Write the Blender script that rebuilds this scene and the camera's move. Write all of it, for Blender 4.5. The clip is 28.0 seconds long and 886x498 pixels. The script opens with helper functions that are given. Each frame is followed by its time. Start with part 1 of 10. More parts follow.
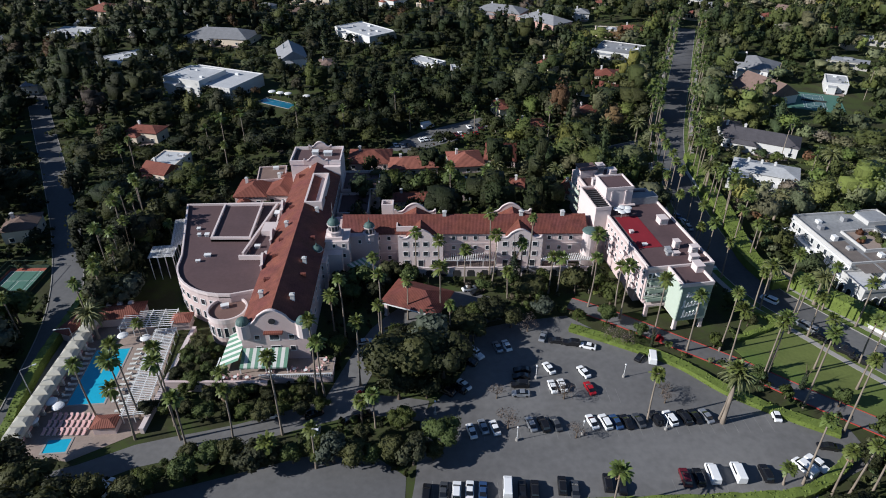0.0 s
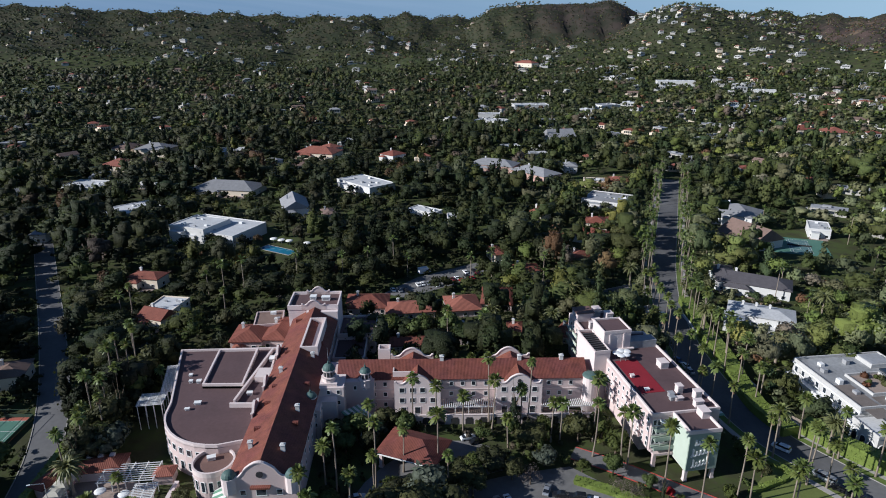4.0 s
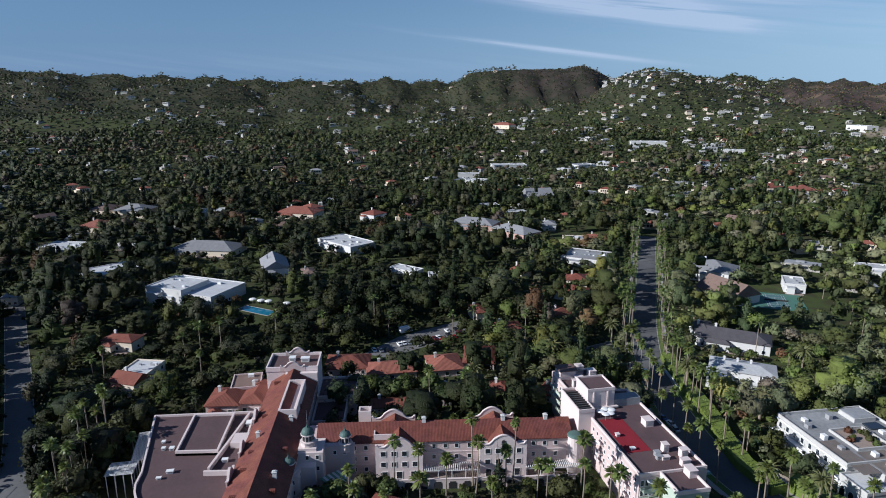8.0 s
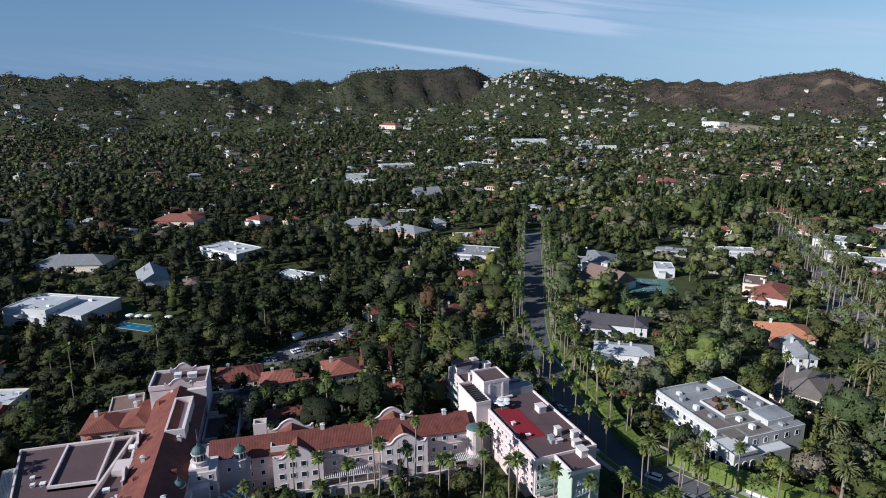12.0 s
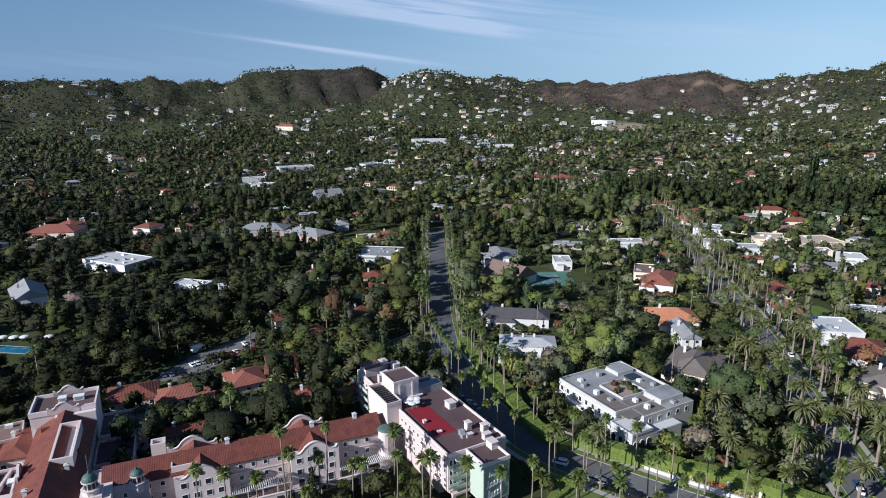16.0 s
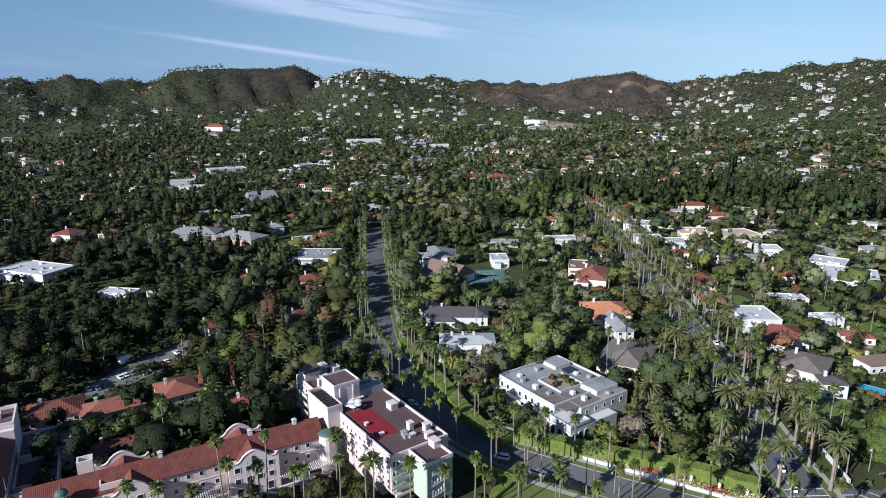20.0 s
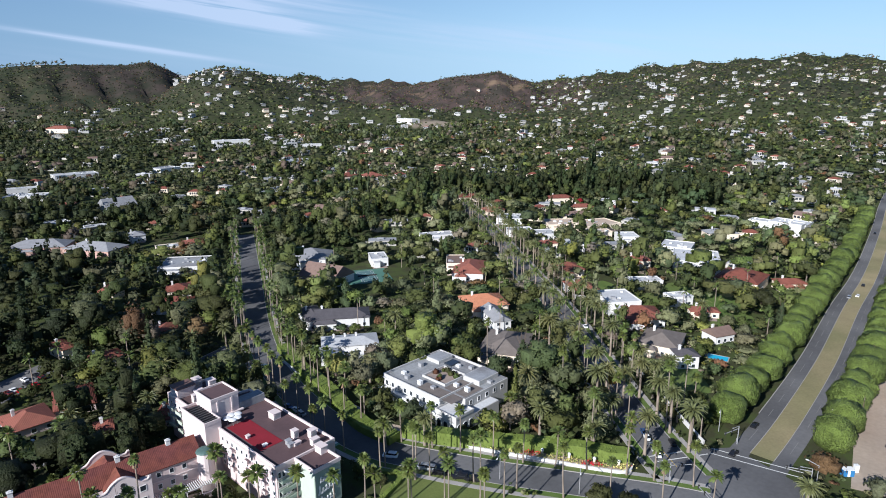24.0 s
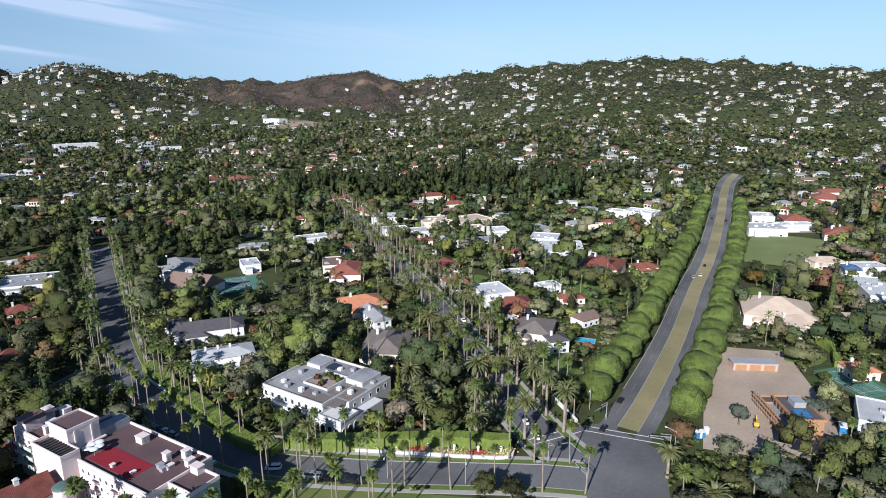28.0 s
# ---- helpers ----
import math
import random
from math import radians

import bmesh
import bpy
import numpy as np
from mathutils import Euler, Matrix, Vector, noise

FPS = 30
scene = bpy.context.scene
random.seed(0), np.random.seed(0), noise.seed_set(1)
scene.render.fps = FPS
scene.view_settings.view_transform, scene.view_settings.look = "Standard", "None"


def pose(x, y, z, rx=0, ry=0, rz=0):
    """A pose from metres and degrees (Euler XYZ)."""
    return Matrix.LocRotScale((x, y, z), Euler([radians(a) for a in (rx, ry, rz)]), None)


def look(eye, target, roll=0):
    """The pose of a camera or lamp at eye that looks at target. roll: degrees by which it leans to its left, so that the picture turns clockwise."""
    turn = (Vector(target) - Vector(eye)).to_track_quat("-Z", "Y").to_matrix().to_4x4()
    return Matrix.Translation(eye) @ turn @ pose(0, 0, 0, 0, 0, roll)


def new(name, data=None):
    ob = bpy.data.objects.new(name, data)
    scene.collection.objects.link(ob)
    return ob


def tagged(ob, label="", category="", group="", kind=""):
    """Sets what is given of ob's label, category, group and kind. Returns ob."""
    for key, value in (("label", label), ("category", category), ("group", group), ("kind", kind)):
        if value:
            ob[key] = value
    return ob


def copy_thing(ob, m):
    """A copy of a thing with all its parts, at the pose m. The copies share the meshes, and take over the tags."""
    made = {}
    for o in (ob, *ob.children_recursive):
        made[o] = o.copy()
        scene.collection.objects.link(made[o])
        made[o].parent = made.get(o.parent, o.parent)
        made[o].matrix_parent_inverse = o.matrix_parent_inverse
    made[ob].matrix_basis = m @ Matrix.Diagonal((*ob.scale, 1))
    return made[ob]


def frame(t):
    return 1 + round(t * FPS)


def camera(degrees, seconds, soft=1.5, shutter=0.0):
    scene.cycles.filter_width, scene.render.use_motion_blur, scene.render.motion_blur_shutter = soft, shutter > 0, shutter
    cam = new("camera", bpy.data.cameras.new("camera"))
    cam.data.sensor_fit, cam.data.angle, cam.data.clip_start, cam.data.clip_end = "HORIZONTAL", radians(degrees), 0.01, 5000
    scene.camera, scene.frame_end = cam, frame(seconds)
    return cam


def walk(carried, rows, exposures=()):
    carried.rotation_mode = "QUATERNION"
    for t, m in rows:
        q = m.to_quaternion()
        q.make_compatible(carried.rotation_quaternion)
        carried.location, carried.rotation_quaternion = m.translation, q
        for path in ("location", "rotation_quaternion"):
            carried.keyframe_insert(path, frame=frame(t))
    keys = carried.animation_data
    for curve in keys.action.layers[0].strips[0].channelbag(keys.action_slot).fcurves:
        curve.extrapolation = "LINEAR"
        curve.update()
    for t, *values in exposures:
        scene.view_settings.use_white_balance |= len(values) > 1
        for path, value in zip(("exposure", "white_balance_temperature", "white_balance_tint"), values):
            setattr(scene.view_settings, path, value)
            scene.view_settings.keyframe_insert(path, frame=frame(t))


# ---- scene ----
# ---- camera: hangs still in the air and turns ----
cam = camera(70.77, 28.0, soft=1.0)
PATH = [
    (0.0, pose(0, 0, 115, 57.500, -0.000, -0.000)),
    (0.5, pose(0, 0, 115, 59.084, 0.053, -0.061)),
    (1.0, pose(0, 0, 115, 60.756, 0.023, -0.108)),
    (1.5, pose(0, 0, 115, 62.417, 0.039, -0.144)),
    (2.0, pose(0, 0, 115, 64.051, 0.104, -0.217)),
    (2.5, pose(0, 0, 115, 65.710, 0.158, -0.276)),
    (3.0, pose(0, 0, 115, 67.353, 0.165, -0.311)),
    (3.5, pose(0, 0, 115, 68.991, 0.113, -0.325)),
    (5.5, pose(0, 0, 115, 75.007, 0.238, -0.501)),
    (6.0, pose(0, 0, 115, 75.779, 0.217, -0.533)),
    (6.5, pose(0, 0, 115, 76.027, 0.193, -0.554)),
    (7.0, pose(0, 0, 115, 76.018, 0.125, -0.950)),
    (7.5, pose(0, 0, 115, 76.024, 0.131, -1.619)),
    (8.0, pose(0, 0, 115, 76.040, 0.153, -2.177)),
    (8.5, pose(0, 0, 115, 76.050, 0.158, -3.086)),
    (9.0, pose(0, 0, 115, 76.057, 0.178, -4.223)),
    (9.5, pose(0, 0, 115, 76.060, 0.209, -5.457)),
    (10.0, pose(0, 0, 115, 76.052, 0.267, -6.813)),
    (10.5, pose(0, 0, 115, 76.041, 0.229, -8.239)),
    (11.0, pose(0, 0, 115, 76.041, 0.263, -9.626)),
    (11.5, pose(0, 0, 115, 76.029, 0.257, -11.011)),
    (12.0, pose(0, 0, 115, 76.023, 0.319, -12.427)),
    (12.5, pose(0, 0, 115, 76.022, 0.316, -13.702)),
    (14.5, pose(0, 0, 115, 75.986, 0.352, -18.405)),
    (15.0, pose(0, 0, 115, 75.992, 0.367, -19.287)),
    (15.5, pose(0, 0, 115, 75.982, 0.358, -20.355)),
    (16.0, pose(0, 0, 115, 75.986, 0.381, -21.470)),
    (16.5, pose(0, 0, 115, 75.980, 0.386, -22.449)),
    (17.0, pose(0, 0, 115, 75.970, 0.394, -23.408)),
    (17.5, pose(0, 0, 115, 75.968, 0.370, -24.330)),
    (18.0, pose(0, 0, 115, 75.956, 0.374, -25.049)),
    (18.5, pose(0, 0, 115, 75.958, 0.385, -25.550)),
    (19.0, pose(0, 0, 115, 75.959, 0.332, -25.890)),
    (19.5, pose(0, 0, 115, 75.957, 0.286, -26.490)),
    (20.0, pose(0, 0, 115, 75.953, 0.276, -27.296)),
    (20.5, pose(0, 0, 115, 75.939, 0.212, -28.346)),
    (22.5, pose(0, 0, 115, 75.882, 0.225, -33.756)),
    (23.0, pose(0, 0, 115, 75.862, 0.187, -35.417)),
    (23.5, pose(0, 0, 115, 75.824, 0.157, -37.046)),
    (24.0, pose(0, 0, 115, 75.793, 0.200, -38.747)),
    (24.5, pose(0, 0, 115, 75.786, 0.198, -40.453)),
    (25.0, pose(0, 0, 115, 75.777, 0.150, -42.158)),
    (25.5, pose(0, 0, 115, 75.768, 0.171, -43.878)),
    (26.0, pose(0, 0, 115, 75.758, 0.143, -45.378)),
    (26.5, pose(0, 0, 115, 75.755, 0.122, -46.784)),
    (27.0, pose(0, 0, 115, 75.737, 0.140, -48.105)),
    (27.5, pose(0, 0, 115, 75.732, 0.127, -49.237)),
    (28.0, pose(0, 0, 115, 75.711, 0.131, -50.385)),
]
walk(cam, PATH, [(0.0, 0.18, 6000, 10), (8.0, 0.18, 5800, 10), (18.0, 0.34, 5800, 10), (28.0, 0.55, 5900, 11)])


# ---- sky, sun ----
SUN_EL, SUN_AZ = 27.0, 255.0      # degrees; azimuth clockwise from +y
world = bpy.data.worlds.new("sky")
scene.world = world
world.use_nodes = True
wn, wl = world.node_tree.nodes, world.node_tree.links
wn.clear()
sky = wn.new("ShaderNodeTexSky")
sky.sky_type, sky.sun_disc = "NISHITA", False
sky.sun_elevation, sky.sun_rotation = radians(SUN_EL), radians(SUN_AZ)
sky.air_density, sky.dust_density, sky.ozone_density = 1.0, 0.0, 2.5
# thin cirrus streaks over the hills: soft stretched noise inside three long shapes
geo = wn.new("ShaderNodeTexCoord")


def wmath(op, a, b=0.0, c=0.0):
    n = wn.new("ShaderNodeMath")
    n.operation = op
    for i, v in enumerate((a, b, c)):
        if isinstance(v, (int, float)):
            n.inputs[i].default_value = v
        else:
            wl.new(v, n.inputs[i])
    return n.outputs[0]


sep = wn.new("ShaderNodeSeparateXYZ")
wl.new(geo.outputs["Generated"], sep.inputs[0])
az = wmath("MULTIPLY", wmath("ARCTAN2", sep.outputs[0], sep.outputs[1]), 57.2958)
el = wmath("MULTIPLY", wmath("ARCSINE", sep.outputs[2]), 57.2958)
comb = wn.new("ShaderNodeCombineXYZ")
wl.new(wmath("MULTIPLY_ADD", el, 2.2, wmath("MULTIPLY", az, 0.28)), comb.inputs[0])
wl.new(wmath("MULTIPLY", az, 0.09), comb.inputs[1])
wnoise = wn.new("ShaderNodeTexNoise")
wnoise.inputs["Scale"].default_value, wnoise.inputs["Detail"].default_value = 0.9, 6.0
wl.new(comb.outputs[0], wnoise.inputs["Vector"])
streaks = 0.0
for a0, e0, slope, wa, we, amount in ((15.5, 7.0, -0.16, 9.0, 0.7, 1.2), (22.5, 6.2, -0.19, 4.5, 0.7, 1.3), (11.0, 3.75, -0.13, 8.0, 0.2, 0.8), (18, 8.6, -0.15, 13.0, 0.8, 0.8),
                                      (44.0, 4.6, -0.05, 12.0, 0.8, 0.25), (-15.0, 2.4, 0.0, 30.0, 0.9, 0.08), (60.0, 3.4, 0.0, 30.0, 1.2, 0.16)):
    da = wmath("SUBTRACT", az, a0)
    de = wmath("SUBTRACT", wmath("SUBTRACT", el, e0), wmath("MULTIPLY", da, slope))
    q = wmath("ADD", wmath("POWER", wmath("ABSOLUTE", wmath("DIVIDE", da, wa)), 2.0), wmath("POWER", wmath("ABSOLUTE", wmath("DIVIDE", de, we)), 2.0))
    g = wmath("MULTIPLY", wmath("EXPONENT", wmath("MULTIPLY", q, -1.0)), amount)
    streaks = wmath("ADD", g, streaks)
rag = wmath("MULTIPLY", wmath("SUBTRACT", wnoise.outputs[0], 0.30), 4.2)
fac = wmath("MINIMUM", wmath("MAXIMUM", wmath("MULTIPLY", streaks, rag), 0.0), 0.7)
wmix = wn.new("ShaderNodeMix")
wmix.data_type = "RGBA"
wl.new(fac, wmix.inputs["Factor"])
tint = wn.new("ShaderNodeMix")
tint.data_type, tint.blend_type = "RGBA", "MULTIPLY"
tint.inputs["Factor"].default_value = 1.0
tint.inputs["B"].default_value = (0.88, 0.98, 1.12, 1)
wl.new(sky.outputs[0], tint.inputs["A"])
# pale band of sky above the hills, paler on the side away from the sun
side = wmath("MINIMUM", wmath("SUBTRACT", 1.0, wmath("COSINE", wmath("MULTIPLY", wmath("ADD", az, 38.0), 0.0174533))), 1.0)
band = wn.new("ShaderNodeMix")
band.data_type = "RGBA"
wl.new(side, band.inputs["Factor"])
band.inputs["A"].default_value, band.inputs["B"].default_value = (2.2, 3.9, 6.6, 1), (6.5, 9.5, 11.8, 1)
low = wmath("MULTIPLY", wmath("POWER", wmath("MAXIMUM", wmath("SUBTRACT", 1.0, wmath("DIVIDE", wmath("ABSOLUTE", el), 18.0)), 0.0), 1.3), 0.95)
pale = wn.new("ShaderNodeMix")
pale.data_type = "RGBA"
wl.new(low, pale.inputs["Factor"])
wl.new(tint.outputs["Result"], pale.inputs["A"])
wl.new(band.outputs["Result"], pale.inputs["B"])
wl.new(pale.outputs["Result"], wmix.inputs["A"])
wmix.inputs["B"].default_value = (8.0, 9.2, 11.3, 1)
bg = wn.new("ShaderNodeBackground")
bg.inputs["Strength"].default_value = 0.057
wl.new(wmix.outputs["Result"], bg.inputs["Color"])
wout = wn.new("ShaderNodeOutputWorld")
wl.new(bg.outputs[0], wout.inputs["Surface"])

sun = new("sun", bpy.data.lights.new("sun", "SUN"))
sun.data.energy, sun.data.angle, sun.data.color = 5.4, radians(0.53), (1.0, 0.95, 0.87)
to_sun = Vector((math.sin(radians(SUN_AZ)) * math.cos(radians(SUN_EL)), math.cos(radians(SUN_AZ)) * math.cos(radians(SUN_EL)), math.sin(radians(SUN_EL))))
sun.matrix_world = look(to_sun * 500, (0, 0, 0))

# ---- materials ----
MATS = {}


def mat(name, col, rough=0.8, metal=0.0, var=0.25, scale=0.6, fine=6.0, bump=0.0, wave=None, wave_col=0.0, spec=0.3, rand=0.0, island=0.0, col2=None, space="Object", gloss_noise=0.0, relief=None, thin=0.0):
    """A procedural surface: base colour with variation at two scales, optional ribs (wave: direction, metres), optional second colour for broad patches."""
    m = bpy.data.materials.new(name)
    m.use_nodes = True
    N, Lk = m.node_tree.nodes, m.node_tree.links
    b = N["Principled BSDF"]
    b.inputs["Roughness"].default_value, b.inputs["Metallic"].default_value = rough, metal
    b.inputs["Specular IOR Level"].default_value = spec
    tc = N.new("ShaderNodeTexCoord")
    if space == "World":
        gn = N.new("ShaderNodeNewGeometry")
        src = gn.outputs["Position"]
    else:
        src = tc.outputs["Object"]

    def tex(s, det=4.0):
        n = N.new("ShaderNodeTexNoise")
        n.inputs["Scale"].default_value, n.inputs["Detail"].default_value = s, det
        Lk.new(src, n.inputs["Vector"])
        return n.outputs[0]

    def mth(op, a, bb):
        n = N.new("ShaderNodeMath")
        n.operation = op
        for i, v in enumerate((a, bb)):
            if isinstance(v, (int, float)):
                n.inputs[i].default_value = v
            else:
                Lk.new(v, n.inputs[i])
        return n.outputs[0]

    broad, grain = tex(scale), tex(fine, 2.0)
    val = mth("ADD", mth("MULTIPLY", mth("SUBTRACT", broad, 0.5), 2.4 * var), mth("MULTIPLY", mth("SUBTRACT", grain, 0.5), 1.6 * var))
    if rand or island:
        if rand:
            oi = N.new("ShaderNodeObjectInfo")
            val = mth("ADD", val, mth("MULTIPLY", mth("SUBTRACT", oi.outputs["Random"], 0.5), rand))
        if island:
            g2 = N.new("ShaderNodeNewGeometry")
            val = mth("ADD", val, mth("MULTIPLY", mth("SUBTRACT", g2.outputs["Random Per Island"], 0.5), island))
    rib = None
    if wave:
        w = N.new("ShaderNodeTexWave")
        w.bands_direction = wave[0]
        w.inputs["Scale"].default_value, w.inputs["Distortion"].default_value = 0.314 / wave[1], 0.6
        Lk.new(src, w.inputs["Vector"])
        rib = w.outputs["Fac"]
        val = mth("ADD", val, mth("MULTIPLY", mth("SUBTRACT", rib, 0.5), wave_col))
    hsv = N.new("ShaderNodeHueSaturation")
    Lk.new(mth("ADD", val, 1.0), hsv.inputs["Value"])
    hsv.inputs["Color"].default_value = (*col, 1)
    if col2:
        mx = N.new("ShaderNodeMix")
        mx.data_type = "RGBA"
        ramp = N.new("ShaderNodeMapRange")
        ramp.inputs["From Min"].default_value, ramp.inputs["From Max"].default_value = 0.4, 0.62
        if rand and space == "Object":
            oi2 = N.new("ShaderNodeObjectInfo")
            Lk.new(mth("ADD", mth("MULTIPLY", oi2.outputs["Random"], 0.55), mth("MULTIPLY", tex(scale * 0.37), 0.45)), ramp.inputs["Value"])
        else:
            Lk.new(tex(scale * 0.37), ramp.inputs["Value"])
        Lk.new(ramp.outputs[0], mx.inputs["Factor"])
        mx.inputs["A"].default_value, mx.inputs["B"].default_value = (*col, 1), (*col2, 1)
        Lk.new(mx.outputs["Result"], hsv.inputs["Color"])
    Lk.new(hsv.outputs[0], b.inputs["Base Color"])
    if gloss_noise:
        Lk.new(mth("ADD", mth("MULTIPLY", broad, gloss_noise), rough - gloss_noise / 2), b.inputs["Roughness"])
    if bump:
        bp = N.new("ShaderNodeBump")
        bp.inputs["Strength"].default_value, bp.inputs["Distance"].default_value = bump, 0.08
        Lk.new(rib if rib else grain, bp.inputs["Height"])
        Lk.new(bp.outputs[0], b.inputs["Normal"])
    if relief:
        bp = N.new("ShaderNodeBump")
        bp.inputs["Strength"].default_value, bp.inputs["Distance"].default_value = 1.0, relief[1]
        Lk.new(tex(relief[0], 6.0), bp.inputs["Height"])
        Lk.new(bp.outputs[0], b.inputs["Normal"])
    if thin:
        tl = N.new("ShaderNodeBsdfTranslucent")
        Lk.new(hsv.outputs[0], tl.inputs["Color"])
        ms = N.new("ShaderNodeMixShader")
        ms.inputs[0].default_value = thin
        Lk.new(b.outputs[0], ms.inputs[1])
        Lk.new(tl.outputs[0], ms.inputs[2])
        Lk.new(ms.outputs[0], N["Material Output"].inputs["Surface"])
    MATS[name] = m
    return m


mat("pink", (0.57, 0.455, 0.435), var=0.06, scale=0.25, fine=2.0, bump=0.15)
mat("pink_pale", (0.65, 0.555, 0.535), var=0.05, scale=0.25, fine=2.0)
mat("stucco_light", (0.70, 0.60, 0.585), var=0.06, scale=0.25, fine=2.0)
mat("white", (0.62, 0.61, 0.595), var=0.06, scale=0.3, fine=3.0)
mat("weathered_wall", (0.42, 0.40, 0.365), var=0.15, scale=0.2, fine=2.0)
mat("old_white", (0.47, 0.46, 0.445), var=0.18, scale=0.25, fine=2.0)
mat("cream", (0.70, 0.60, 0.48), var=0.08, scale=0.3, fine=3.0)
mat("brickpink", (0.46, 0.30, 0.25), var=0.15, scale=0.5, fine=4.0, wave=("Z", 0.3), wave_col=0.12)
mat("mint", (0.29, 0.35, 0.29), var=0.07, scale=0.4, fine=3.0)
mat("mint_pale", (0.43, 0.49, 0.41), var=0.06, scale=0.4, fine=3.0)
mat("copper_green", (0.075, 0.125, 0.115), rough=0.6, var=0.2, scale=0.8)
mat("tile_x", (0.150, 0.046, 0.032), var=0.45, scale=0.4, fine=1.7, wave=("X", 0.45), wave_col=0.35, bump=0.35, rough=0.75, col2=(0.135, 0.042, 0.036))
mat("tile_y", (0.175, 0.058, 0.037), var=0.45, scale=0.4, fine=1.7, wave=("Y", 0.45), wave_col=0.35, bump=0.35, rough=0.75, col2=(0.145, 0.044, 0.036))
mat("terracotta", (0.20, 0.066, 0.046), var=0.28, scale=0.4, fine=2.5, wave=("X", 0.5), wave_col=0.3, bump=0.6, rand=0.3, col2=(0.225, 0.082, 0.058))
mat("orangetile", (0.48, 0.20, 0.11), var=0.2, scale=0.4, fine=2.5, wave=("X", 0.5), wave_col=0.25, bump=0.5)
mat("slate", (0.085, 0.078, 0.085), var=0.25, scale=0.5, fine=3.0, wave=("Y", 0.4), wave_col=0.2)
mat("blueslate", (0.07, 0.12, 0.22), var=0.2, scale=0.5)
mat("greytile", (0.24, 0.24, 0.25), var=0.22, scale=0.4, fine=3.0, rand=0.3)
mat("brown", (0.17, 0.115, 0.095), var=0.25, scale=0.4, fine=3.0, rand=0.3)
mat("browngrey", (0.16, 0.135, 0.12), var=0.25, scale=0.4, fine=3.0)
mat("tan", (0.47, 0.37, 0.29), var=0.2, scale=0.2, fine=2.0)
mat("whiteroof", (0.46, 0.465, 0.475), var=0.22, scale=0.15, fine=1.2, rand=0.3)
mat("greyroof", (0.30, 0.31, 0.33), var=0.25, scale=0.15, fine=1.2, col2=(0.22, 0.215, 0.22))
mat("old_roof", (0.27, 0.275, 0.28), var=0.4, scale=0.12, fine=0.9, col2=(0.17, 0.165, 0.17))
mat("mauve_roof", (0.106, 0.065, 0.066), var=0.2, scale=0.10, fine=1.0, rough=0.85, col2=(0.10, 0.063, 0.066))
mat("brown_roof", (0.17, 0.10, 0.085), var=0.16, scale=0.12, fine=1.0)
mat("red_carpet", (0.21, 0.014, 0.024), var=0.14, scale=0.3, fine=3.0, rough=0.95)
mat("asphalt", (0.140, 0.138, 0.140), var=0.25, scale=0.05, fine=0.7, rough=0.85, space="World", col2=(0.082, 0.081, 0.084))
mat("lot_asphalt", (0.155, 0.151, 0.149), var=0.3, scale=0.05, fine=0.6, rough=0.85, space="World", col2=(0.118, 0.114, 0.115))
mat("concrete", (0.33, 0.31, 0.29), var=0.15, scale=0.2, fine=2.0, space="World")
mat("paving", (0.30, 0.235, 0.20), var=0.2, scale=0.3, fine=2.0, space="World")
mat("kerb_red", (0.42, 0.06, 0.05), var=0.2)
mat("line_white", (0.62, 0.62, 0.60), var=0.25, scale=0.6)
mat("line_faded", (0.20, 0.195, 0.19), var=0.35, scale=0.6)
mat("line_yellow", (0.55, 0.36, 0.06), var=0.25, scale=0.6)
mat("lawn", (0.085, 0.135, 0.028), var=0.28, scale=0.09, fine=1.3, space="World", col2=(0.12, 0.145, 0.04))
mat("field_grass", (0.135, 0.175, 0.055), var=0.2, scale=0.05, fine=0.8, space="World", col2=(0.15, 0.175, 0.065))
mat("dry_grass", (0.27, 0.225, 0.125), var=0.25, scale=0.06, fine=1.0, space="World", col2=(0.19, 0.175, 0.085))
mat("dirt", (0.37, 0.30, 0.235), var=0.22, scale=0.06, fine=0.7, space="World", col2=(0.33, 0.25, 0.19))
mat("tennis_green", (0.075, 0.17, 0.13), var=0.12, scale=0.1, fine=1.0, space="World")
mat("tennis_red", (0.33, 0.10, 0.07), var=0.12, scale=0.1, fine=1.0, space="World")
mat("tennis_blue", (0.085, 0.155, 0.16), var=0.12, scale=0.1, fine=1.0, space="World")
mat("pool_water", (0.03, 0.40, 0.58), rough=0.06, var=0.10, scale=0.25, fine=1.5, spec=0.5)
mat("pool_dark", (0.02, 0.16, 0.26), rough=0.06, var=0.15, scale=0.25, fine=1.5, spec=0.5)
LEAF = dict(rough=0.6, space="Object", rand=0.7, spec=0.25, relief=(1.6, 0.6), thin=0.3)
mat("leaf_oak", (0.048, 0.053, 0.020), var=0.3, scale=0.25, fine=1.5, island=0.3, col2=(0.068, 0.070, 0.025), **LEAF)
mat("leaf_bright", (0.100, 0.122, 0.028), var=0.3, scale=0.25, fine=1.5, island=0.3, col2=(0.071, 0.095, 0.029), **LEAF)
mat("leaf_pine", (0.034, 0.050, 0.027), var=0.25, scale=0.25, fine=1.5, island=0.3, col2=(0.043, 0.059, 0.027), **LEAF)
mat("leaf_olive", (0.085, 0.090, 0.046), var=0.2, scale=0.25, fine=1.5, island=0.45, col2=(0.072, 0.085, 0.062), **LEAF)
mat("leaf_gold", (0.21, 0.135, 0.028), var=0.25, scale=0.25, fine=1.5, island=0.3, **LEAF)
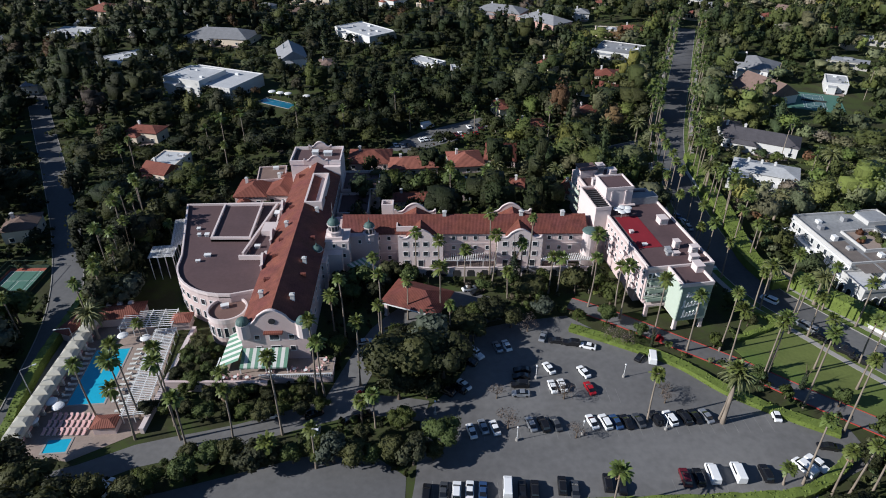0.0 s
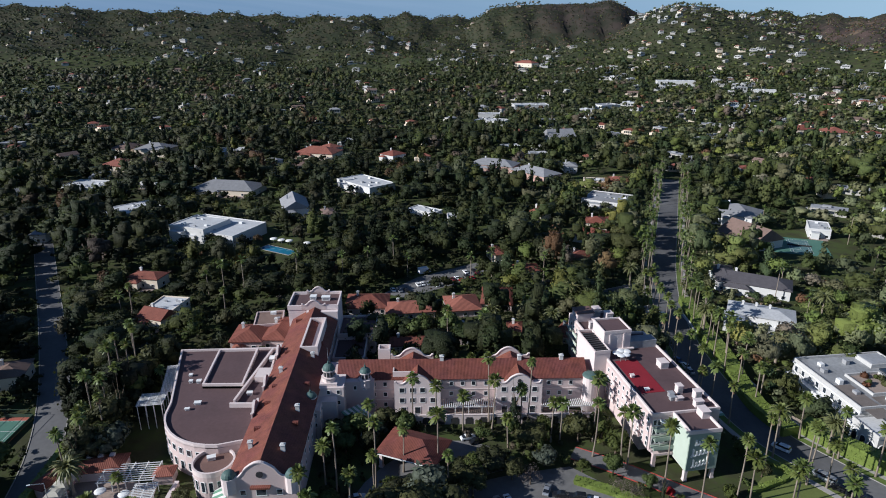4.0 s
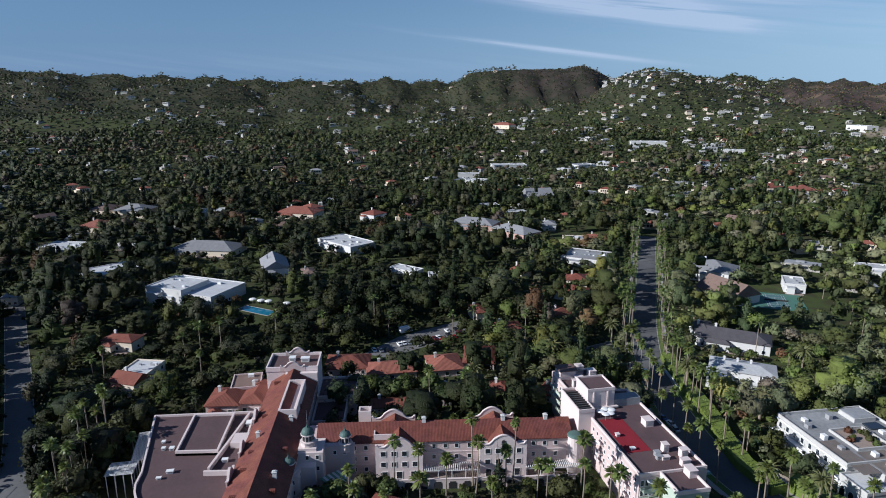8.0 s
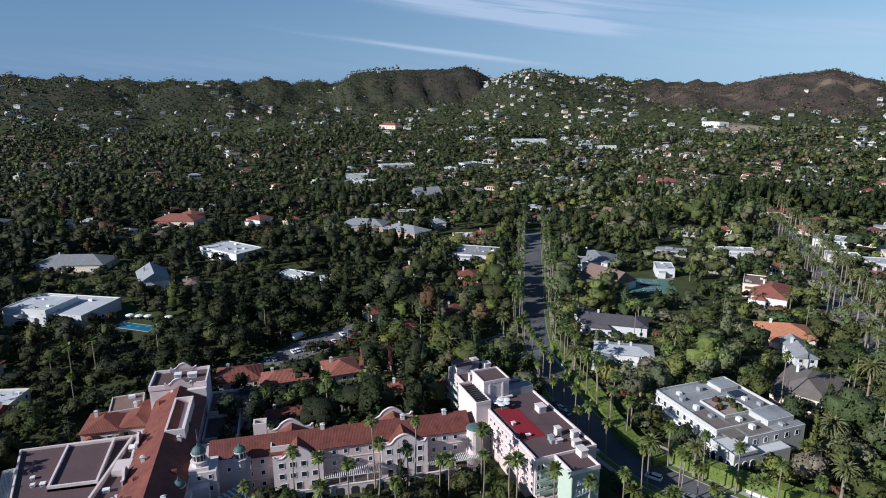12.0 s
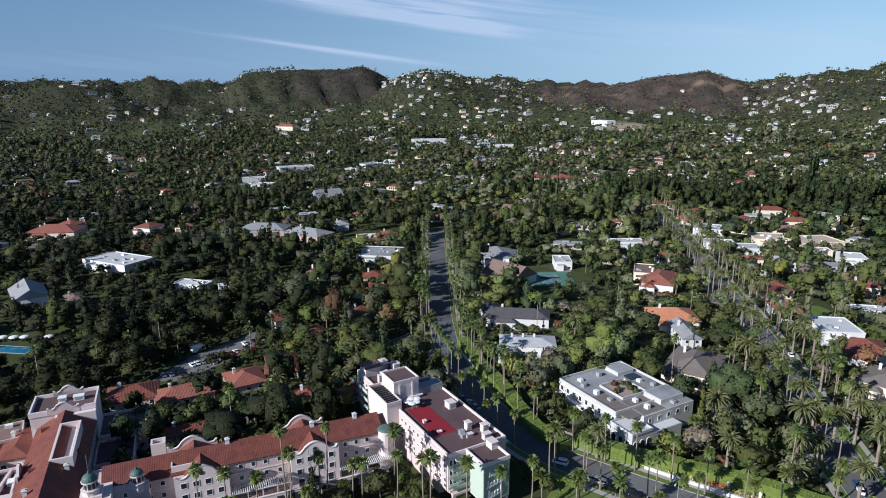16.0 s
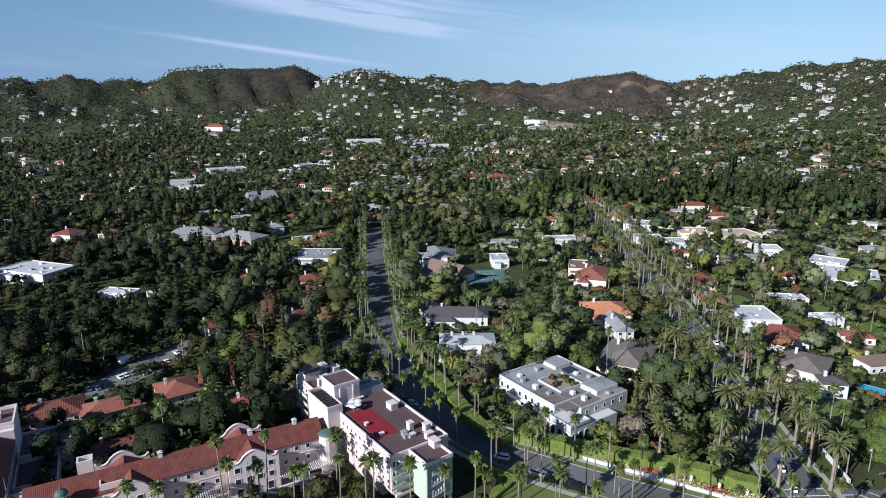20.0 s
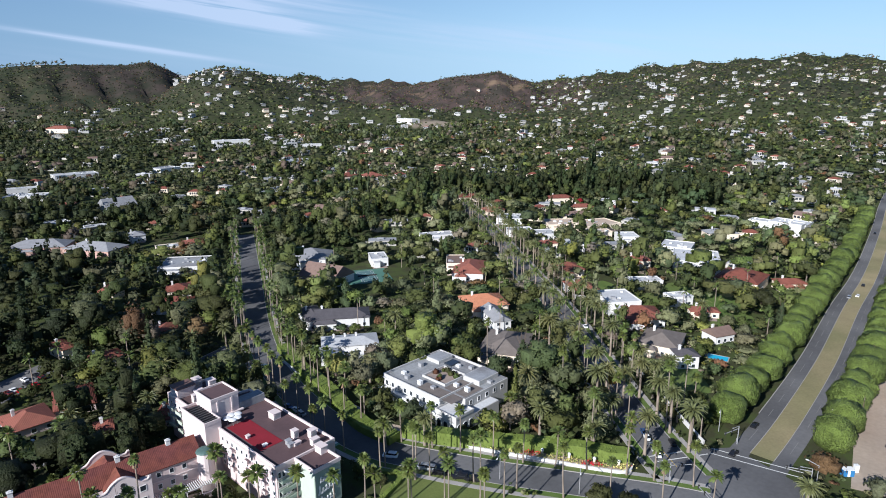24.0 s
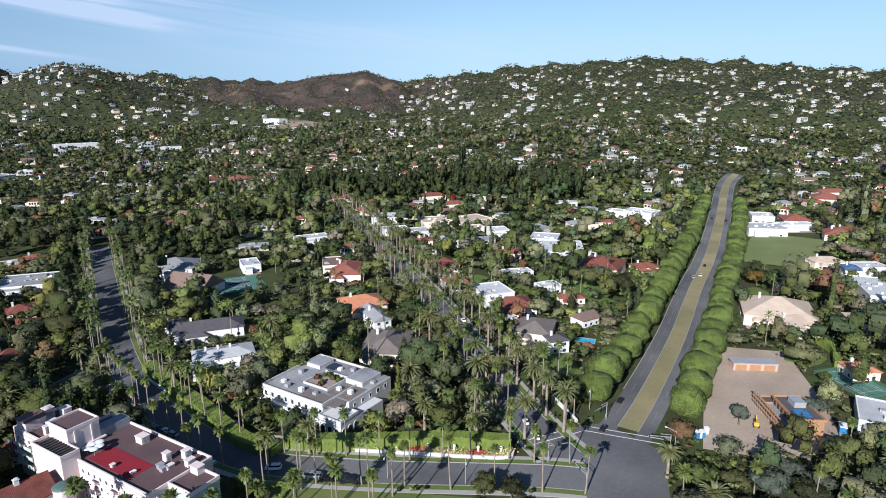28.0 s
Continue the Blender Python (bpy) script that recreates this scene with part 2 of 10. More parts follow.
mat("leaf_rust", (0.14, 0.060, 0.032), var=0.25, scale=0.25, fine=1.5, island=0.3, **LEAF)
mat("leaf_red", (0.36, 0.02, 0.028), var=0.25, scale=0.25, fine=1.5, island=0.4, **LEAF)
mat("leaf_bare", (0.17, 0.135, 0.115), var=0.2, scale=0.25, fine=1.5, island=0.4, **LEAF)
mat("leaf_ficus", (0.118, 0.160, 0.034), var=0.5, scale=0.35, fine=2.6, island=0.55, rough=0.5, spec=0.3, relief=(2.2, 1.5))
mat("leaf_hedge", (0.125, 0.165, 0.034), var=0.35, scale=0.3, fine=3.0, island=0.3, rough=0.6, bump=0.4)
mat("palm_leaf", (0.150, 0.178, 0.046), var=0.25, scale=0.6, fine=3.0, island=0.32, rand=0.5, rough=0.5, col2=(0.110, 0.145, 0.040), thin=0.2)
mat("date_leaf", (0.135, 0.148, 0.058), var=0.25, scale=0.6, fine=3.0, island=0.32, rand=0.4, rough=0.5, col2=(0.135, 0.132, 0.05), thin=0.2)
mat("thatch", (0.20, 0.14, 0.085), var=0.25, scale=1.0, fine=5.0, island=0.4)
mat("palm_bark", (0.24, 0.195, 0.155), var=0.22, scale=0.7, fine=5.0, wave=("Z", 0.35), wave_col=0.25, bump=0.4)
mat("bark", (0.115, 0.085, 0.062), var=0.3, scale=1.0, fine=6.0, bump=0.4)
# leaf masses: each tree carries its own leaf colour, with light painted in, brighter eastwards
WOOD = mat("woods", (1, 1, 1), var=0.38, scale=0.12, fine=2.0, island=0.52, rough=0.6, spec=0.2, space="World", relief=(1.8, 0.7), thin=0.3)
wa = WOOD.node_tree.nodes.new("ShaderNodeAttribute")
wa.attribute_name = "leaf"
WOOD.node_tree.links.new(wa.outputs["Color"], next(n for n in WOOD.node_tree.nodes if n.type == "HUE_SAT").inputs["Color"])
mat("canvas", (0.60, 0.60, 0.56), var=0.08, scale=0.6)
mat("tent_canvas", (0.44, 0.42, 0.36), var=0.12, scale=0.8)
mat("awning_green", (0.14, 0.27, 0.19), var=0.08, scale=0.6)
mat("paint_white", (0.74, 0.74, 0.73), rough=0.6, var=0.04)
mat("glass", (0.025, 0.032, 0.042), rough=0.08, var=0.2, scale=0.3, spec=0.8)
mat("car_glass", (0.012, 0.014, 0.018), rough=0.05, var=0.05, spec=0.8)
mat("rubber", (0.02, 0.02, 0.02), rough=0.9, var=0.1)
mat("chrome", (0.55, 0.55, 0.57), rough=0.25, metal=1.0, var=0.05)
mat("grey_metal", (0.42, 0.42, 0.43), rough=0.5, metal=0.4, var=0.1)
mat("dark_metal", (0.06, 0.06, 0.065), rough=0.5, metal=0.4, var=0.1)
mat("wood_frame", (0.34, 0.19, 0.10), var=0.2, scale=0.8, fine=4.0)
mat("flower_red", (0.50, 0.012, 0.03), var=0.3, island=0.32)
mat("flower_yellow", (0.62, 0.55, 0.20), var=0.3, island=0.3)
mat("flower_magenta", (0.42, 0.04, 0.20), var=0.3, island=0.3)
mat("fence_green", (0.05, 0.09, 0.06), var=0.2)
mat("signal_black", (0.03, 0.03, 0.03), var=0.1)
mat("blue_tarp", (0.03, 0.16, 0.36), var=0.2)
mat("pink_cushion", (0.74, 0.46, 0.44), var=0.08)
for nm, c, r, me in (("car_white", (0.80, 0.80, 0.80), 0.25, 0.0), ("car_silver", (0.45, 0.46, 0.48), 0.3, 0.6), ("car_black", (0.012, 0.012, 0.014), 0.15, 0.0), ("car_grey", (0.10, 0.105, 0.115), 0.25, 0.4),
                     ("car_blue", (0.05, 0.10, 0.22), 0.25, 0.3), ("car_red", (0.36, 0.012, 0.02), 0.25, 0.0), ("car_maroon", (0.11, 0.012, 0.018), 0.25, 0.0)):
    mat(nm, c, rough=r, metal=me, var=0.03, spec=0.6)

# ---- mesh helpers ----


def rings(*parts):
    """Join (verts, faces) pairs into one."""
    V, F = [], []
    for v, f in parts:
        o = len(V)
        V += [tuple(p) for p in v]
        F += [tuple(i + o for i in q) for q in f]
    return V, F


def box(x0, x1, y0, y1, z0, z1):
    return ([(x0, y0, z0), (x1, y0, z0), (x1, y1, z0), (x0, y1, z0), (x0, y0, z1), (x1, y0, z1), (x1, y1, z1), (x0, y1, z1)],
            [(3, 2, 1, 0), (4, 5, 6, 7), (0, 1, 5, 4), (1, 2, 6, 5), (2, 3, 7, 6), (3, 0, 4, 7)])


def prism(poly, z0, z1):
    n = len(poly)
    V = [(x, y, z0) for x, y in poly] + [(x, y, z1) for x, y in poly]
    F = [tuple(range(n - 1, -1, -1)), tuple(range(n, 2 * n))] + [(i, (i + 1) % n, (i + 1) % n + n, i + n) for i in range(n)]
    return V, F


def inset(poly, d):
    """Offset of a convex counter-clockwise outline, inwards by d."""
    out, n = [], len(poly)
    for i in range(n):
        p0, p1, p2 = (Vector(poly[(i + k) % n]) for k in (-1, 0, 1))
        e1, e2 = (p1 - p0).normalized(), (p2 - p1).normalized()
        n1, n2 = Vector((-e1.y, e1.x)), Vector((-e2.y, e2.x))
        b = n1 + n2
        out.append(tuple(p1 + b * (d / max(0.2, b.dot(n1)))))
    return out


def rim(poly, z0, z1, thick):
    """An upright band (parapet) along an outline."""
    n, q = len(poly), inset(poly, thick)
    V = [(x, y, z0) for x, y in poly] + [(x, y, z1) for x, y in poly] + [(x, y, z0) for x, y in q] + [(x, y, z1) for x, y in q]
    F = []
    for i in range(n):
        j = (i + 1) % n
        F += [(i, j, j + n, i + n), (j + 2 * n, i + 2 * n, i + 3 * n, j + 3 * n), (i + n, j + n, j + 3 * n, i + 3 * n)]
    return V, F


def disc(cx, cy, r0, r1, z0, z1, n=16):
    """A frustum."""
    V = [(cx + r0 * math.cos(2 * math.pi * i / n), cy + r0 * math.sin(2 * math.pi * i / n), z0) for i in range(n)]
    V += [(cx + r1 * math.cos(2 * math.pi * i / n), cy + r1 * math.sin(2 * math.pi * i / n), z1) for i in range(n)]
    return V, [tuple(range(n - 1, -1, -1)), tuple(range(n, 2 * n))] + [(i, (i + 1) % n, (i + 1) % n + n, i + n) for i in range(n)]


def dome(cx, cy, r, z0, h, n=16, k=6):
    V, F = [], []
    for j in range(k):
        a = j / k * math.pi / 2
        V += [(cx + r * math.cos(a) * math.cos(2 * math.pi * i / n), cy + r * math.cos(a) * math.sin(2 * math.pi * i / n), z0 + h * math.sin(a)) for i in range(n)]
    V.append((cx, cy, z0 + h))
    for j in range(k - 1):
        F += [(j * n + i, j * n + (i + 1) % n, (j + 1) * n + (i + 1) % n, (j + 1) * n + i) for i in range(n)]
    F += [((k - 1) * n + i, (k - 1) * n + (i + 1) % n, k * n) for i in range(n)]
    F.append(tuple(range(n - 1, -1, -1)))
    return V, F


def gable(x0, x1, y0, y1, z, h, over=0.5, thick=0.25, along="x"):
    """A ridged roof with real thickness; the ridge runs along x or y."""
    X0, X1, Y0, Y1 = x0 - over, x1 + over, y0 - over, y1 + over
    if along == "x":
        m = (Y0 + Y1) / 2
        V = [(X0, Y0, z), (X1, Y0, z), (X1, Y1, z), (X0, Y1, z), (X0, m, z + h), (X1, m, z + h)]
        F = [(0, 1, 5, 4), (2, 3, 4, 5), (0, 4, 3), (1, 2, 5), (3, 2, 1, 0)]
    else:
        m = (X0 + X1) / 2
        V = [(X0, Y0, z), (X1, Y0, z), (X1, Y1, z), (X0, Y1, z), (m, Y0, z + h), (m, Y1, z + h)]
        F = [(3, 0, 4, 5), (1, 2, 5, 4), (0, 1, 4), (2, 3, 5), (3, 2, 1, 0)]
    return rings((V, F), box(X0 + 0.05, X1 - 0.05, Y0 + 0.05, Y1 - 0.05, z - thick, z - 0.005))


def hip(x0, x1, y0, y1, z, h, over=0.5, thick=0.25):
    X0, X1, Y0, Y1 = x0 - over, x1 + over, y0 - over, y1 + over
    w, d = X1 - X0, Y1 - Y0
    k = min(w, d) / 2 * 0.98
    if w >= d:
        r = [(X0 + k, (Y0 + Y1) / 2), (X1 - k, (Y0 + Y1) / 2)]
        F = [(0, 1, 5, 4), (2, 3, 4, 5), (3, 0, 4), (1, 2, 5)]
    else:
        r = [((X0 + X1) / 2, Y0 + k), ((X0 + X1) / 2, Y1 - k)]
        F = [(3, 0, 4, 5), (1, 2, 5, 4), (0, 1, 4), (2, 3, 5)]
    V = [(X0, Y0, z), (X1, Y0, z), (X1, Y1, z), (X0, Y1, z), (*r[0], z + h), (*r[1], z + h)]
    return rings((V, F + [(3, 2, 1, 0)]), box(X0 + 0.05, X1 - 0.05, Y0 + 0.05, Y1 - 0.05, z - thick, z - 0.005))


def make_mesh(name, vf, material, smooth=False):
    me = bpy.data.meshes.new(name)
    me.from_pydata(vf[0], [], vf[1])
    me.materials.append(MATS[material])
    if smooth:
        me.polygons.foreach_set("use_smooth", [True] * len(me.polygons))
    me.update()
    return me


def big_mesh(name, co, quads, material, smooth=False, normals=None, leaf=None):
    """A mesh from numpy arrays: co (n, 3), quads (m, 4); leaf masses carry soft normals."""
    me = bpy.data.meshes.new(name)
    me.vertices.add(len(co))
    me.vertices.foreach_set("co", np.asarray(co, np.float32).ravel())
    me.loops.add(quads.size)
    me.loops.foreach_set("vertex_index", quads.astype(np.int32).ravel())
    me.polygons.add(len(quads))
    me.polygons.foreach_set("loop_start", np.arange(0, quads.size, 4, dtype=np.int32))
    me.materials.append(MATS[material])
    if smooth:
        me.polygons.foreach_set("use_smooth", np.ones(len(quads), bool))
    if normals is not None:
        at = me.attributes.new("custom_normal", "FLOAT_VECTOR", "POINT")
        at.data.foreach_set("vector", np.asarray(normals, np.float32).ravel())
    if leaf is not None:
        at = me.attributes.new("leaf", "FLOAT_COLOR", "FACE")
        at.data.foreach_set("color", np.concatenate([leaf, np.ones((len(leaf), 1))], 1).astype(np.float32).ravel())
    me.update(calc_edges=True)
    return me


def part(name, data, material, parent, label="", at=None, smooth=False):
    """Link (verts, faces) or a shared mesh as one mesh object under a thing or a part."""
    me = data if isinstance(data, bpy.types.Mesh) else make_mesh(name, data, material, smooth)
    ob = new(name, me)
    ob.parent = parent
    if at is not None:
        ob.matrix_basis = at
    return tagged(ob, label)


def thing(name, label, category, x=0, y=0, z=0, rot=0, group="", kind=""):
    ob = new(name)
    ob.matrix_basis = pose(x, y, z, 0, 0, rot)
    ob.empty_display_size = 0.5
    return tagged(ob, label, category, group, kind)


def solid(name, vf, material, label, category, kind="structure", smooth=False):
    return tagged(new(name, make_mesh(name, vf, material, smooth)), label, category, "", kind)


# ---- terrain ----
SKY_AZ = (-60, -32, -30, -28.6, -20.7, -11.8, -5, -2.8, 0, 2.5, 4.5, 9.9, 15.7, 18, 21.9, 23.5, 26.4, 30.5, 37.7, 40.5, 43.6, 46.8, 49.3, 51.2, 53.3, 56.1, 61, 68.4, 72.4, 74.5, 78.5, 82.3, 84.7, 110)
SKY_EL = (1.0, 1.79, 1.87, 1.6, 1.5, 1.25, 1.15, 1.42, 1.1, 1.2, 1.0, 1.0, 1.2, 1.3, 1.35, 1.4, 1.4, 1.05, 0.8, 0.85, 0.9, 0.95, 1.05, 1.45, 1.5, 2.05, 2.3, 2.7, 2.35, 2.42, 1.9, 1.6, 1.45, 0.6)
# nearer hills: distance of the crest, length of the front slope, depth of the gullies, azimuths and elevations of the crest line
HILLS = (
    (2650, 760, 42, (1.5, 3.2, 4.5, 7, 9.9, 12.8, 14.3, 15.7, 17.5, 19, 21), (-1.5, 0.9, 1.9, 2.1, 2.15, 2.15, 2.45, 1.9, 0.9, -0.5, -2.4)),
    (2150, 850, 12, (11, 14, 16.4, 18, 19.8, 21.9, 23, 25, 28, 31, 34), (-2.8, -1.0, 0.8, 1.55, 2.0, 1.85, 1.5, 1.0, 0.2, -0.8, -2.4)),
    (2700, 850, 36, (29, 33, 35.5, 37.7, 39, 40.5, 42, 43.6, 45, 46.8, 49.5), (-2.0, -0.3, 0.5, 0.85, 1.2, 1.4, 1.5, 1.75, 1.25, 0.6, -0.8)),
    (2300, 700, 16, (-16, -12, -10, -8.5, -6.5, -5, -3), (-1.6, 0.4, 0.95, 1.05, 0.8, -0.1, -1.8)),
    (2350, 700, 16, (-28, -24, -21, -18, -15, -12), (-1.6, 0.5, 0.9, 1.1, 0.8, -1.2)),
    (2150, 650, 14, (47.5, 50, 52, 55, 58, 61), (-2.0, -0.3, 0.4, 0.95, 0.5, -1.6)),
    (2250, 650, 14, (60, 64, 68, 72, 76), (-1.6, 0.6, 1.1, 0.7, -1.4)))
FLAT_R, RIDGE_R, EYE_Z = 450.0, 3000.0, 115.0


def terrain(x, y):
    """Height of the land: level round the grounds, rising to a ring of hills, falling away behind their crest."""
    x, y = np.asarray(x, float), np.asarray(y, float)
    r, a = np.hypot(x, y), np.degrees(np.arctan2(x, y))
    rough = 0.13 * np.sin(a * 1.7) + 0.10 * np.sin(a * 4.1 + 1) + 0.05 * np.sin(a * 9.3)
    crest = EYE_Z - 6 + RIDGE_R * np.tan(np.radians(np.interp(a, SKY_AZ, SKY_EL) + rough))
    side = np.clip((125 - np.abs(a - 25)) / 30, 0, 1)
    s = np.clip((r - FLAT_R) / (RIDGE_R - FLAT_R), 0, 1)
    up = s ** 1.6 * crest
    bumps = np.sin(x / 131 + 1.3 * np.sin(y / 217)) * np.sin(y / 173 + 0.9 * np.sin(x / 249)) + 0.6 * np.sin(x / 61 + y / 97) * np.sin(y / 71 - x / 113)
    bumps = bumps * 22 * np.clip((r - 900) / 900, 0, 1) * np.clip((2950 - r) / 500, 0, 1)
    spurs = np.abs(np.sin(a * 0.55 + 0.9 * np.sin(r / 330))) * 26 + np.abs(np.sin(a * 1.9 + 1.4 * np.sin(r / 190))) * 13
    bumps = bumps - spurs * np.clip((r - 1500) / 700, 0, 1) * np.clip((3000 - r) / 420, 0, 1)
    cut = np.abs(np.sin(a * 1.1 + r / 150 + 0.8 * np.sin(r / 260))) + 0.5 * np.abs(np.sin(a * 3.1 + r / 90 + 1.1 * np.sin(r / 150)))
    down = np.clip((r - RIDGE_R) / 1500, 0, 1)
    land = up * (1 - 0.75 * down) + bumps
    for top, front, gully, ha, he in HILLS:
        u = np.clip(np.where(r < top, (r - top + front) / front, (top + 420 - r) / 420), 0, 1)
        u = u * u * (3 - 2 * u)
        rise = (EYE_Z - 6 + top * np.tan(np.radians(np.interp(a, ha, he, -6, -6)))) * u - gully * 4 * u * (1 - u) * (1 - cut / 1.5)
        k = 14 * np.clip((r - 1300) / 400, 0, 1)
        land = 0.5 * (land + rise + np.sqrt((land - rise) ** 2 + k * k))
    return land * side

# ---- ground ----
def axis(lo, hi, near_lo, near_hi, step, far):
    a = list(np.arange(near_lo, near_hi + 0.1, step))
    d, v = step, near_hi
    while v < hi:
        d = min(d * 1.12, far)
        v += d
        a.append(v)
    d, v = step, near_lo
    while v > lo:
        d = min(d * 1.12, far)
        v -= d
        a.insert(0, v)
    return np.array(a)


gx, gy = axis(-4700, 4700, -400, 1000, 20, 34), axis(-2500, 4700, -100, 900, 20, 34)
GX, GY = np.meshgrid(gx, gy)
nx, ny = len(gx), len(gy)
idx = np.arange(nx * ny).reshape(ny, nx)
quads = np.stack([idx[:-1, :-1], idx[:-1, 1:], idx[1:, 1:], idx[1:, :-1]], -1).reshape(-1, 4)
gm = bpy.data.materials.new("earth")
gm.use_nodes = True
N, Lk = gm.node_tree.nodes, gm.node_tree.links
gb = N["Principled BSDF"]
gb.inputs["Roughness"].default_value, gb.inputs["Specular IOR Level"].default_value = 0.95, 0.1
gpos = N.new("ShaderNodeNewGeometry")


def gnoise(s, det=5.0):
    n = N.new("ShaderNodeTexNoise")
    n.inputs["Scale"].default_value, n.inputs["Detail"].default_value = s, det
    Lk.new(gpos.outputs["Position"], n.inputs["Vector"])
    return n.outputs[0]


def gmix(f, a, b, lo=0.42, hi=0.58):
    mr = N.new("ShaderNodeMapRange")
    mr.inputs["From Min"].default_value, mr.inputs["From Max"].default_value = lo, hi
    Lk.new(f, mr.inputs["Value"])
    mx = N.new("ShaderNodeMix")
    mx.data_type = "RGBA"
    Lk.new(mr.outputs[0], mx.inputs["Factor"])
    for k, v in (("A", a), ("B", b)):
        if isinstance(v, tuple):
            mx.inputs[k].default_value = (*v, 1)
        else:
            Lk.new(v, mx.inputs[k])
    return mx.outputs["Result"]


soil = gmix(gnoise(0.11), (0.046, 0.048, 0.024), (0.056, 0.074, 0.024))
soil = gmix(gnoise(0.9, 3.0), soil, (0.058, 0.058, 0.034), 0.5, 0.75)
scrub = gmix(gnoise(0.02, 8.0), (0.050, 0.048, 0.030), (0.032, 0.038, 0.022), 0.44, 0.56)
dry = gmix(gnoise(0.015, 8.0), (0.088, 0.062, 0.054), (0.048, 0.042, 0.034), 0.42, 0.58)
dry = gmix(gnoise(0.006, 3.0), dry, (0.19, 0.135, 0.09), 0.62, 0.70)


def away(x, y):
    d = N.new("ShaderNodeVectorMath")
    d.operation = "DISTANCE"
    Lk.new(gpos.outputs["Position"], d.inputs[0])
    d.inputs[1].default_value = (x, y, 120)
    return d.outputs["Value"]


land = gmix(away(0, 0), soil, scrub, 1500.0, 2000.0)
land = gmix(away(1610, 1880), dry, land, 480.0, 720.0)
mesa = gmix(gnoise(0.02, 8.0), (0.052, 0.042, 0.036), (0.030, 0.031, 0.022), 0.42, 0.58)
land = gmix(away(600, 2440), mesa, land, 210.0, 340.0)
land = gmix(away(950, 1161), (0.27, 0.22, 0.165), land, 115.0, 140.0)
Lk.new(land, gb.inputs["Base Color"])
MATS["earth"] = gm
ground = tagged(new("ground", big_mesh("ground", np.stack([GX.ravel(), GY.ravel(), terrain(GX, GY).ravel()], 1), quads, "earth", True)), "dark garden soil rising to dry scrub-covered hills", "ground", "", "structure")

# ---- streets ----
SOLID = []                         # outlines of buildings
KEEP_OUT = []                      # (polyline, half width) and (outline,) that trees stay clear of


def smooth_line(pts, step=6.0):
    """A rounded line through points."""
    P = [Vector((*p, 0)) for p in pts]
    P = [P[0] * 2 - P[1]] + P + [P[-1] * 2 - P[-2]]
    out = []
    for i in range(1, len(P) - 2):
        n = max(2, int((P[i + 1] - P[i]).length / step))
        for k in range(n):
            t = k / n
            a, b, c, d = P[i - 1], P[i], P[i + 1], P[i + 2]
            out.append(0.5 * (2 * b + (c - a) * t + (2 * a - 5 * b + 4 * c - d) * t * t + (3 * b - a - 3 * c + d) * t ** 3))
    out.append(P[-2])
    return [(p.x, p.y) for p in out]


def offset(line, d):
    out = []
    for i, (x, y) in enumerate(line):
        x0, y0 = line[max(0, i - 1)]
        x1, y1 = line[min(len(line) - 1, i + 1)]
        u = Vector((x1 - x0, y1 - y0)).normalized()
        out.append((x - u.y * d, y + u.x * d))
    return out


def ribbon(line, d0, d1, z0, z1):
    """A strip between two offsets of a line (d0 right, d1 left), from z0 up to z1 above the land."""
    a, b = offset(line, d0), offset(line, d1)
    lift = lambda p, z: float(terrain(*p)) + z + (0.6 if math.hypot(*p) > FLAT_R else 0.0)
    V, F = [], []
    for p, q in zip(a, b):
        V += [(*p, lift(p, z1)), (*q, lift(q, z1)), (*p, lift(p, z0)), (*q, lift(q, z0))]
    for i in range(len(a) - 1):
        o = 4 * i
        F += [(o, o + 4, o + 5, o + 1), (o + 2, o + 6, o + 4, o), (o + 1, o + 5, o + 7, o + 3)]
    return V, F


def street(name, pts, width, label, verge=2.5, walk_w=1.8, mark=None, level=0.03):
    line = smooth_line(pts)
    KEEP_OUT.append((line, width / 2 + verge + walk_w * 0.6))
    solid(name, ribbon(line, -width / 2, width / 2, -0.2, level), "asphalt", label, "road")
    for sgn in (-1, 1):
        k = [width / 2 * sgn, (width / 2 + 0.25) * sgn]
        solid("kerb", ribbon(line, min(k), max(k), -0.2, 0.17), "concrete", "pale concrete street kerb", "kerb")
        if walk_w:
            k = [(width / 2 + verge) * sgn, (width / 2 + verge + walk_w) * sgn]
            solid("pavement", ribbon(line, min(k), max(k), -0.2, 0.16), "concrete", "pale concrete footpath beside the street", "pavement")
            k = [(width / 2 + 0.25) * sgn, (width / 2 + verge) * sgn]
            solid("verge", ribbon(line, min(k), max(k), -0.2, 0.13), "lawn", "green grass verge beside the street", "verge")
    if mark:
        V = []
        for i in range(1, len(line) - 1, 2):
            V.append(ribbon(line[i:i + 2], -0.08, 0.08, level - 0.01, level + 0.012))
        solid("lane_marking", rings(*V), mark, "broken painted centre line on asphalt", "road marking", "stuff")
    return line


canyon_road = street("canyon_road", ((186, 491), (143, 374), (113, 293), (97.5, 238), (93.5, 191), (97.5, 160), (108, 141), (121, 121.5), (135, 103), (150, 83), (156, 73)), 11.6, "dark asphalt street lined with tall palms")
palm_street = street("palm_street", ((163, 84), (170, 97), (188, 125), (220, 170), (255, 220), (294, 283), (371, 408), (430, 510)), 12.0, "asphalt street between two rows of tall palms", mark="line_yellow")
west_road = street("west_road", ((-101, 92), (-105, 115), (-113.5, 148), (-131, 184.5), (-162, 236), (-196, 290), (-240, 360)), 9.0, "shaded asphalt lane past the pool terrace", verge=-0.3, walk_w=0)
back_lane = street("back_lane", ((70, 262), (82, 268), (100, 276)), 6.0, "short asphalt lane into the street", verge=1.0, walk_w=0)
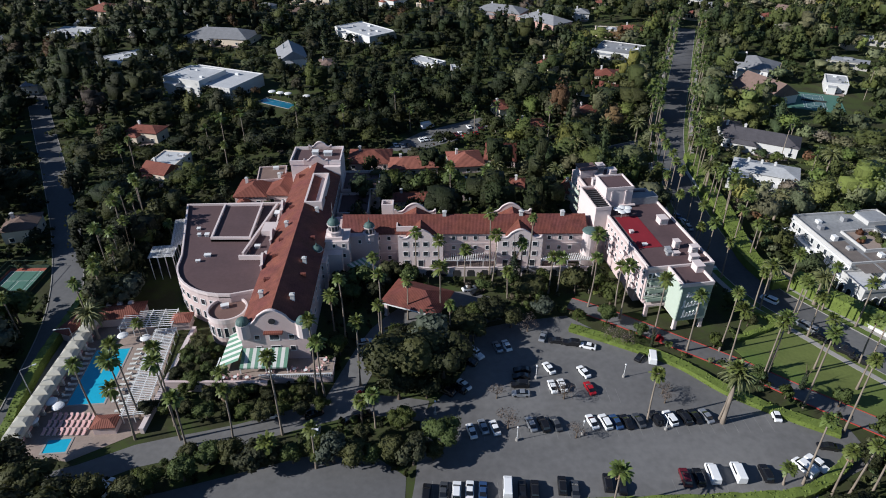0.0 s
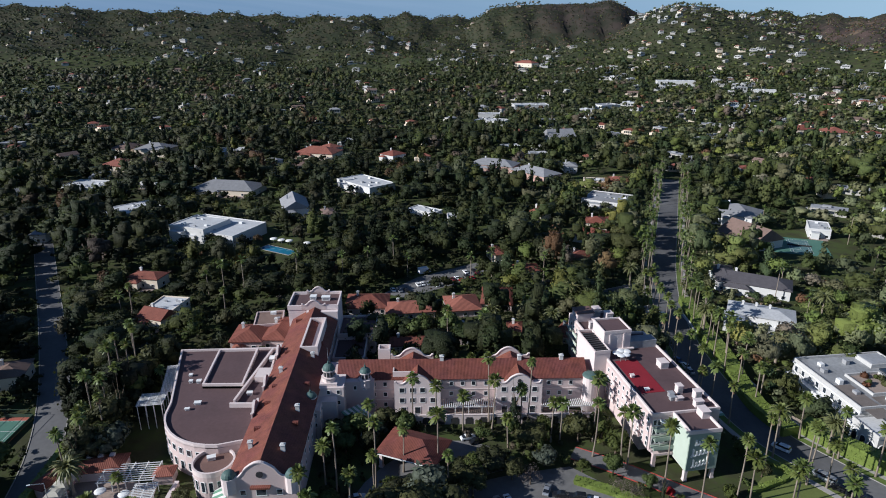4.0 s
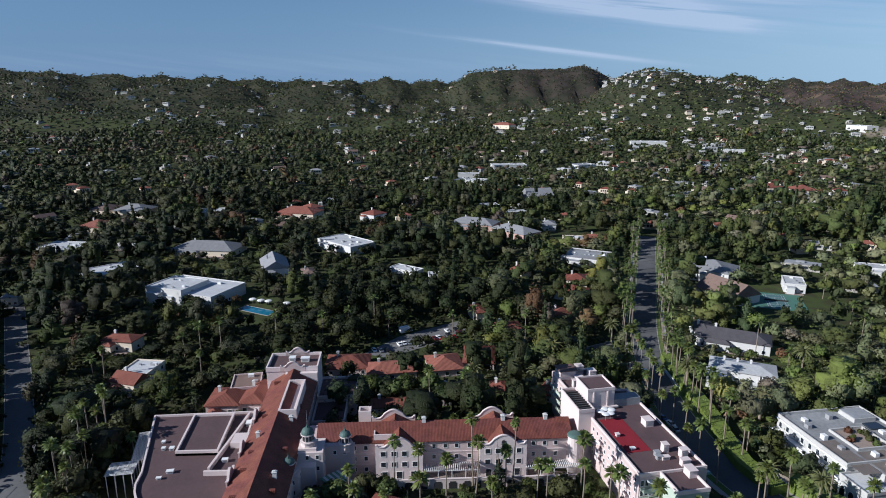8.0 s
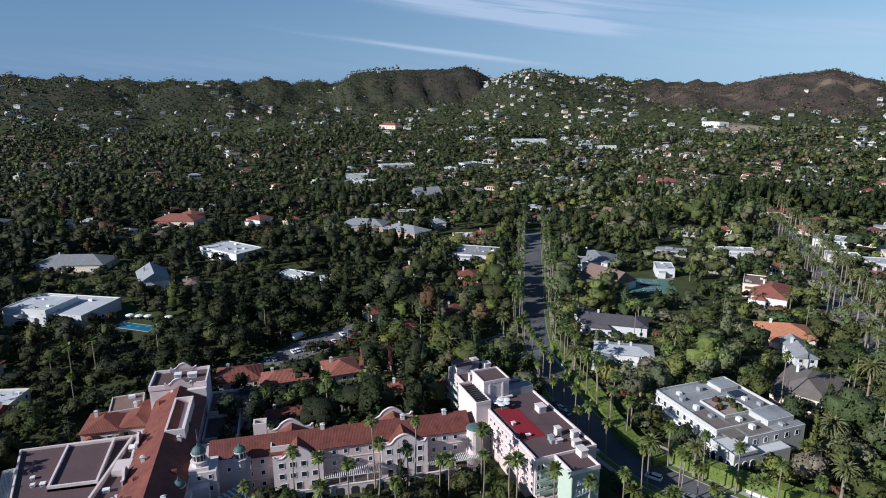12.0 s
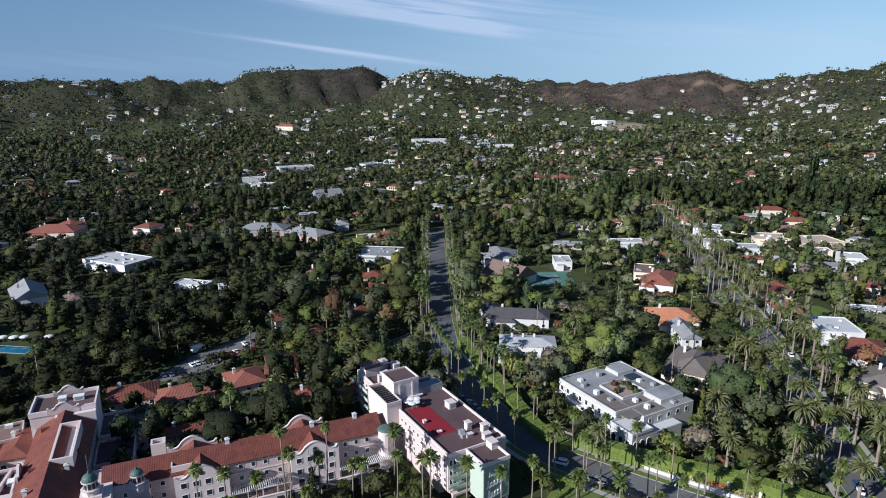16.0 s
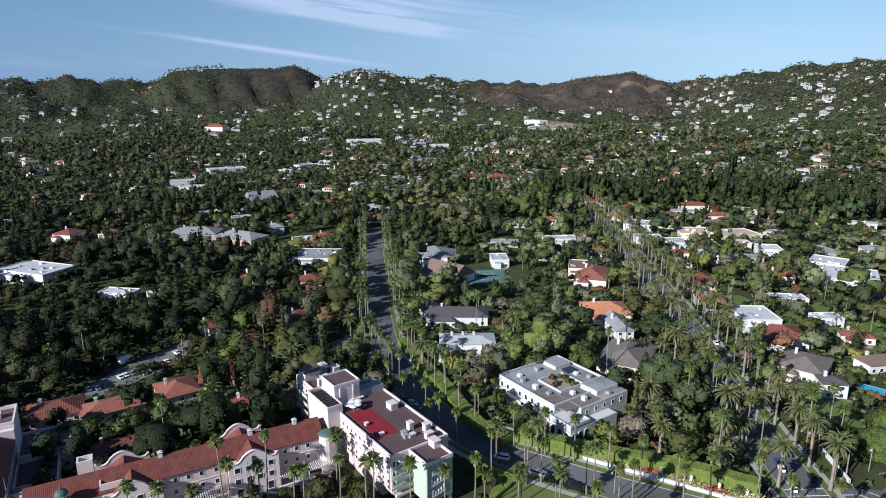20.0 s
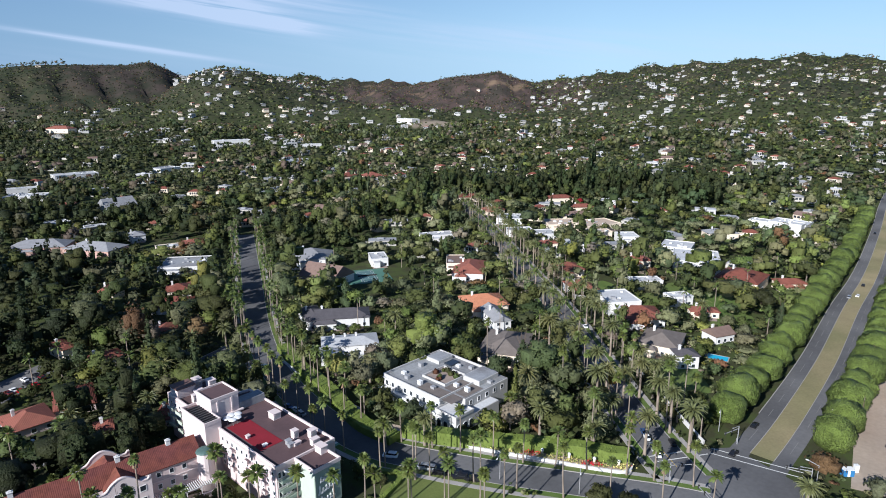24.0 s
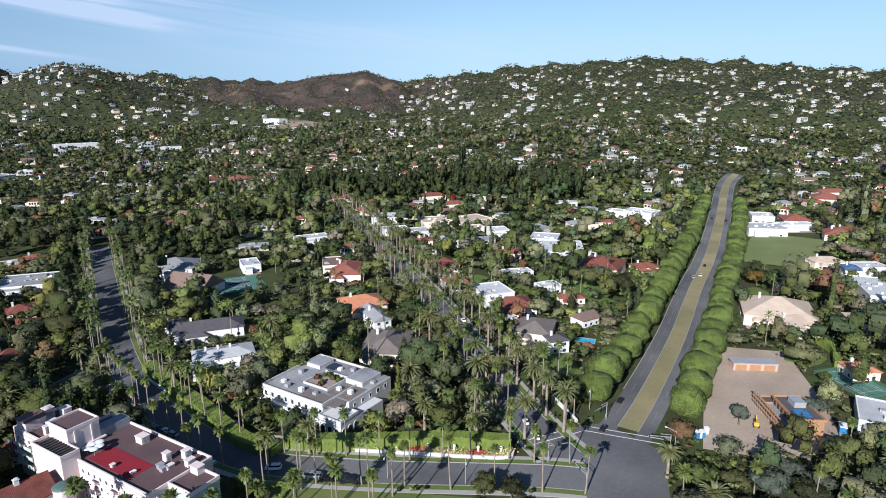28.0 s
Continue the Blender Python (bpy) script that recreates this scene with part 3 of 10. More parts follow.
# the boulevard: two carriageways and a dry grass median
bl = smooth_line(((140, 66), (160, 69), (184, 74), (221, 79.5), (288, 92), (370, 110.5), (458, 128.5), (588, 160.5), (700, 190), (770, 206), (830, 214)), 8.0)
KEEP_OUT.append((bl, 12.0))
for o in (16.0, -15.0):
    KEEP_OUT.append(([p for p in offset(bl, o) if 196 < p[0] < 650], 8.0))
solid("boulevard_carriageway", ribbon(bl, 3.4, 9.6, -0.2, 0.034), "asphalt", "dark asphalt boulevard carriageway", "road")
solid("boulevard_carriageway", ribbon(bl, -8.6, -3.4, -0.2, 0.034), "asphalt", "dark asphalt boulevard carriageway", "road")
ml = [p for p in bl if p[0] > 184]
solid("median", ribbon(ml, -3.5, 3.5, -0.2, 0.15), "dry_grass", "dry yellow grass median with scattered bushes", "median")
for sgn in (-1, 1):
    k = [3.5 * sgn, 3.7 * sgn]
    solid("kerb", ribbon(ml, min(k), max(k), -0.2, 0.19), "concrete", "pale concrete median kerb", "kerb")
    k = [(9.6 if sgn > 0 else 8.6) * sgn, (9.9 if sgn > 0 else 8.9) * sgn]
    solid("kerb", ribbon(ml[3:], min(k), max(k), -0.2, 0.17), "concrete", "pale concrete boulevard kerb", "kerb")
marks = []
for off in (6.6, -6.1):
    for i in range(1, min(60, len(ml) - 1), 2):
        marks.append(ribbon(ml[i:i + 2], off - 0.08, off + 0.08, 0.03, 0.05))
solid("lane_marking", rings(*marks), "line_faded", "broken white lane lines on the boulevard", "road marking", "stuff")
# the wide junction
solid("junction", prism(((119, 62), (150, 44), (186, 60), (190, 84), (170, 98), (158, 92), (146, 88)), -0.2, 0.039), "asphalt", "wide dark asphalt street junction", "road")
KEEP_OUT.append((((119, 62), (150, 44), (186, 60), (190, 84), (170, 98), (158, 92), (146, 88)),))
cross = []
for (ax, ay), (bx, by) in (((181, 87), (190, 62)), ((159, 97), (180, 87))):
    u = Vector((bx - ax, by - ay)).normalized()
    for o in (0.0, 3.2):
        px, py = ax - u.y * o, ay + u.x * o
        qx, qy = bx - u.y * o, by + u.x * o
        cross.append(prism(((px, py), (qx, qy), (qx - u.y * 0.35, qy + u.x * 0.35), (px - u.y * 0.35, py + u.x * 0.35)), 0.03, 0.05))
solid("crossing_lines", rings(*cross), "line_white", "white painted pedestrian crossing lines", "road marking", "stuff")


def plot(name, outline, material, label, category, z=0.05, keep=True, kind="structure"):
    if keep:
        KEEP_OUT.append((outline,))
    return solid(name, prism(outline, -0.2, z), material, label, category, kind)


plot("parking_lot", ((-8, 70), (-6, 87), (-5.3, 105.7), (3, 116), (7, 124), (7.4, 137), (20, 141), (36, 144), (50, 131.5), (69, 116), (96, 101), (97, 92), (80, 84), (70, 70)), "lot_asphalt", "grey asphalt car park in front of the hotel", "car park")
drive = smooth_line(((-110, 78), (-80, 88), (-69.5, 93.5), (-48, 99.5), (-31, 106), (-18, 109), (-4, 107)))
solid("hotel_drive", ribbon(drive, -3.4, 3.4, -0.2, 0.054), "lot_asphalt", "asphalt hotel driveway in dappled shade", "road")
KEEP_OUT.append((drive, 4.2))
entry = smooth_line(((-26, 108), (-22, 122), (-17, 136), (-9, 146), (2, 152), (12, 150), (16, 142)))
solid("entrance_drive", ribbon(entry, -4.0, 4.0, -0.2, 0.058), "lot_asphalt", "shaded asphalt entrance drive under trees", "road")
KEEP_OUT.append((entry, 4.5))
drv2 = smooth_line(((38, 150), (50, 143), (64, 133), (78, 123), (91, 112), (106, 100), (125, 84)))
solid("exit_drive", ribbon(drv2, -2.8, 2.8, -0.2, 0.062), "lot_asphalt", "narrow asphalt exit drive with red kerbs", "road")
KEEP_OUT.append((drv2, 3.4))
for o in (2.8, -3.05):
    solid("red_kerb", ribbon(drv2, o, o + 0.25, -0.2, 0.17), "kerb_red", "red painted kerb along the drive", "kerb")
plot("front_lawn", ((79, 131), (93, 144), (98, 139), (107, 125), (119, 107), (133, 85), (127, 84), (108, 102), (93, 114), (82, 124)), "lawn", "mown green lawn beside the drive", "lawn", 0.10)
plot("south_parking_strip", ((-110, 60), (-110, 74), (-60, 84), (-20, 97), (-8, 88), (-8, 70), (-40, 60)), "asphalt", "asphalt service yard in tree shade", "car park", 0.04)
plot("back_parking", ((-26, 266), (-11, 286), (19, 306), (27, 294), (5, 275), (-16, 261)), "lot_asphalt", "small asphalt car park behind the bungalows", "car park")
plot("front_court", ((-36, 186), (-36, 165), (46, 165), (46, 171)), "paving", "paved terrace along the hotel front", "paving", 0.06, False)
plot("building_plot", ((196, 51), (225, 60), (258, 69), (288, 72), (300, 48), (267, 31), (235, 17), (220, 18), (205, 30)), "dirt", "bare pale earth of a building site", "building site", 0.06)
field = smooth_line(((452, 84), (500, 92), (548, 96)), 8.0)
solid("sports_field", ribbon(field, -24, 24, -0.4, 0.15), "field_grass", "mown green sports field", "lawn")
KEEP_OUT.append((field, 26.0))
KEEP_OUT.append((((405, 72), (440, 100), (470, 110), (475, 55), (430, 48)),))
plot("east_lawn", ((205, 118), (228, 148), (246, 132), (222, 108)), "lawn", "green garden lawn behind a white wall", "lawn", 0.10)
plot("estate_lawn", ((270, 168), (300, 205), (350, 165), (305, 128)), "lawn", "wide green estate lawn", "lawn", 0.10, False)
KEEP_OUT.append((((-106, 88), (-104, 146), (-72, 144), (-64, 100), (-80, 86)),))
plot("pool_terrace", ((-101, 94), (-99, 140), (-76, 138), (-70, 101), (-84, 92)), "paving", "paved pool terrace", "paving", 0.07)

# smaller lawns between the villas
for k, (x, y, a, b, rot) in enumerate(((158, 262, 9, 7, 20), (172, 300, 10, 6, -30), (238, 262, 10, 8, 35), (300, 222, 12, 9, 30), (330, 190, 14, 9, 20), (352, 236, 10, 8, -20), (292, 300, 11, 8, 15), (420, 190, 16, 10, 15), (300, 40, 12, 8, -10), (380, 80, 14, 8, 12), (470, 230, 18, 10, 25), (455, 300, 16, 10, 40), (380, 380, 14, 9, 10))):
    c, s = math.cos(radians(rot)), math.sin(radians(rot))
    o = [(x + c * u * (1 + 0.12 * math.sin(3 * i + k)) - s * v, y + s * u + c * v) for i, (u, v) in enumerate((a * math.cos(q * 0.628), b * math.sin(q * 0.628)) for q in range(10))]
    plot("garden_lawn", o, "lawn", "small bright green garden lawn", "lawn", 0.12 if math.hypot(x, y) < 440 else 1.2)

# ---- woods ----
def cards(rng, centre, radii, n, size, droop=0.0, shell=0.55, flat=0.0):
    """n leaf clumps (quads) spread through an ellipsoid, turned mostly outwards. Returns (4n, 3)."""
    v = rng.normal(size=(n, 3))
    v /= np.linalg.norm(v, axis=1)[:, None]
    r = rng.uniform(shell, 1.08, n) ** 0.7
    p = v * r[:, None] * radii
    nrm = v / np.asarray(radii) + rng.normal(scale=0.36 / np.mean(radii), size=(n, 3))
    nrm /= np.linalg.norm(nrm, axis=1)[:, None]
    t = np.cross(nrm, rng.normal(size=(n, 3)))
    t /= np.linalg.norm(t, axis=1)[:, None] + 1e-9
    b = np.cross(nrm, t)
    s = size * rng.uniform(0.6, 1.35, n)[:, None]
    q = rng.uniform(0.55, 1.0, n)[:, None]
    c = p + centre
    co = np.stack([c - t * s - b * s * q * 0.5, c + t * s * 0.4 - b * s * q, c + t * s + b * s * q * 0.4, c - t * s * 0.3 + b * s * q], 1).reshape(-1, 3)
    soft = v + 0.30 * (nrm - v) + np.array([0, 0, 0.12])
    return np.concatenate([co, np.repeat(soft / np.linalg.norm(soft, axis=1)[:, None], 4, axis=0)], 1)


def quad_ids(n):
    return np.arange(4 * n).reshape(-1, 4)


def cloud_mesh(name, co, material):
    return big_mesh(name, co[:, :3], quad_ids(len(co) // 4), material, False, co[:, 3:] if co.shape[1] == 6 else None)


CUBE = np.array([(x, y, z) for z in (-1, 1) for x, y in ((-1, -1), (1, -1), (1, 1), (-1, 1))]) / math.sqrt(3)
SIDES = np.array([(3, 2, 1, 0), (4, 5, 6, 7), (0, 1, 5, 4), (1, 2, 6, 5), (2, 3, 7, 6), (3, 0, 4, 7)])


def ball_net(n=2):
    """Quads of a unit ball from a cut cube, as (4m, 3)."""
    out = []
    for f in SIDES:
        a, b, c, d = CUBE[f]
        for i in range(n):
            for j in range(n):
                for u, w in ((i, j), (i + 1, j), (i + 1, j + 1), (i, j + 1)):
                    u, w = u / n, w / n
                    p = (a * (1 - u) + b * u) * (1 - w) + (d * (1 - u) + c * u) * w
                    out.append(p / np.linalg.norm(p))
    return np.array(out)


def core(rng, centre, radii, n=2):
    """The dense leafy inside of a lobe, lumpy, under its outer leaves."""
    v = ball_net(n)
    key = np.round(v, 3)
    k = 1 + 0.13 * np.sin(key @ rng.normal(scale=4, size=3) + rng.uniform(0, 6)) + 0.08 * np.sin(key @ rng.normal(scale=7, size=3))
    return np.concatenate([v * k[:, None] * radii + centre, v], 1)


def broad_crown(seed, n=420, rad=4.2, tall=3.6, lobes=9, size=0.55, base=2.2, dense=True):
    rng = np.random.default_rng(seed)
    out = []
    for k in range(lobes):
        a, q = rng.uniform(0, 6.28), rng.uniform(0.15, 0.72)
        zc = rng.uniform(0.2, 1.0)
        c = np.array([math.cos(a) * rad * q, math.sin(a) * rad * q, base + tall * (0.55 + 0.75 * zc * (1.1 - q))])
        rr = rad * rng.uniform(0.34, 0.56)
        out.append(cards(rng, c, np.array([rr, rr, rr * 0.8]), n // lobes, size, shell=0.82))
        if dense:
            out.append(core(rng, c, np.array([rr, rr, rr * 0.8]) * 0.78))
    co = np.concatenate(out)
    return co


def conifer_crown(seed, n=360, rad=2.8, top=15.0, base=2.5, size=0.6):
    rng = np.random.default_rng(seed)
    t = rng.uniform(0, 1, n) ** 1.25
    a = rng.uniform(0, 6.28, n)
    lay = 0.75 + 0.25 * np.sin(t * 40 + a)
    r = rad * (1 - t) ** 0.75 * lay * rng.uniform(0.55, 1.0, n) + 0.15
    p = np.stack([r * np.cos(a), r * np.sin(a), base + t * (top - base)], 1)
    outw = np.stack([np.cos(a), np.sin(a), np.full(n, 0.5)], 1)
    nrm = outw + rng.normal(scale=0.5, size=(n, 3))
    nrm /= np.linalg.norm(nrm, axis=1)[:, None]
    tt = np.cross(nrm, rng.normal(size=(n, 3)))
    tt /= np.linalg.norm(tt, axis=1)[:, None]
    b = np.cross(nrm, tt)
    s = size * rng.uniform(0.6, 1.3, n)[:, None]
    co = np.stack([p - tt * s, p + tt * 0.3 * s - b * s * 0.8, p + tt * s, p - tt * 0.2 * s + b * s * 0.8], 1).reshape(-1, 3)
    soft = outw + 0.4 * (nrm - outw)
    return np.concatenate([co, np.repeat(soft / np.linalg.norm(soft, axis=1)[:, None], 4, axis=0)], 1)


def inside(poly, X, Y):
    ok = np.zeros(X.shape, bool)
    n = len(poly)
    for i in range(n):
        (x0, y0), (x1, y1) = poly[i], poly[(i + 1) % n]
        if y0 == y1:
            continue
        cr = ((y0 > Y) != (y1 > Y)) & (X < (x1 - x0) * (Y - y0) / (y1 - y0) + x0)
        ok ^= cr
    return ok


def blocked(X, Y, margin=0.0):
    """Where trees may not stand: on streets, plots and houses."""
    bad = np.zeros(X.shape, bool)
    order = np.argsort(X)
    xs = X[order]

    def near(lo, hi):
        q = order[np.searchsorted(xs, lo[0]):np.searchsorted(xs, hi[0])]
        return q[(Y[q] >= lo[1]) & (Y[q] <= hi[1])]

    for k in KEEP_OUT:
        P = np.array(k[0], float)
        if len(k) == 1:
            q = near(P.min(0), P.max(0))
            if len(q):
                bad[q] |= inside(k[0], X[q], Y[q])
        else:
            w = k[1] + margin
            for a, b in zip(P[:-1], P[1:]):
                q = near(np.minimum(a, b) - w, np.maximum(a, b) + w)
                if len(q):
                    u = b - a
                    t = np.clip(((X[q] - a[0]) * u[0] + (Y[q] - a[1]) * u[1]) / (u @ u), 0, 1)
                    bad[q] |= np.hypot(X[q] - a[0] - t * u[0], Y[q] - a[1] - t * u[1]) < w
    return bad


def indoors(x, y):
    return any(inside(p, np.array([x]), np.array([y]))[0] for p in SOLID)


def scatter(step, r0, r1, a0, a1, seed, jitter=0.45):
    """Loose grid of places in a sector of the land, clear of what is built."""
    rng = np.random.default_rng(seed)
    g = np.arange(-r1, r1, step)
    X, Y = np.meshgrid(g, g)
    X, Y = X.ravel() + rng.uniform(-jitter, jitter, X.size) * step, Y.ravel() + rng.uniform(-jitter, jitter, Y.size) * step
    r, a = np.hypot(X, Y), np.degrees(np.arctan2(X, Y))
    ok = (r > r0) & (r < r1) & (a > a0) & (a < a1)
    X, Y = X[ok], Y[ok]
    ok = ~blocked(X, Y)
    return X[ok], Y[ok], rng


# leaf colours: dark evergreen, oak, blue-green, olive, fresh green, yellow-green, rust, grey-brown
LEAVES = np.array([(0.030, 0.039, 0.014), (0.055, 0.063, 0.020), (0.046, 0.060, 0.027), (0.102, 0.105, 0.054), (0.088, 0.104, 0.029), (0.125, 0.130, 0.034), (0.115, 0.066, 0.034), (0.125, 0.104, 0.076)])
# dark kinds west, pale kinds east: side-lit and front-lit woods put into colour
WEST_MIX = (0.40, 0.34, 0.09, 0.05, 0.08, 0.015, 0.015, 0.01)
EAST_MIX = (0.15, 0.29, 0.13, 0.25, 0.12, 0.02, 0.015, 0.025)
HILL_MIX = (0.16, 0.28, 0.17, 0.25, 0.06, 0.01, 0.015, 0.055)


def woods(name, X, Y, rng, h, rad, n, size, label, conifer=0.25, lobes=7, mix=None):
    """One mass of far trees: every tree a crown of several leafy lobes in its own leaf colour, n clumps in all, over
    the land. The leaf colour also holds painted light: dim in the west, bright in the east.
    """
    m = len(X)
    if not m:
        return None
    Z = terrain(X, Y)
    # e: 0 on the dim west side, 1 on the front-lit east side
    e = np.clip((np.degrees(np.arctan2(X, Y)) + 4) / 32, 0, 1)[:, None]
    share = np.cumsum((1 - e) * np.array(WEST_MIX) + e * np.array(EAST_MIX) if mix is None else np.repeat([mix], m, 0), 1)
    patch = 0.5 + 0.30 * np.sin(X / 37 + 1.7 * np.sin(Y / 29)) * np.sin(Y / 41 + 1.3 * np.sin(X / 33))
    pick = np.clip(0.55 * patch + 0.45 * rng.random(m) + rng.normal(scale=0.06, size=m), 0, 0.999)
    pick = np.argsort(np.argsort(pick)) / m
    kind = np.minimum((pick[:, None] > share).sum(1), len(LEAVES) - 1)
    # scaling by e paints the sunlit, hazier east into the leaf colour
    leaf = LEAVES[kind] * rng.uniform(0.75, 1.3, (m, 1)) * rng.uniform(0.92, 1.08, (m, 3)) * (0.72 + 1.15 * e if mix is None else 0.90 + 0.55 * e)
    big = 1 + 0.28 * np.sin(X / 47 + np.sin(Y / 31)) + 0.22 * np.sin(Y / 23)
    tall = np.clip(np.exp(rng.normal(0.0, 0.24, m)), 0.6, 1.7) * h * big
    con = (rng.random(m) < conifer * np.where((kind == 0) | (kind == 2), 1.0, 0.15))
    rr = np.clip(np.exp(rng.normal(0.0, 0.26, m)), 0.6, 1.75) * rad * np.where(con, 0.78, 1.0) * (0.6 + 0.4 * big)
    tall = np.where(con, tall * 1.4, tall)
    tight = np.zeros(m, bool)
    for dx, dy in ((1, 0), (-1, 0), (0, 1), (0, -1)):
        tight |= blocked(X + dx * rad, Y + dy * rad)
    rr, tall = np.where(tight, rr * 0.7, rr), np.where(tight, tall * 0.75, tall)
    low = np.zeros(m, bool)
    for hx, hy, hr in HOUSE_AT:
        s = 1 - (hr + 6) / math.hypot(hx, hy)
        low |= np.hypot(X - hx * s, Y - hy * s) < hr + 5
    rr, tall = np.where(low, rr * 0.8, rr), np.where(low, np.minimum(tall * 0.65, 8.0), tall)
    k = np.arange(n) % lobes
    u = rng.normal(size=(m, lobes, 3))
    u[:, :, 2] = np.abs(u[:, :, 2]) * 1.2 - 0.25
    u /= np.linalg.norm(u, axis=2)[:, :, None]
    u[:, 0] = (0, 0, 1)
    step = rng.uniform(0.40, 0.62, (m, lobes, 1))
    lr = rng.uniform(0.40, 0.60, (m, lobes))
    up = (np.arange(lobes) / max(1.0, lobes - 1.0))[::-1]
    lr = np.where(con[:, None], 0.24 + 0.50 * (1 - up)[None, :] * rng.uniform(0.7, 1.3, (m, lobes)), lr)
    off = u * step
    off[con] = u[con] * 0.22
    off[con, :, 2] = up * 1.7 - 0.85
    v = rng.normal(size=(m, n, 3))
    v[:, :, 2] = v[:, :, 2] * 0.9 + 0.35
    v /= np.linalg.norm(v, axis=2)[:, :, None]
    q = rng.uniform(0.78, 1.16, (m, n, 1))
    p = off[:, k] + v * q * lr[:, k][:, :, None]
    c = np.empty((m, n, 3))
    c[:, :, :2] = p[:, :, :2] * rr[:, None, None] + np.stack([X, Y], 1)[:, None, :]
    c[:, :, 2] = Z[:, None] + tall[:, None] * (0.54 + 0.42 * p[:, :, 2])
    nrm = v + rng.normal(scale=0.30, size=v.shape)
    nrm /= np.linalg.norm(nrm, axis=2)[:, :, None]
    t = np.cross(nrm, rng.normal(size=v.shape))
    t /= np.linalg.norm(t, axis=2)[:, :, None] + 1e-9
    b = np.cross(nrm, t)
    s = size * rng.uniform(0.65, 1.35, (m, n, 1))
    co = np.stack([c - t * s - b * s * 0.4, c + t * s * 0.4 - b * s * 0.85, c + t * s + b * s * 0.35, c - t * s * 0.3 + b * s * 0.85], 2).reshape(-1, 3)
    soft = 0.62 * v + 0.40 * u[:, k] + 0.20 * nrm
    soft /= np.linalg.norm(soft, axis=2)[:, :, None]
    soft = np.repeat(soft.reshape(-1, 3), 4, axis=0)
    bump = np.repeat(CUBE[None, None], m, 0).repeat(lobes, 1) * rng.uniform(0.72, 1.12, (m, lobes, 8, 1)) * (lr[:, :, None, None] * 0.80)
    bc = bump + off[:, :, None, :]
    bc[..., :2] = bc[..., :2] * rr[:, None, None, None] + np.stack([X, Y], 1)[:, None, None, :]
    bc[..., 2] = Z[:, None, None] + tall[:, None, None] * (0.54 + 0.42 * bc[..., 2])
    bn = 0.8 * CUBE[None, None] + 0.35 * u[:, :, None, :]
    bn = np.broadcast_to(bn / np.linalg.norm(bn, axis=3)[..., None], bc.shape)
    co = np.concatenate([bc[:, :, SIDES[1:]].reshape(-1, 3), co])
    soft = np.concatenate([bn[:, :, SIDES[1:]].reshape(-1, 3), soft])
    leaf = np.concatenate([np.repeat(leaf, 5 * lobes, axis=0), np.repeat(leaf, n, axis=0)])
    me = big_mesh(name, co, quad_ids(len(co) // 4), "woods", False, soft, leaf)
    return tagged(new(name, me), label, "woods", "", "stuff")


# ---- the hotel ----
WINDOWS = {}


def window(parent, x, y, z, face, w=1.3, h=1.6, name="window", frame_mat="paint_white", glass_mat="glass"):
    """A framed window on a wall; face: degrees that the wall's outward side is turned from -y. One frame part with a pane under it."""
    key = (w, h, frame_mat, glass_mat)
    if key not in WINDOWS:
        a, b, t = w / 2, h / 2, 0.12
        O, I = [(-a, -b - 0.1), (a, -b - 0.1), (a, b), (-a, b)], [(-a + t, -b + t), (a - t, -b + t), (a - t, b - t), (-a + t, b - t)]
        V = [(px, py, pz) for py in (-0.10, 0.02) for ring in (O, I) for px, pz in ring]
        F = [q for i in range(4) for j in ((i + 1) % 4,) for q in ((i, j, j + 4, i + 4), (i + 4, j + 4, j + 12, i + 12), (j, i, i + 8, j + 8))]
        fr = (V, F)
        WINDOWS[key] = (make_mesh("window_frame", fr, frame_mat), make_mesh("pane", box(-a + t, a - t, -0.045, -0.01, -b + t, b - t), glass_mat))
    fm, pm = WINDOWS[key]
    f = part(name, fm, None, parent, at=pose(x, y, z, 0, 0, face))
    part("pane", pm, None, f)
    return f


def window_row(parent, x0, y0, x1, y1, n, z, w=1.3, h=1.6, frame_mat="paint_white"):
    """n windows along a wall line whose outward side lies to the right of the way from (x0, y0) to (x1, y1)."""
    face = math.degrees(math.atan2(y1 - y0, x1 - x0))
    for i in range(n):
        t = (i + 0.5) / n
        window(parent, x0 + (x1 - x0) * t, y0 + (y1 - y0) * t, z, face, w, h, frame_mat=frame_mat)


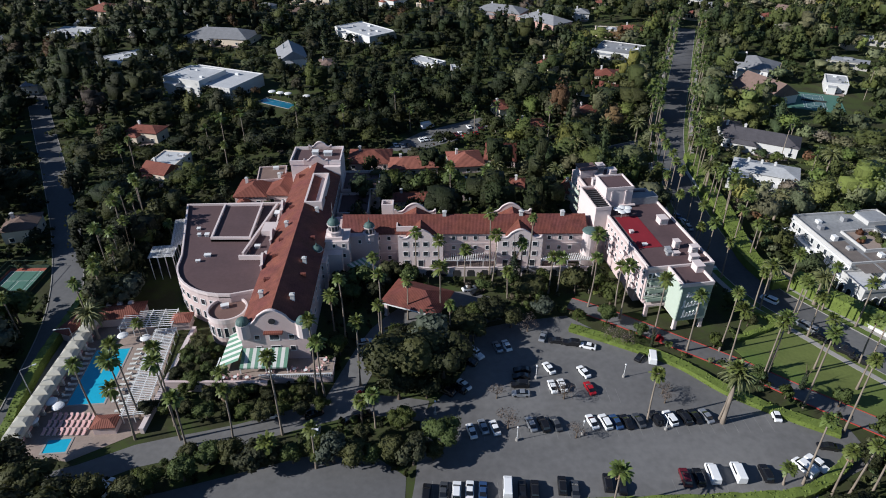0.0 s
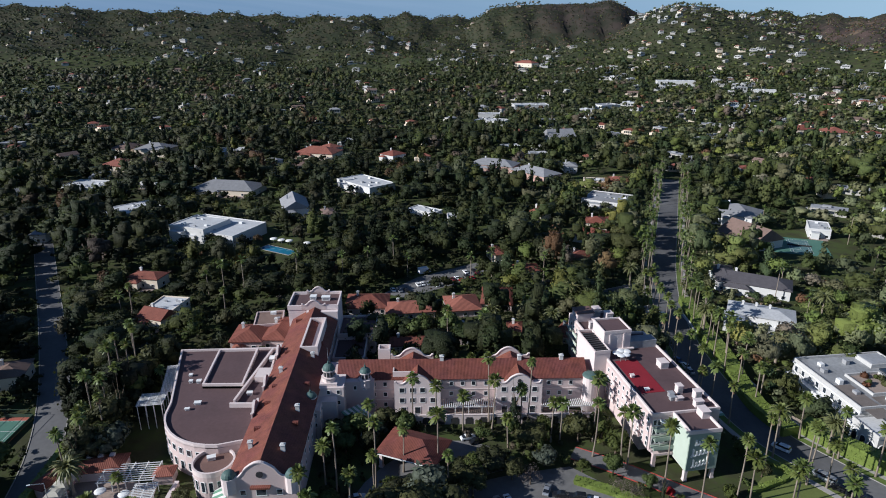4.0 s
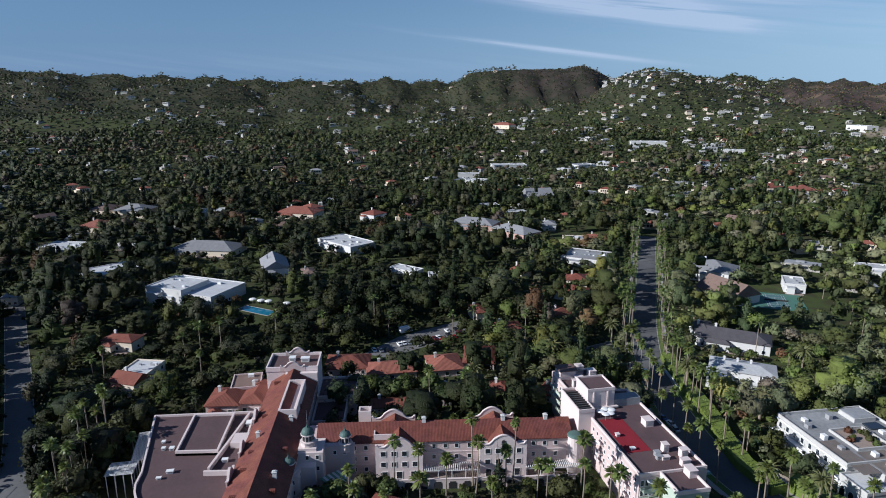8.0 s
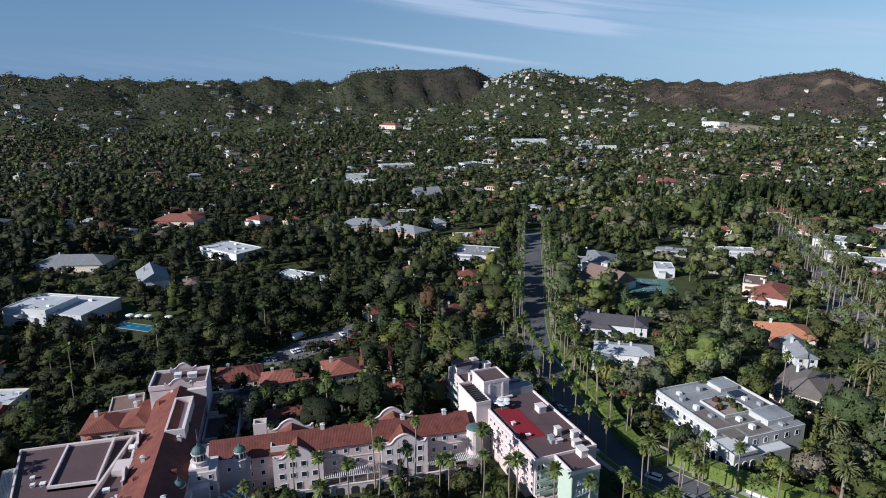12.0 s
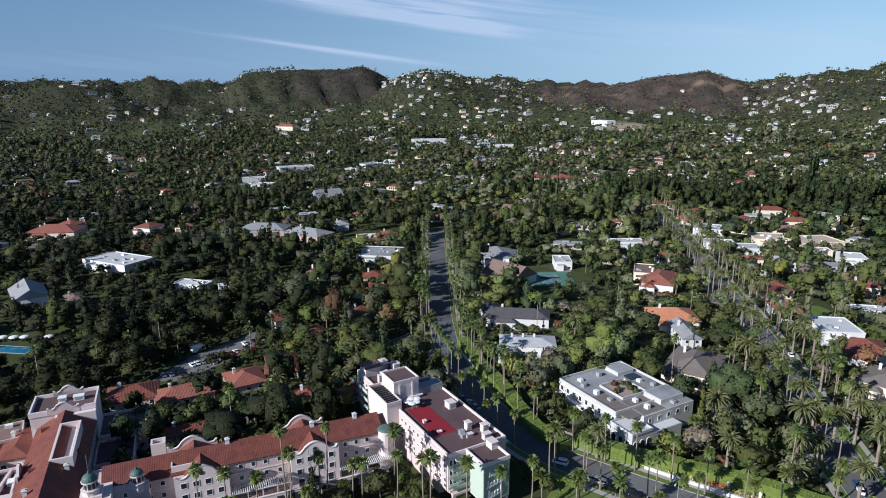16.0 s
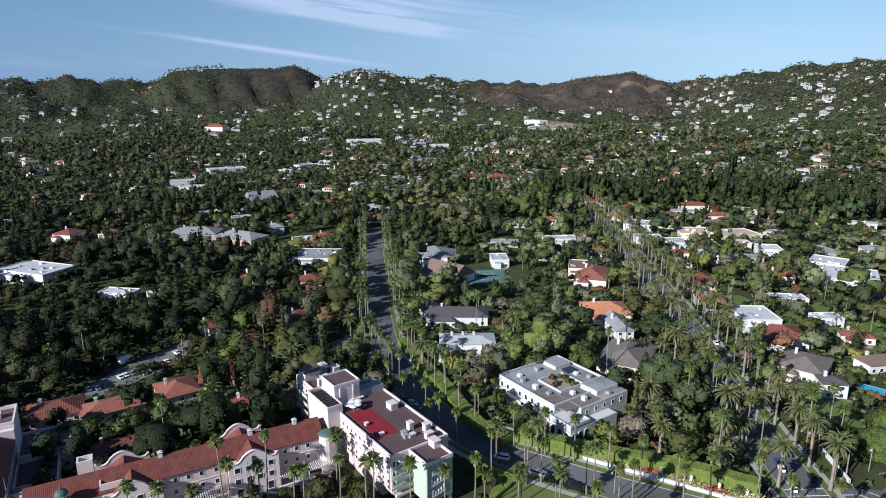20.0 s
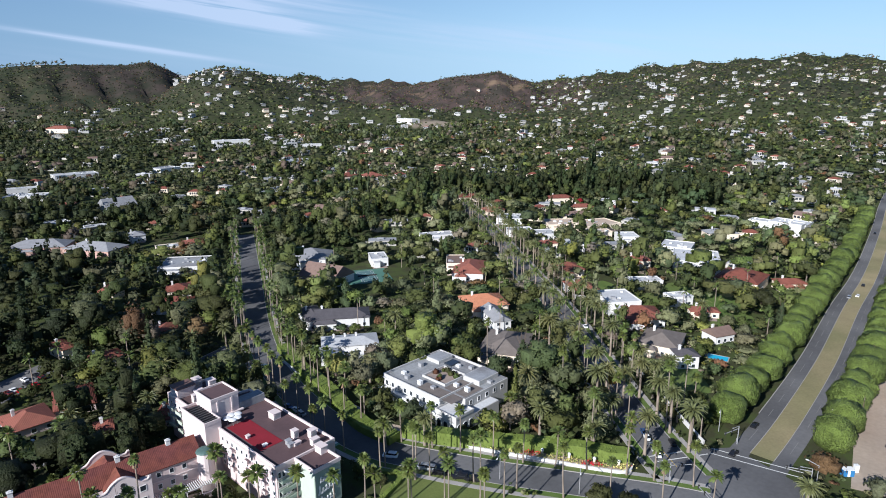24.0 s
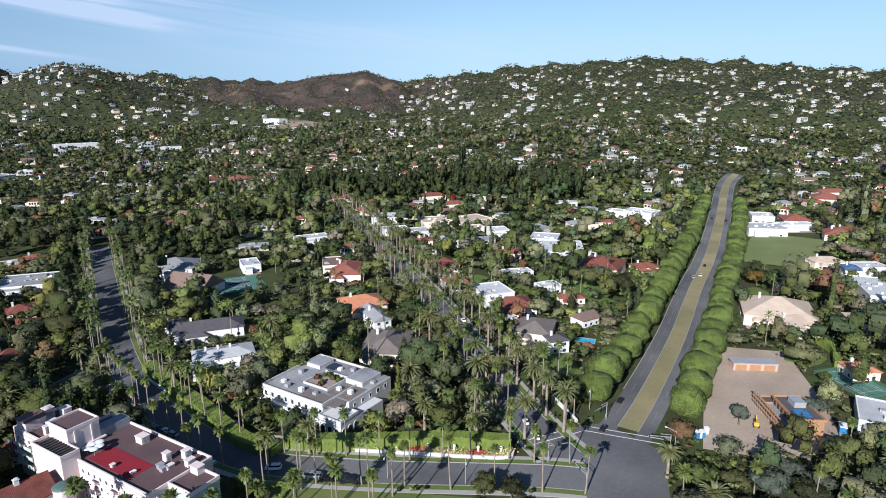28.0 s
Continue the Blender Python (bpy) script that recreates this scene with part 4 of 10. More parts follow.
def curved_gable(x0, x1, y, thick, z0, zs, zt, n=28):
    """A wall slab in the x-z plane with a mission-style curved top: shoulders at zs, crown at zt."""
    top = []
    for i in range(n + 1):
        t = i / n
        u = abs(t - 0.5) * 2
        if u < 0.42:
            z = zs + (zt - zs) * (0.55 + 0.45 * math.cos(u / 0.42 * math.pi / 2))
        elif u < 0.70:
            z = zs + (zt - zs) * 0.55 * (1 - ((u - 0.42) / 0.28)) ** 2
        elif u < 0.86:
            z = zs
        else:
            z = zs + (zt - zs) * 0.22
        top.append((x0 + (x1 - x0) * t, z))
    V, F = [], []
    for px, pz in top:
        V += [(px, y, z0), (px, y, pz), (px, y + thick, z0), (px, y + thick, pz)]
    for i in range(n):
        o = 4 * i
        F += [(o, o + 4, o + 5, o + 1), (o + 6, o + 2, o + 3, o + 7), (o + 1, o + 5, o + 7, o + 3)]
    F += [(0, 1, 3, 2), (4 * n, 4 * n + 2, 4 * n + 3, 4 * n + 1)]
    CV, CF = [], []
    for px, pz in top:
        CV += [(px, y - 0.15, pz), (px, y + thick + 0.15, pz), (px, y + thick + 0.15, pz + 0.28), (px, y - 0.15, pz + 0.28)]
    for i in range(n):
        o = 4 * i
        CF += [(o + k, o + (k + 1) % 4, o + 4 + (k + 1) % 4, o + 4 + k) for k in range(4)]
    CF += [(0, 1, 2, 3), (4 * n + 3, 4 * n + 2, 4 * n + 1, 4 * n)]
    return (V, F), (CV, CF)


def lattice(x0, x1, y0, y1, z, beams, step, post=0.18, legs=True):
    """A white pergola: posts, beams and close slats. Returns (frame, list of slats)."""
    fr, sl = [], []
    for i in range(beams):
        x = x0 + (x1 - x0) * i / max(1, beams - 1)
        fr.append(box(x - post / 2, x + post / 2, y0, y1, z - 0.25, z))
        if legs:
            for k in range(int((y1 - y0) / 4) + 1):
                y = y0 + 0.2 + k * (y1 - y0 - 0.4) / max(1, int((y1 - y0) / 4))
                fr.append(box(x - post / 2, x + post / 2, y - post / 2, y + post / 2, 0, z - 0.25))
    n = int((y1 - y0) / step)
    for k in range(n + 1):
        y = y0 + k * step
        sl.append((x0 - 0.4, x1 + 0.4, y - 0.09, y + 0.09, z, z + 0.14))
    return rings(*fr), sl


def pergola(label, x, y, rot, w, d, z, beams, step, base=0.0):
    p = thing("pergola", label, "pergola", x, y, base, rot)
    fr, sl = lattice(-w / 2, w / 2, -d / 2, d / 2, z, beams, step)
    part("pergola_frame", fr, "paint_white", p)
    me = make_mesh("slat", box(-w / 2 - 0.4, w / 2 + 0.4, -0.09, 0.09, 0, 0.14), "paint_white")
    for s in sl:
        part("slat", me, None, p, at=pose(0, (s[2] + s[3]) / 2, z))
    return p


def ac_unit(x, y, z, w, d, h, rot=0, m="paint_white", label="white rooftop machinery housing on a flat roof"):
    t = thing("rooftop_unit", label, "rooftop unit", x, y, z, rot, "rooftop units")
    part("housing", rings(box(-w / 2, w / 2, -d / 2, d / 2, 0, h), box(-w / 2 - 0.15, w / 2 + 0.15, -d / 2 - 0.15, d / 2 + 0.15, h, h + 0.2)), m, t)
    part("grille", box(-w * 0.35, w * 0.35, -d / 2 - 0.05, -d / 2 + 0.01, h * 0.25, h * 0.75), "grey_metal", t)
    return t


def chimney(parent, x, y, z, h=2.2, w=1.0, m="white"):
    c = part("chimney", box(x - w / 2, x + w / 2, y - w * 0.4, y + w * 0.4, z - 1.5, z + h), m, parent)
    part("chimney_cap", rings(box(x - w / 2 - 0.15, x + w / 2 + 0.15, y - w * 0.4 - 0.15, y + w * 0.4 + 0.15, z + h, z + h + 0.2), box(x - w * 0.3, x + w * 0.3, y - w * 0.25, y + w * 0.25, z + h + 0.2, z + h + 0.5)), m, c)
    return c


def turret(parent, x, y, r, z0, z1, dome_h, n=8, flag=False):
    """A small octagonal tower with an arcade and a green copper dome."""
    b = part("turret", rings(disc(x, y, r, r, z0, z1, n), disc(x, y, r + 0.3, r + 0.3, z1, z1 + 0.3, n), disc(x, y, r * 0.82, r * 0.82, z1 + 0.3, z1 + 2.3, n), disc(x, y, r, r, z1 + 2.3, z1 + 2.6, n)), "pink_pale", parent)
    # no real openings: dark slabs paint the shade inside the arcade
    for k in range(n):
        a = 2 * math.pi * (k + 0.5) / n
        q = r * 0.82 * math.cos(math.pi / n)
        part("arch_opening", box(-0.38, 0.38, -0.06, 0.06, -0.75, 0.75), "dark_metal", b, at=pose(x + q * math.cos(a), y + q * math.sin(a), z1 + 1.25, 0, 0, math.degrees(a) + 90))
    part("dome", rings(dome(x, y, r * 0.9, z1 + 2.6, dome_h, 16, 6), disc(x, y, 0.35, 0.28, z1 + 2.5 + dome_h, z1 + 3.3 + dome_h, 8), disc(x, y, 0.08, 0.03, z1 + 3.3 + dome_h, z1 + 4.4 + dome_h, 6)), "copper_green", b, "weathered green copper dome")
    if flag:
        part("flagpole", disc(x, y, 0.06, 0.04, z1 + 4.2 + dome_h, z1 + 8 + dome_h, 6), "grey_metal", b)
    return b


# long wing with the tiled ridge roof
KEEP_OUT.append((((-91, 138), (-60, 129), (-50, 117), (-33, 117), (-36, 230), (-57, 230), (-57, 196), (-92, 196)),))
SOLID.append(((-90, 141), (-60, 130), (-51, 122), (-34, 122), (-37, 228), (-57, 228), (-57, 195), (-90, 195)))
SOLID.append(((-35, 168), (47, 168), (47, 185), (-35, 185)))
SOLID.append(((45, 212), (47, 176), (56, 142), (62, 134), (71, 134), (80, 142), (76, 192), (63, 212)))
lw = thing("hotel_long_wing", "long pink stucco hotel wing with red tiled roof", "hotel", -43.5, 124.0, 0, 2.2, "hotel wings")
part("wall", box(-8, 8, 0, 92, 0, 12.3), "pink", lw)
part("roof", gable(-8, 8, 0.6, 91, 12.3, 5.0, 0.5, 0.25, "y"), "tile_y", lw, "red clay tiled ridge roof")
part("cornice", rim(((-8.3, -0.1), (8.3, -0.1), (8.3, 92), (-8.3, 92)), 11.6, 12.0, 0.4), "pink_pale", lw)
g, cap = curved_gable(-8.6, 8.6, -0.5, 0.5, 0, 13.6, 17.9)
part("gable_front", g, "pink", lw, "pink stucco front with a curved gable")
part("gable_coping", cap, "pink_pale", lw, "pale coping on the curved gable")
part("medallion", disc(0, 0, 0.9, 0.9, 0, 0.2, 8), "dark_metal", lw, at=pose(0, -0.5, 14.6, 90))
for sx in (-7.6, 7.6):
    t = part("turret", disc(sx, 0.2, 1.9, 1.9, 9.5, 13.8, 12), "pink_pale", lw)
    part("dome", dome(sx, 0.2, 1.75, 13.8, 1.6, 14, 5), "copper_green", t, "green copper cap")
for zz in (5.6, 9.4):
    for sx in (-4.4, 4.4):
        window(lw, sx, -0.5, zz, 0, 1.5, 1.6)
    window(lw, 0, -0.5, zz, 0, 2.6, 2.0)
part("balcony_awning", prism(((-2.4, -1.6), (2.4, -1.6), (2.4, -0.5), (-2.4, -0.5)), 11.0, 11.5), "terracotta", lw, "small tiled canopy")
for k in range(16):
    for zz in (6.0, 9.6):
        window(lw, 8.0, 4 + k * 5.4, zz, 90)
    if k > 12:
        window(lw, -8.0, 4 + k * 5.4, 9.6, -90)
for k, (x, y) in enumerate(((4.0, 8), (4.5, 26), (-4.2, 47), (4.2, 56), (-4.6, 10))):
    chimney(lw, x, y, 14.9 if abs(x) > 4.1 else 15.2, 1.4, 1.1)
# shallow tiled roof vents
for x, y in ((-4.5, 18), (-4.5, 30), (-4.2, 39), (-4.5, 60), (4.5, 40), (5, 66), (-5, 84), (4.6, 20)):
    part("roof_vent", rings(prism(((x - 1.1, y - 0.5), (x + 1.1, y - 0.5), (x + 1.1, y + 0.5), (x - 1.1, y + 0.5)), 13.4, 15.1)), "tile_x", lw)
# sunken roof court framed in white
court = part("roof_court", rings(rim(((-0.2, 58), (5.6, 58), (5.6, 80), (-0.2, 80)), 12.4, 17.5, 0.6), box(0.4, 5.0, 58.6, 79.4, 12.4, 15.6)), "pink_pale", lw, "pale walled roof court")
# upstand gable along the west eave
for yy in (44, 63, 30):
    g2, c2 = curved_gable(-4, 4, 0, 0.4, 10.0, 13.2, 15.4, 18)
    q = part("side_gable", g2, "pink", lw, at=pose(-8.6, yy, 0, 0, 0, -90))
    part("gable_coping", c2, "pink_pale", q)
# square block at the end
part("end_block", rings(box(-10, 8.5, 90, 103, 0, 16.6), box(-3, 8.6, 88, 90, 0, 16)), "stucco_light", lw, "pink stucco end block with curved parapet")
part("end_roof", box(-9.4, 8, 90.6, 102.4, 16.6, 16.9), "mauve_roof", lw)
part("end_parapet", rim(((-10.2, 89.8), (8.7, 89.8), (8.7, 103.2), (-10.2, 103.2)), 16.2, 17.9, 0.5), "stucco_light", lw)
for yy in (89.7, 102.7):
    g3, c3 = curved_gable(-5, 4, yy, 0.5, 16.2, 17.9, 19.8, 20)
    q = part("crown_gable", g3, "pink", lw)
    part("gable_coping", c3, "pink_pale", q)
ac_unit(-44, 221, 16.9, 3.0, 2.0, 1.4, 2)
ac_unit(-49, 222, 16.9, 2.2, 2.2, 1.2, 2)
# low flat-roofed blocks behind
lb = thing("hotel_kitchen_block", "low pink block with dark flat roof", "hotel", -31, 205, 0, 2, "hotel wings")
part("wall", rings(box(-7, 7, 4, 20, 0, 7.5), box(-7, 4, -12, 3, 0, 6.5)), "pink", lb)
part("roof_deck", rings(box(-6.5, 6.5, 4.5, 19.5, 7.5, 7.7), box(-6.5, 3.5, -11.5, 2.5, 6.5, 6.7)), "mauve_roof", lb)
part("parapet", rings(rim(((-7.1, 3.9), (7.1, 3.9), (7.1, 20.1), (-7.1, 20.1)), 7.3, 8.5, 0.4), rim(((-7.1, -12.1), (4.1, -12.1), (4.1, 3.1), (-7.1, 3.1)), 6.3, 7.4, 0.4)), "pink_pale", lb)

# striped awning terrace at the foot of the long wing
aw = thing("striped_awning", "green and white striped awning over a terrace", "awning", -43.5, 123.3, 0, 2.2)
for k in range(13):
    x0 = -8.5 + k * 0.92
    m = "canvas" if k % 2 else "awning_green"
    part("awning_strip", ([(x0, -0.2, 6.2), (x0 + 0.92, -0.2, 6.2), (x0 + 0.92, -5.4, 4.2), (x0, -5.4, 4.2), (x0, -5.4, 3.7), (x0 + 0.92, -5.4, 3.7), (x0, -0.2, 6.1), (x0 + 0.92, -0.2, 6.1), (x0 + 0.92, -5.3, 4.1), (x0, -5.3, 4.1)],
                          [(3, 2, 1, 0), (4, 5, 2, 3), (6, 7, 8, 9)]), m, aw)
for k in range(16):
    y0 = -4.8 + k * 1.15
    m = "canvas" if k % 2 else "awning_green"
    part("awning_strip", ([(-8.7, y0, 6.2), (-8.7, y0 + 1.15, 6.2), (-14.2, y0 + 1.15, 3.7), (-14.2, y0, 3.7), (-14.2, y0, 3.2), (-14.2, y0 + 1.15, 3.2)], [(0, 1, 2, 3), (3, 2, 5, 4)]), m, aw)
for x, y in ((-14, -4.6), (-14, 1), (-14, 7), (-14, 13), (-8.5, -5.2), (-2, -5.2), (3.4, -5.2)):
    part("post", box(x - 0.1, x + 0.1, y - 0.1, y + 0.1, 0, 3.7), "paint_white", aw)
tb = thing("terrace_balustrade", "white balustrade round a dining terrace", "balustrade", -43.5, 123.3, 0, 2.2)
part("terrace_base", rings(box(-15, -3.5, -9, 0.2, 0, 2.0), box(-3.5, 15, -7, 0.2, 0, 2.0)), "pink", tb)
part("terrace_floor", rings(box(-14.8, -3.5, -8.8, 0.0, 2.0, 2.04), box(-3.5, 14.8, -6.8, 0.0, 2.0, 2.04)), "paving", tb)
part("rail", rings(box(-15, -3.5, -9.1, -8.8, 2.9, 3.1), box(-3.5, 15, -7.1, -6.8, 2.9, 3.1), box(-15.1, -14.8, -9, 0, 2.9, 3.1)), "paint_white", tb)
bal = make_mesh("baluster", box(-0.09, 0.09, -0.09, 0.09, 0, 0.9), "paint_white")
for k in range(28):
    part("baluster", bal, None, tb, at=pose(-14.9 + k * 0.42, -8.95, 2.0))
for k in range(40):
    part("baluster", bal, None, tb, at=pose(-3.4 + k * 0.46, -6.95, 2.0))

def cafe_set(x, y, z, rot):
    t = thing("cafe_table", "round white cafe table with four pink chairs", "table", x, y, z, rot, "cafe tables")
    part("tabletop", disc(0, 0, 0.5, 0.5, 0.70, 0.75, 12), "paint_white", t)
    part("pedestal", rings(disc(0, 0, 0.25, 0.06, 0, 0.08, 8), disc(0, 0, 0.05, 0.05, 0.08, 0.7, 6)), "dark_metal", t)
    for a in range(4):
        q = radians(45 + 90 * a)
        c = part("cafe_chair", rings(box(-0.22, 0.22, -0.22, 0.22, 0.4, 0.46), box(-0.22, 0.22, 0.18, 0.23, 0.46, 0.9), *[box(sx - 0.02, sx + 0.02, sy - 0.02, sy + 0.02, 0, 0.4) for sx in (-0.19, 0.19) for sy in (-0.19, 0.19)]), "pink_cushion", t, at=pose(math.cos(q) * 0.85, math.sin(q) * 0.85, 0, 0, 0, 45 + 90 * a - 90))


for u, v in ((-12.5, -7.2), (-9.5, -7.0), (-6.5, -7.3), (5, -4.6), (8, -5.2), (11.5, -4.4), (-1, -5.4), (12.5, -1.5)):
    q = tb.matrix_basis @ Vector((u, v, 2.04))
    cafe_set(q.x, q.y, 2.04, 17 * u)

# banquet hall with flat mauve roof and rounded corner
arc = [(-61 + 19 * math.cos(radians(a)), 159 + 19.5 * math.sin(radians(a))) for a in range(-175, -84, 10)]
hall_line = [(-89.5, 192.5), (-80.2, 160)] + arc[1:] + [(-52.0, 142), (-52.6, 158), (-56.5, 194)]
bh = thing("hotel_banquet_hall", "pink banquet hall with mauve flat roof and curved corner", "hotel", 0, 0, 0, 0, "hotel wings")
part("wall", prism(hall_line, 0, 10.2), "pink", bh)
part("roof_deck", prism(inset(hall_line, 0.5), 10.2, 10.4), "mauve_roof", bh, "dull mauve flat roof membrane")
part("parapet", rim(hall_line, 9.9, 11.1, 0.5), "pink_pale", bh, "pale parapet")
inner = ((-75.8, 191), (-73.7, 168.5), (-61, 168.5), (-62.5, 191.5))
part("raised_roof", prism(inner, 10.3, 11.2), "mauve_roof", bh)
part("raised_parapet", rim(inner, 10.4, 12.0, 0.6), "pink_pale", bh)
part("duct_wall", rings(prism(((-61.5, 160), (-60.8, 160), (-57.3, 192), (-58.0, 192)), 10.3, 11.8), prism(((-62, 158), (-53, 158), (-53, 158.7), (-62, 158.7)), 10.3, 11.8), prism(((-58.5, 172), (-54, 172), (-54, 178), (-58.5, 178)), 10.3, 12.2)), "pink_pale", bh)
for k, a in enumerate(range(-165, -95, 9)):
    x, y = -61 + 19 * math.cos(radians(a)), 159 + 19.5 * math.sin(radians(a))
    window(bh, x, y, 7.6, a + 90, 1.6, 2.0)
    window(bh, x, y, 3.0, a + 90, 1.6, 2.6)
window_row(bh, -89.2, 191, -80.5, 161, 7, 7.0)
for x, y, w, d, h in ((-72, 160, 2.4, 1.4, 0.8), (-76, 172, 1.6, 1.6, 0.9), (-78.5, 172, 1.2, 1.2, 0.9), (-80, 176, 1.2, 1.2, 0.7), (-74, 157, 1.6, 0.9, 0.6), (-58, 165, 2.0, 1.4, 1.0), (-56.5, 186, 2.0, 3.0, 1.2)):
    ac_unit(x, y, 10.4, w * 0.75, d * 0.75, h * 0.8, 6)
dr = thing("drum_pavilion", "round pink pavilion with brown flat roof", "pavilion", -59.5, 136.2, 0, 0, "hotel wings")
part("wall", disc(0, 0, 5.4, 5.4, 0, 8.0, 32), "pink", dr)
part("roof_deck", disc(0, 0, 4.9, 4.9, 8.0, 8.2, 32), "brown_roof", dr)
part("parapet", rim([(5.5 * math.cos(2 * math.pi * i / 32), 5.5 * math.sin(2 * math.pi * i / 32)) for i in range(32)], 7.6, 9.0, 0.5), "pink_pale", dr)
for a in range(-170, 0, 22):
    window(dr, 5.4 * math.cos(radians(a)), 5.4 * math.sin(radians(a)), 4.6, a + 90, 1.2, 3.2)
ac_unit(-60.5, 137.5, 8.2, 2.0, 1.2, 0.8, 20)
pergola("white lattice pergola on the hall's terrace", -88.5, 166, 8, 7.0, 7.0, 8.4, 4, 0.6)
pergola("narrow white lattice pergola along the hall", -88.0, 178, 15, 2.6, 17.0, 8.4, 2, 0.6)

# arcaded main wing with two curved gables
KEEP_OUT.append((((-36, 164), (48, 164), (48, 187), (-36, 187)),))
mw = thing("hotel_main_wing", "pink main wing with red tiled roof and curved gables", "hotel", 6, 172.5, 0, 0.6, "hotel wings")
part("wall", box(-42, 40, 0, 11, 0, 11.3), "pink", mw)
part("roof", gable(-38, 40, 0, 11, 11.3, 3.9, 0.6, 0.25, "x"), "tile_x", mw, "red clay tiled ridge roof")
part("string_course", rings(box(-42, 40, -0.15, 0.0, 7.2, 7.5), box(-42, 40, -0.12, 0.0, 3.6, 3.9)), "pink_pale", mw)
for gx0, gx1 in ((-20.2, -6.2), (11.6, 25.6)):
    b = part("gable_bay", box(gx0, gx1, -3.2, 0.0, 0, 10.9), "pink", mw)
    g, cap = curved_gable(gx0 - 0.2, gx1 + 0.2, -3.5, 0.45, 0, 11.3, 14.3)
    part("gable_front", g, "stucco_light", b, "pale pink curved gable front")
    part("gable_coping", cap, "pink_pale", b, "pale coping")
    m = (gx0 + gx1) / 2
    part("bay_roof", gable(m - 4.4, m + 4.4, -3.0, 5.5, 11.3, 2.9, 0.2, 0.2, "y"), "tile_y", b)
    part("oculus", disc(0, 0, 0.65, 0.65, 0, 0.12, 8), "dark_metal", b, at=pose(m, -3.5, 12.2, 90))
    for zz in (9.2, 5.6):
        for k in range(4):
            window(mw, gx0 + 2.2 + k * (gx1 - gx0 - 4.4) / 3, -3.5, zz, 0, 1.7, 1.8)
    for k in range(3):
        window(mw, gx0 + 2.6 + k * (gx1 - gx0 - 5.2) / 2, -3.5, 1.9, 0, 1.9, 2.6)
    for zz in (9.2, 5.6):
        window(mw, gx1, -1.6, zz, 90, 1.0, 1.6)
        window(mw, gx0, -1.6, zz, -90, 1.0, 1.6)
    # matching curved parapet at the back of the ridge
    g, cap = curved_gable(m - 9, m + 5, 9.8, 0.4, 8, 13.6, 16.6)
    q = part("rear_gable", g, "pink", mw)
    part("gable_coping", cap, "pink_pale", q)
    part("rear_gable_roof", gable(m - 6, m + 3, 5.6, 9.6, 13.0, 2.6, 0.1, 0.2, "y"), "tile_y", q)
for x in (-27, -23.5, -2.5, 1, 4.5, 8.5, 28.5, 32, 35.5):
    for zz in (9.4, 5.7, 2.0):
        window(mw, x, 0, zz, 0)
for x in (-5.5, 9, 19.5, 33):
    chimney(mw, x, 5.2, 15.0, 1.2, 1.2)
part("terrace_wall", rings(box(-30, 41, -8.4, -8.0, 0, 3.2), box(-30, 41, -8.5, -7.9, 3.2, 3.45)), "pink_pale", mw, "pale terrace wall with arches")
# arches are dark slabs on the uncut wall, their inner shade as colour
for k in range(16):
    x = -28 + k * 4.4
    part("arch", rings(box(x - 1.2, x + 1.2, -8.46, -8.36, 0.1, 2.0), box(x - 0.9, x + 0.9, -8.46, -8.36, 2.0, 2.5)), "dark_metal", mw)
me_slat = make_mesh("slat", box(-0.09, 0.09, -4.0, 0.0, 0, 0.15), "paint_white")
per = thing("terrace_pergola", "white slatted pergola along the terrace", "pergola", 6, 172.3, 0, 0.6)
part("beam", rings(box(-5.8, 11.2, -4.2, -4.0, 3.4, 3.6), *[box(x - 0.1, x + 0.1, -4.2, -4.0, 0, 3.4) for x in (-5.6, -1.4, 2.8, 7, 11)]), "paint_white", per)
for k in range(28):
    part("slat", me_slat, None, per, at=pose(-5.6 + k * 0.6, -0.2, 3.6))
per2 = copy_thing(per, pose(37.5, 172.5, 0, 0, 0, 0.6))
wb = part("roof_terrace", rim(((-21, 0.2), (-13, 0.2), (-13, 4.5), (-21, 4.5)), 11.0, 13.6, 0.4), "pink_pale", mw)
part("skylight_frame", rings(rim(((-26.5, 11.5), (-22.5, 11.5), (-22.5, 15), (-26.5, 15)), 0, 15.5, 0.5)), "pink_pale", mw)
# entrance towers where the wings meet
et = thing("hotel_entrance_tower", "pale tiered entrance tower with green copper domes", "tower", -35.5, 165, 0, 2)
part("tower_base", rings(box(-3.4, 6.0, 0, 8, 0, 12.5), box(-1.3, 4.0, 0.8, 6.2, 12.3, 13.4), box(-5.6, -0.2, -8.0, -2.6, 0, 10.0), box(-4.5, 4, -3, 1, 0, 9.6)), "pink_pale", et)
turret(et, 1.4, 3.4, 2.1, 13.4, 14.6, 1.9, 10, True)
turret(et, -3.0, -5.3, 2.0, 10.0, 10.6, 1.3, 8)
turret(et, 12.2, 5.8, 1.9, 9.5, 12.0, 1.4, 8)
part("link_wall", rings(box(6, 15, 4.5, 8, 0, 11.6)), "pink", et)
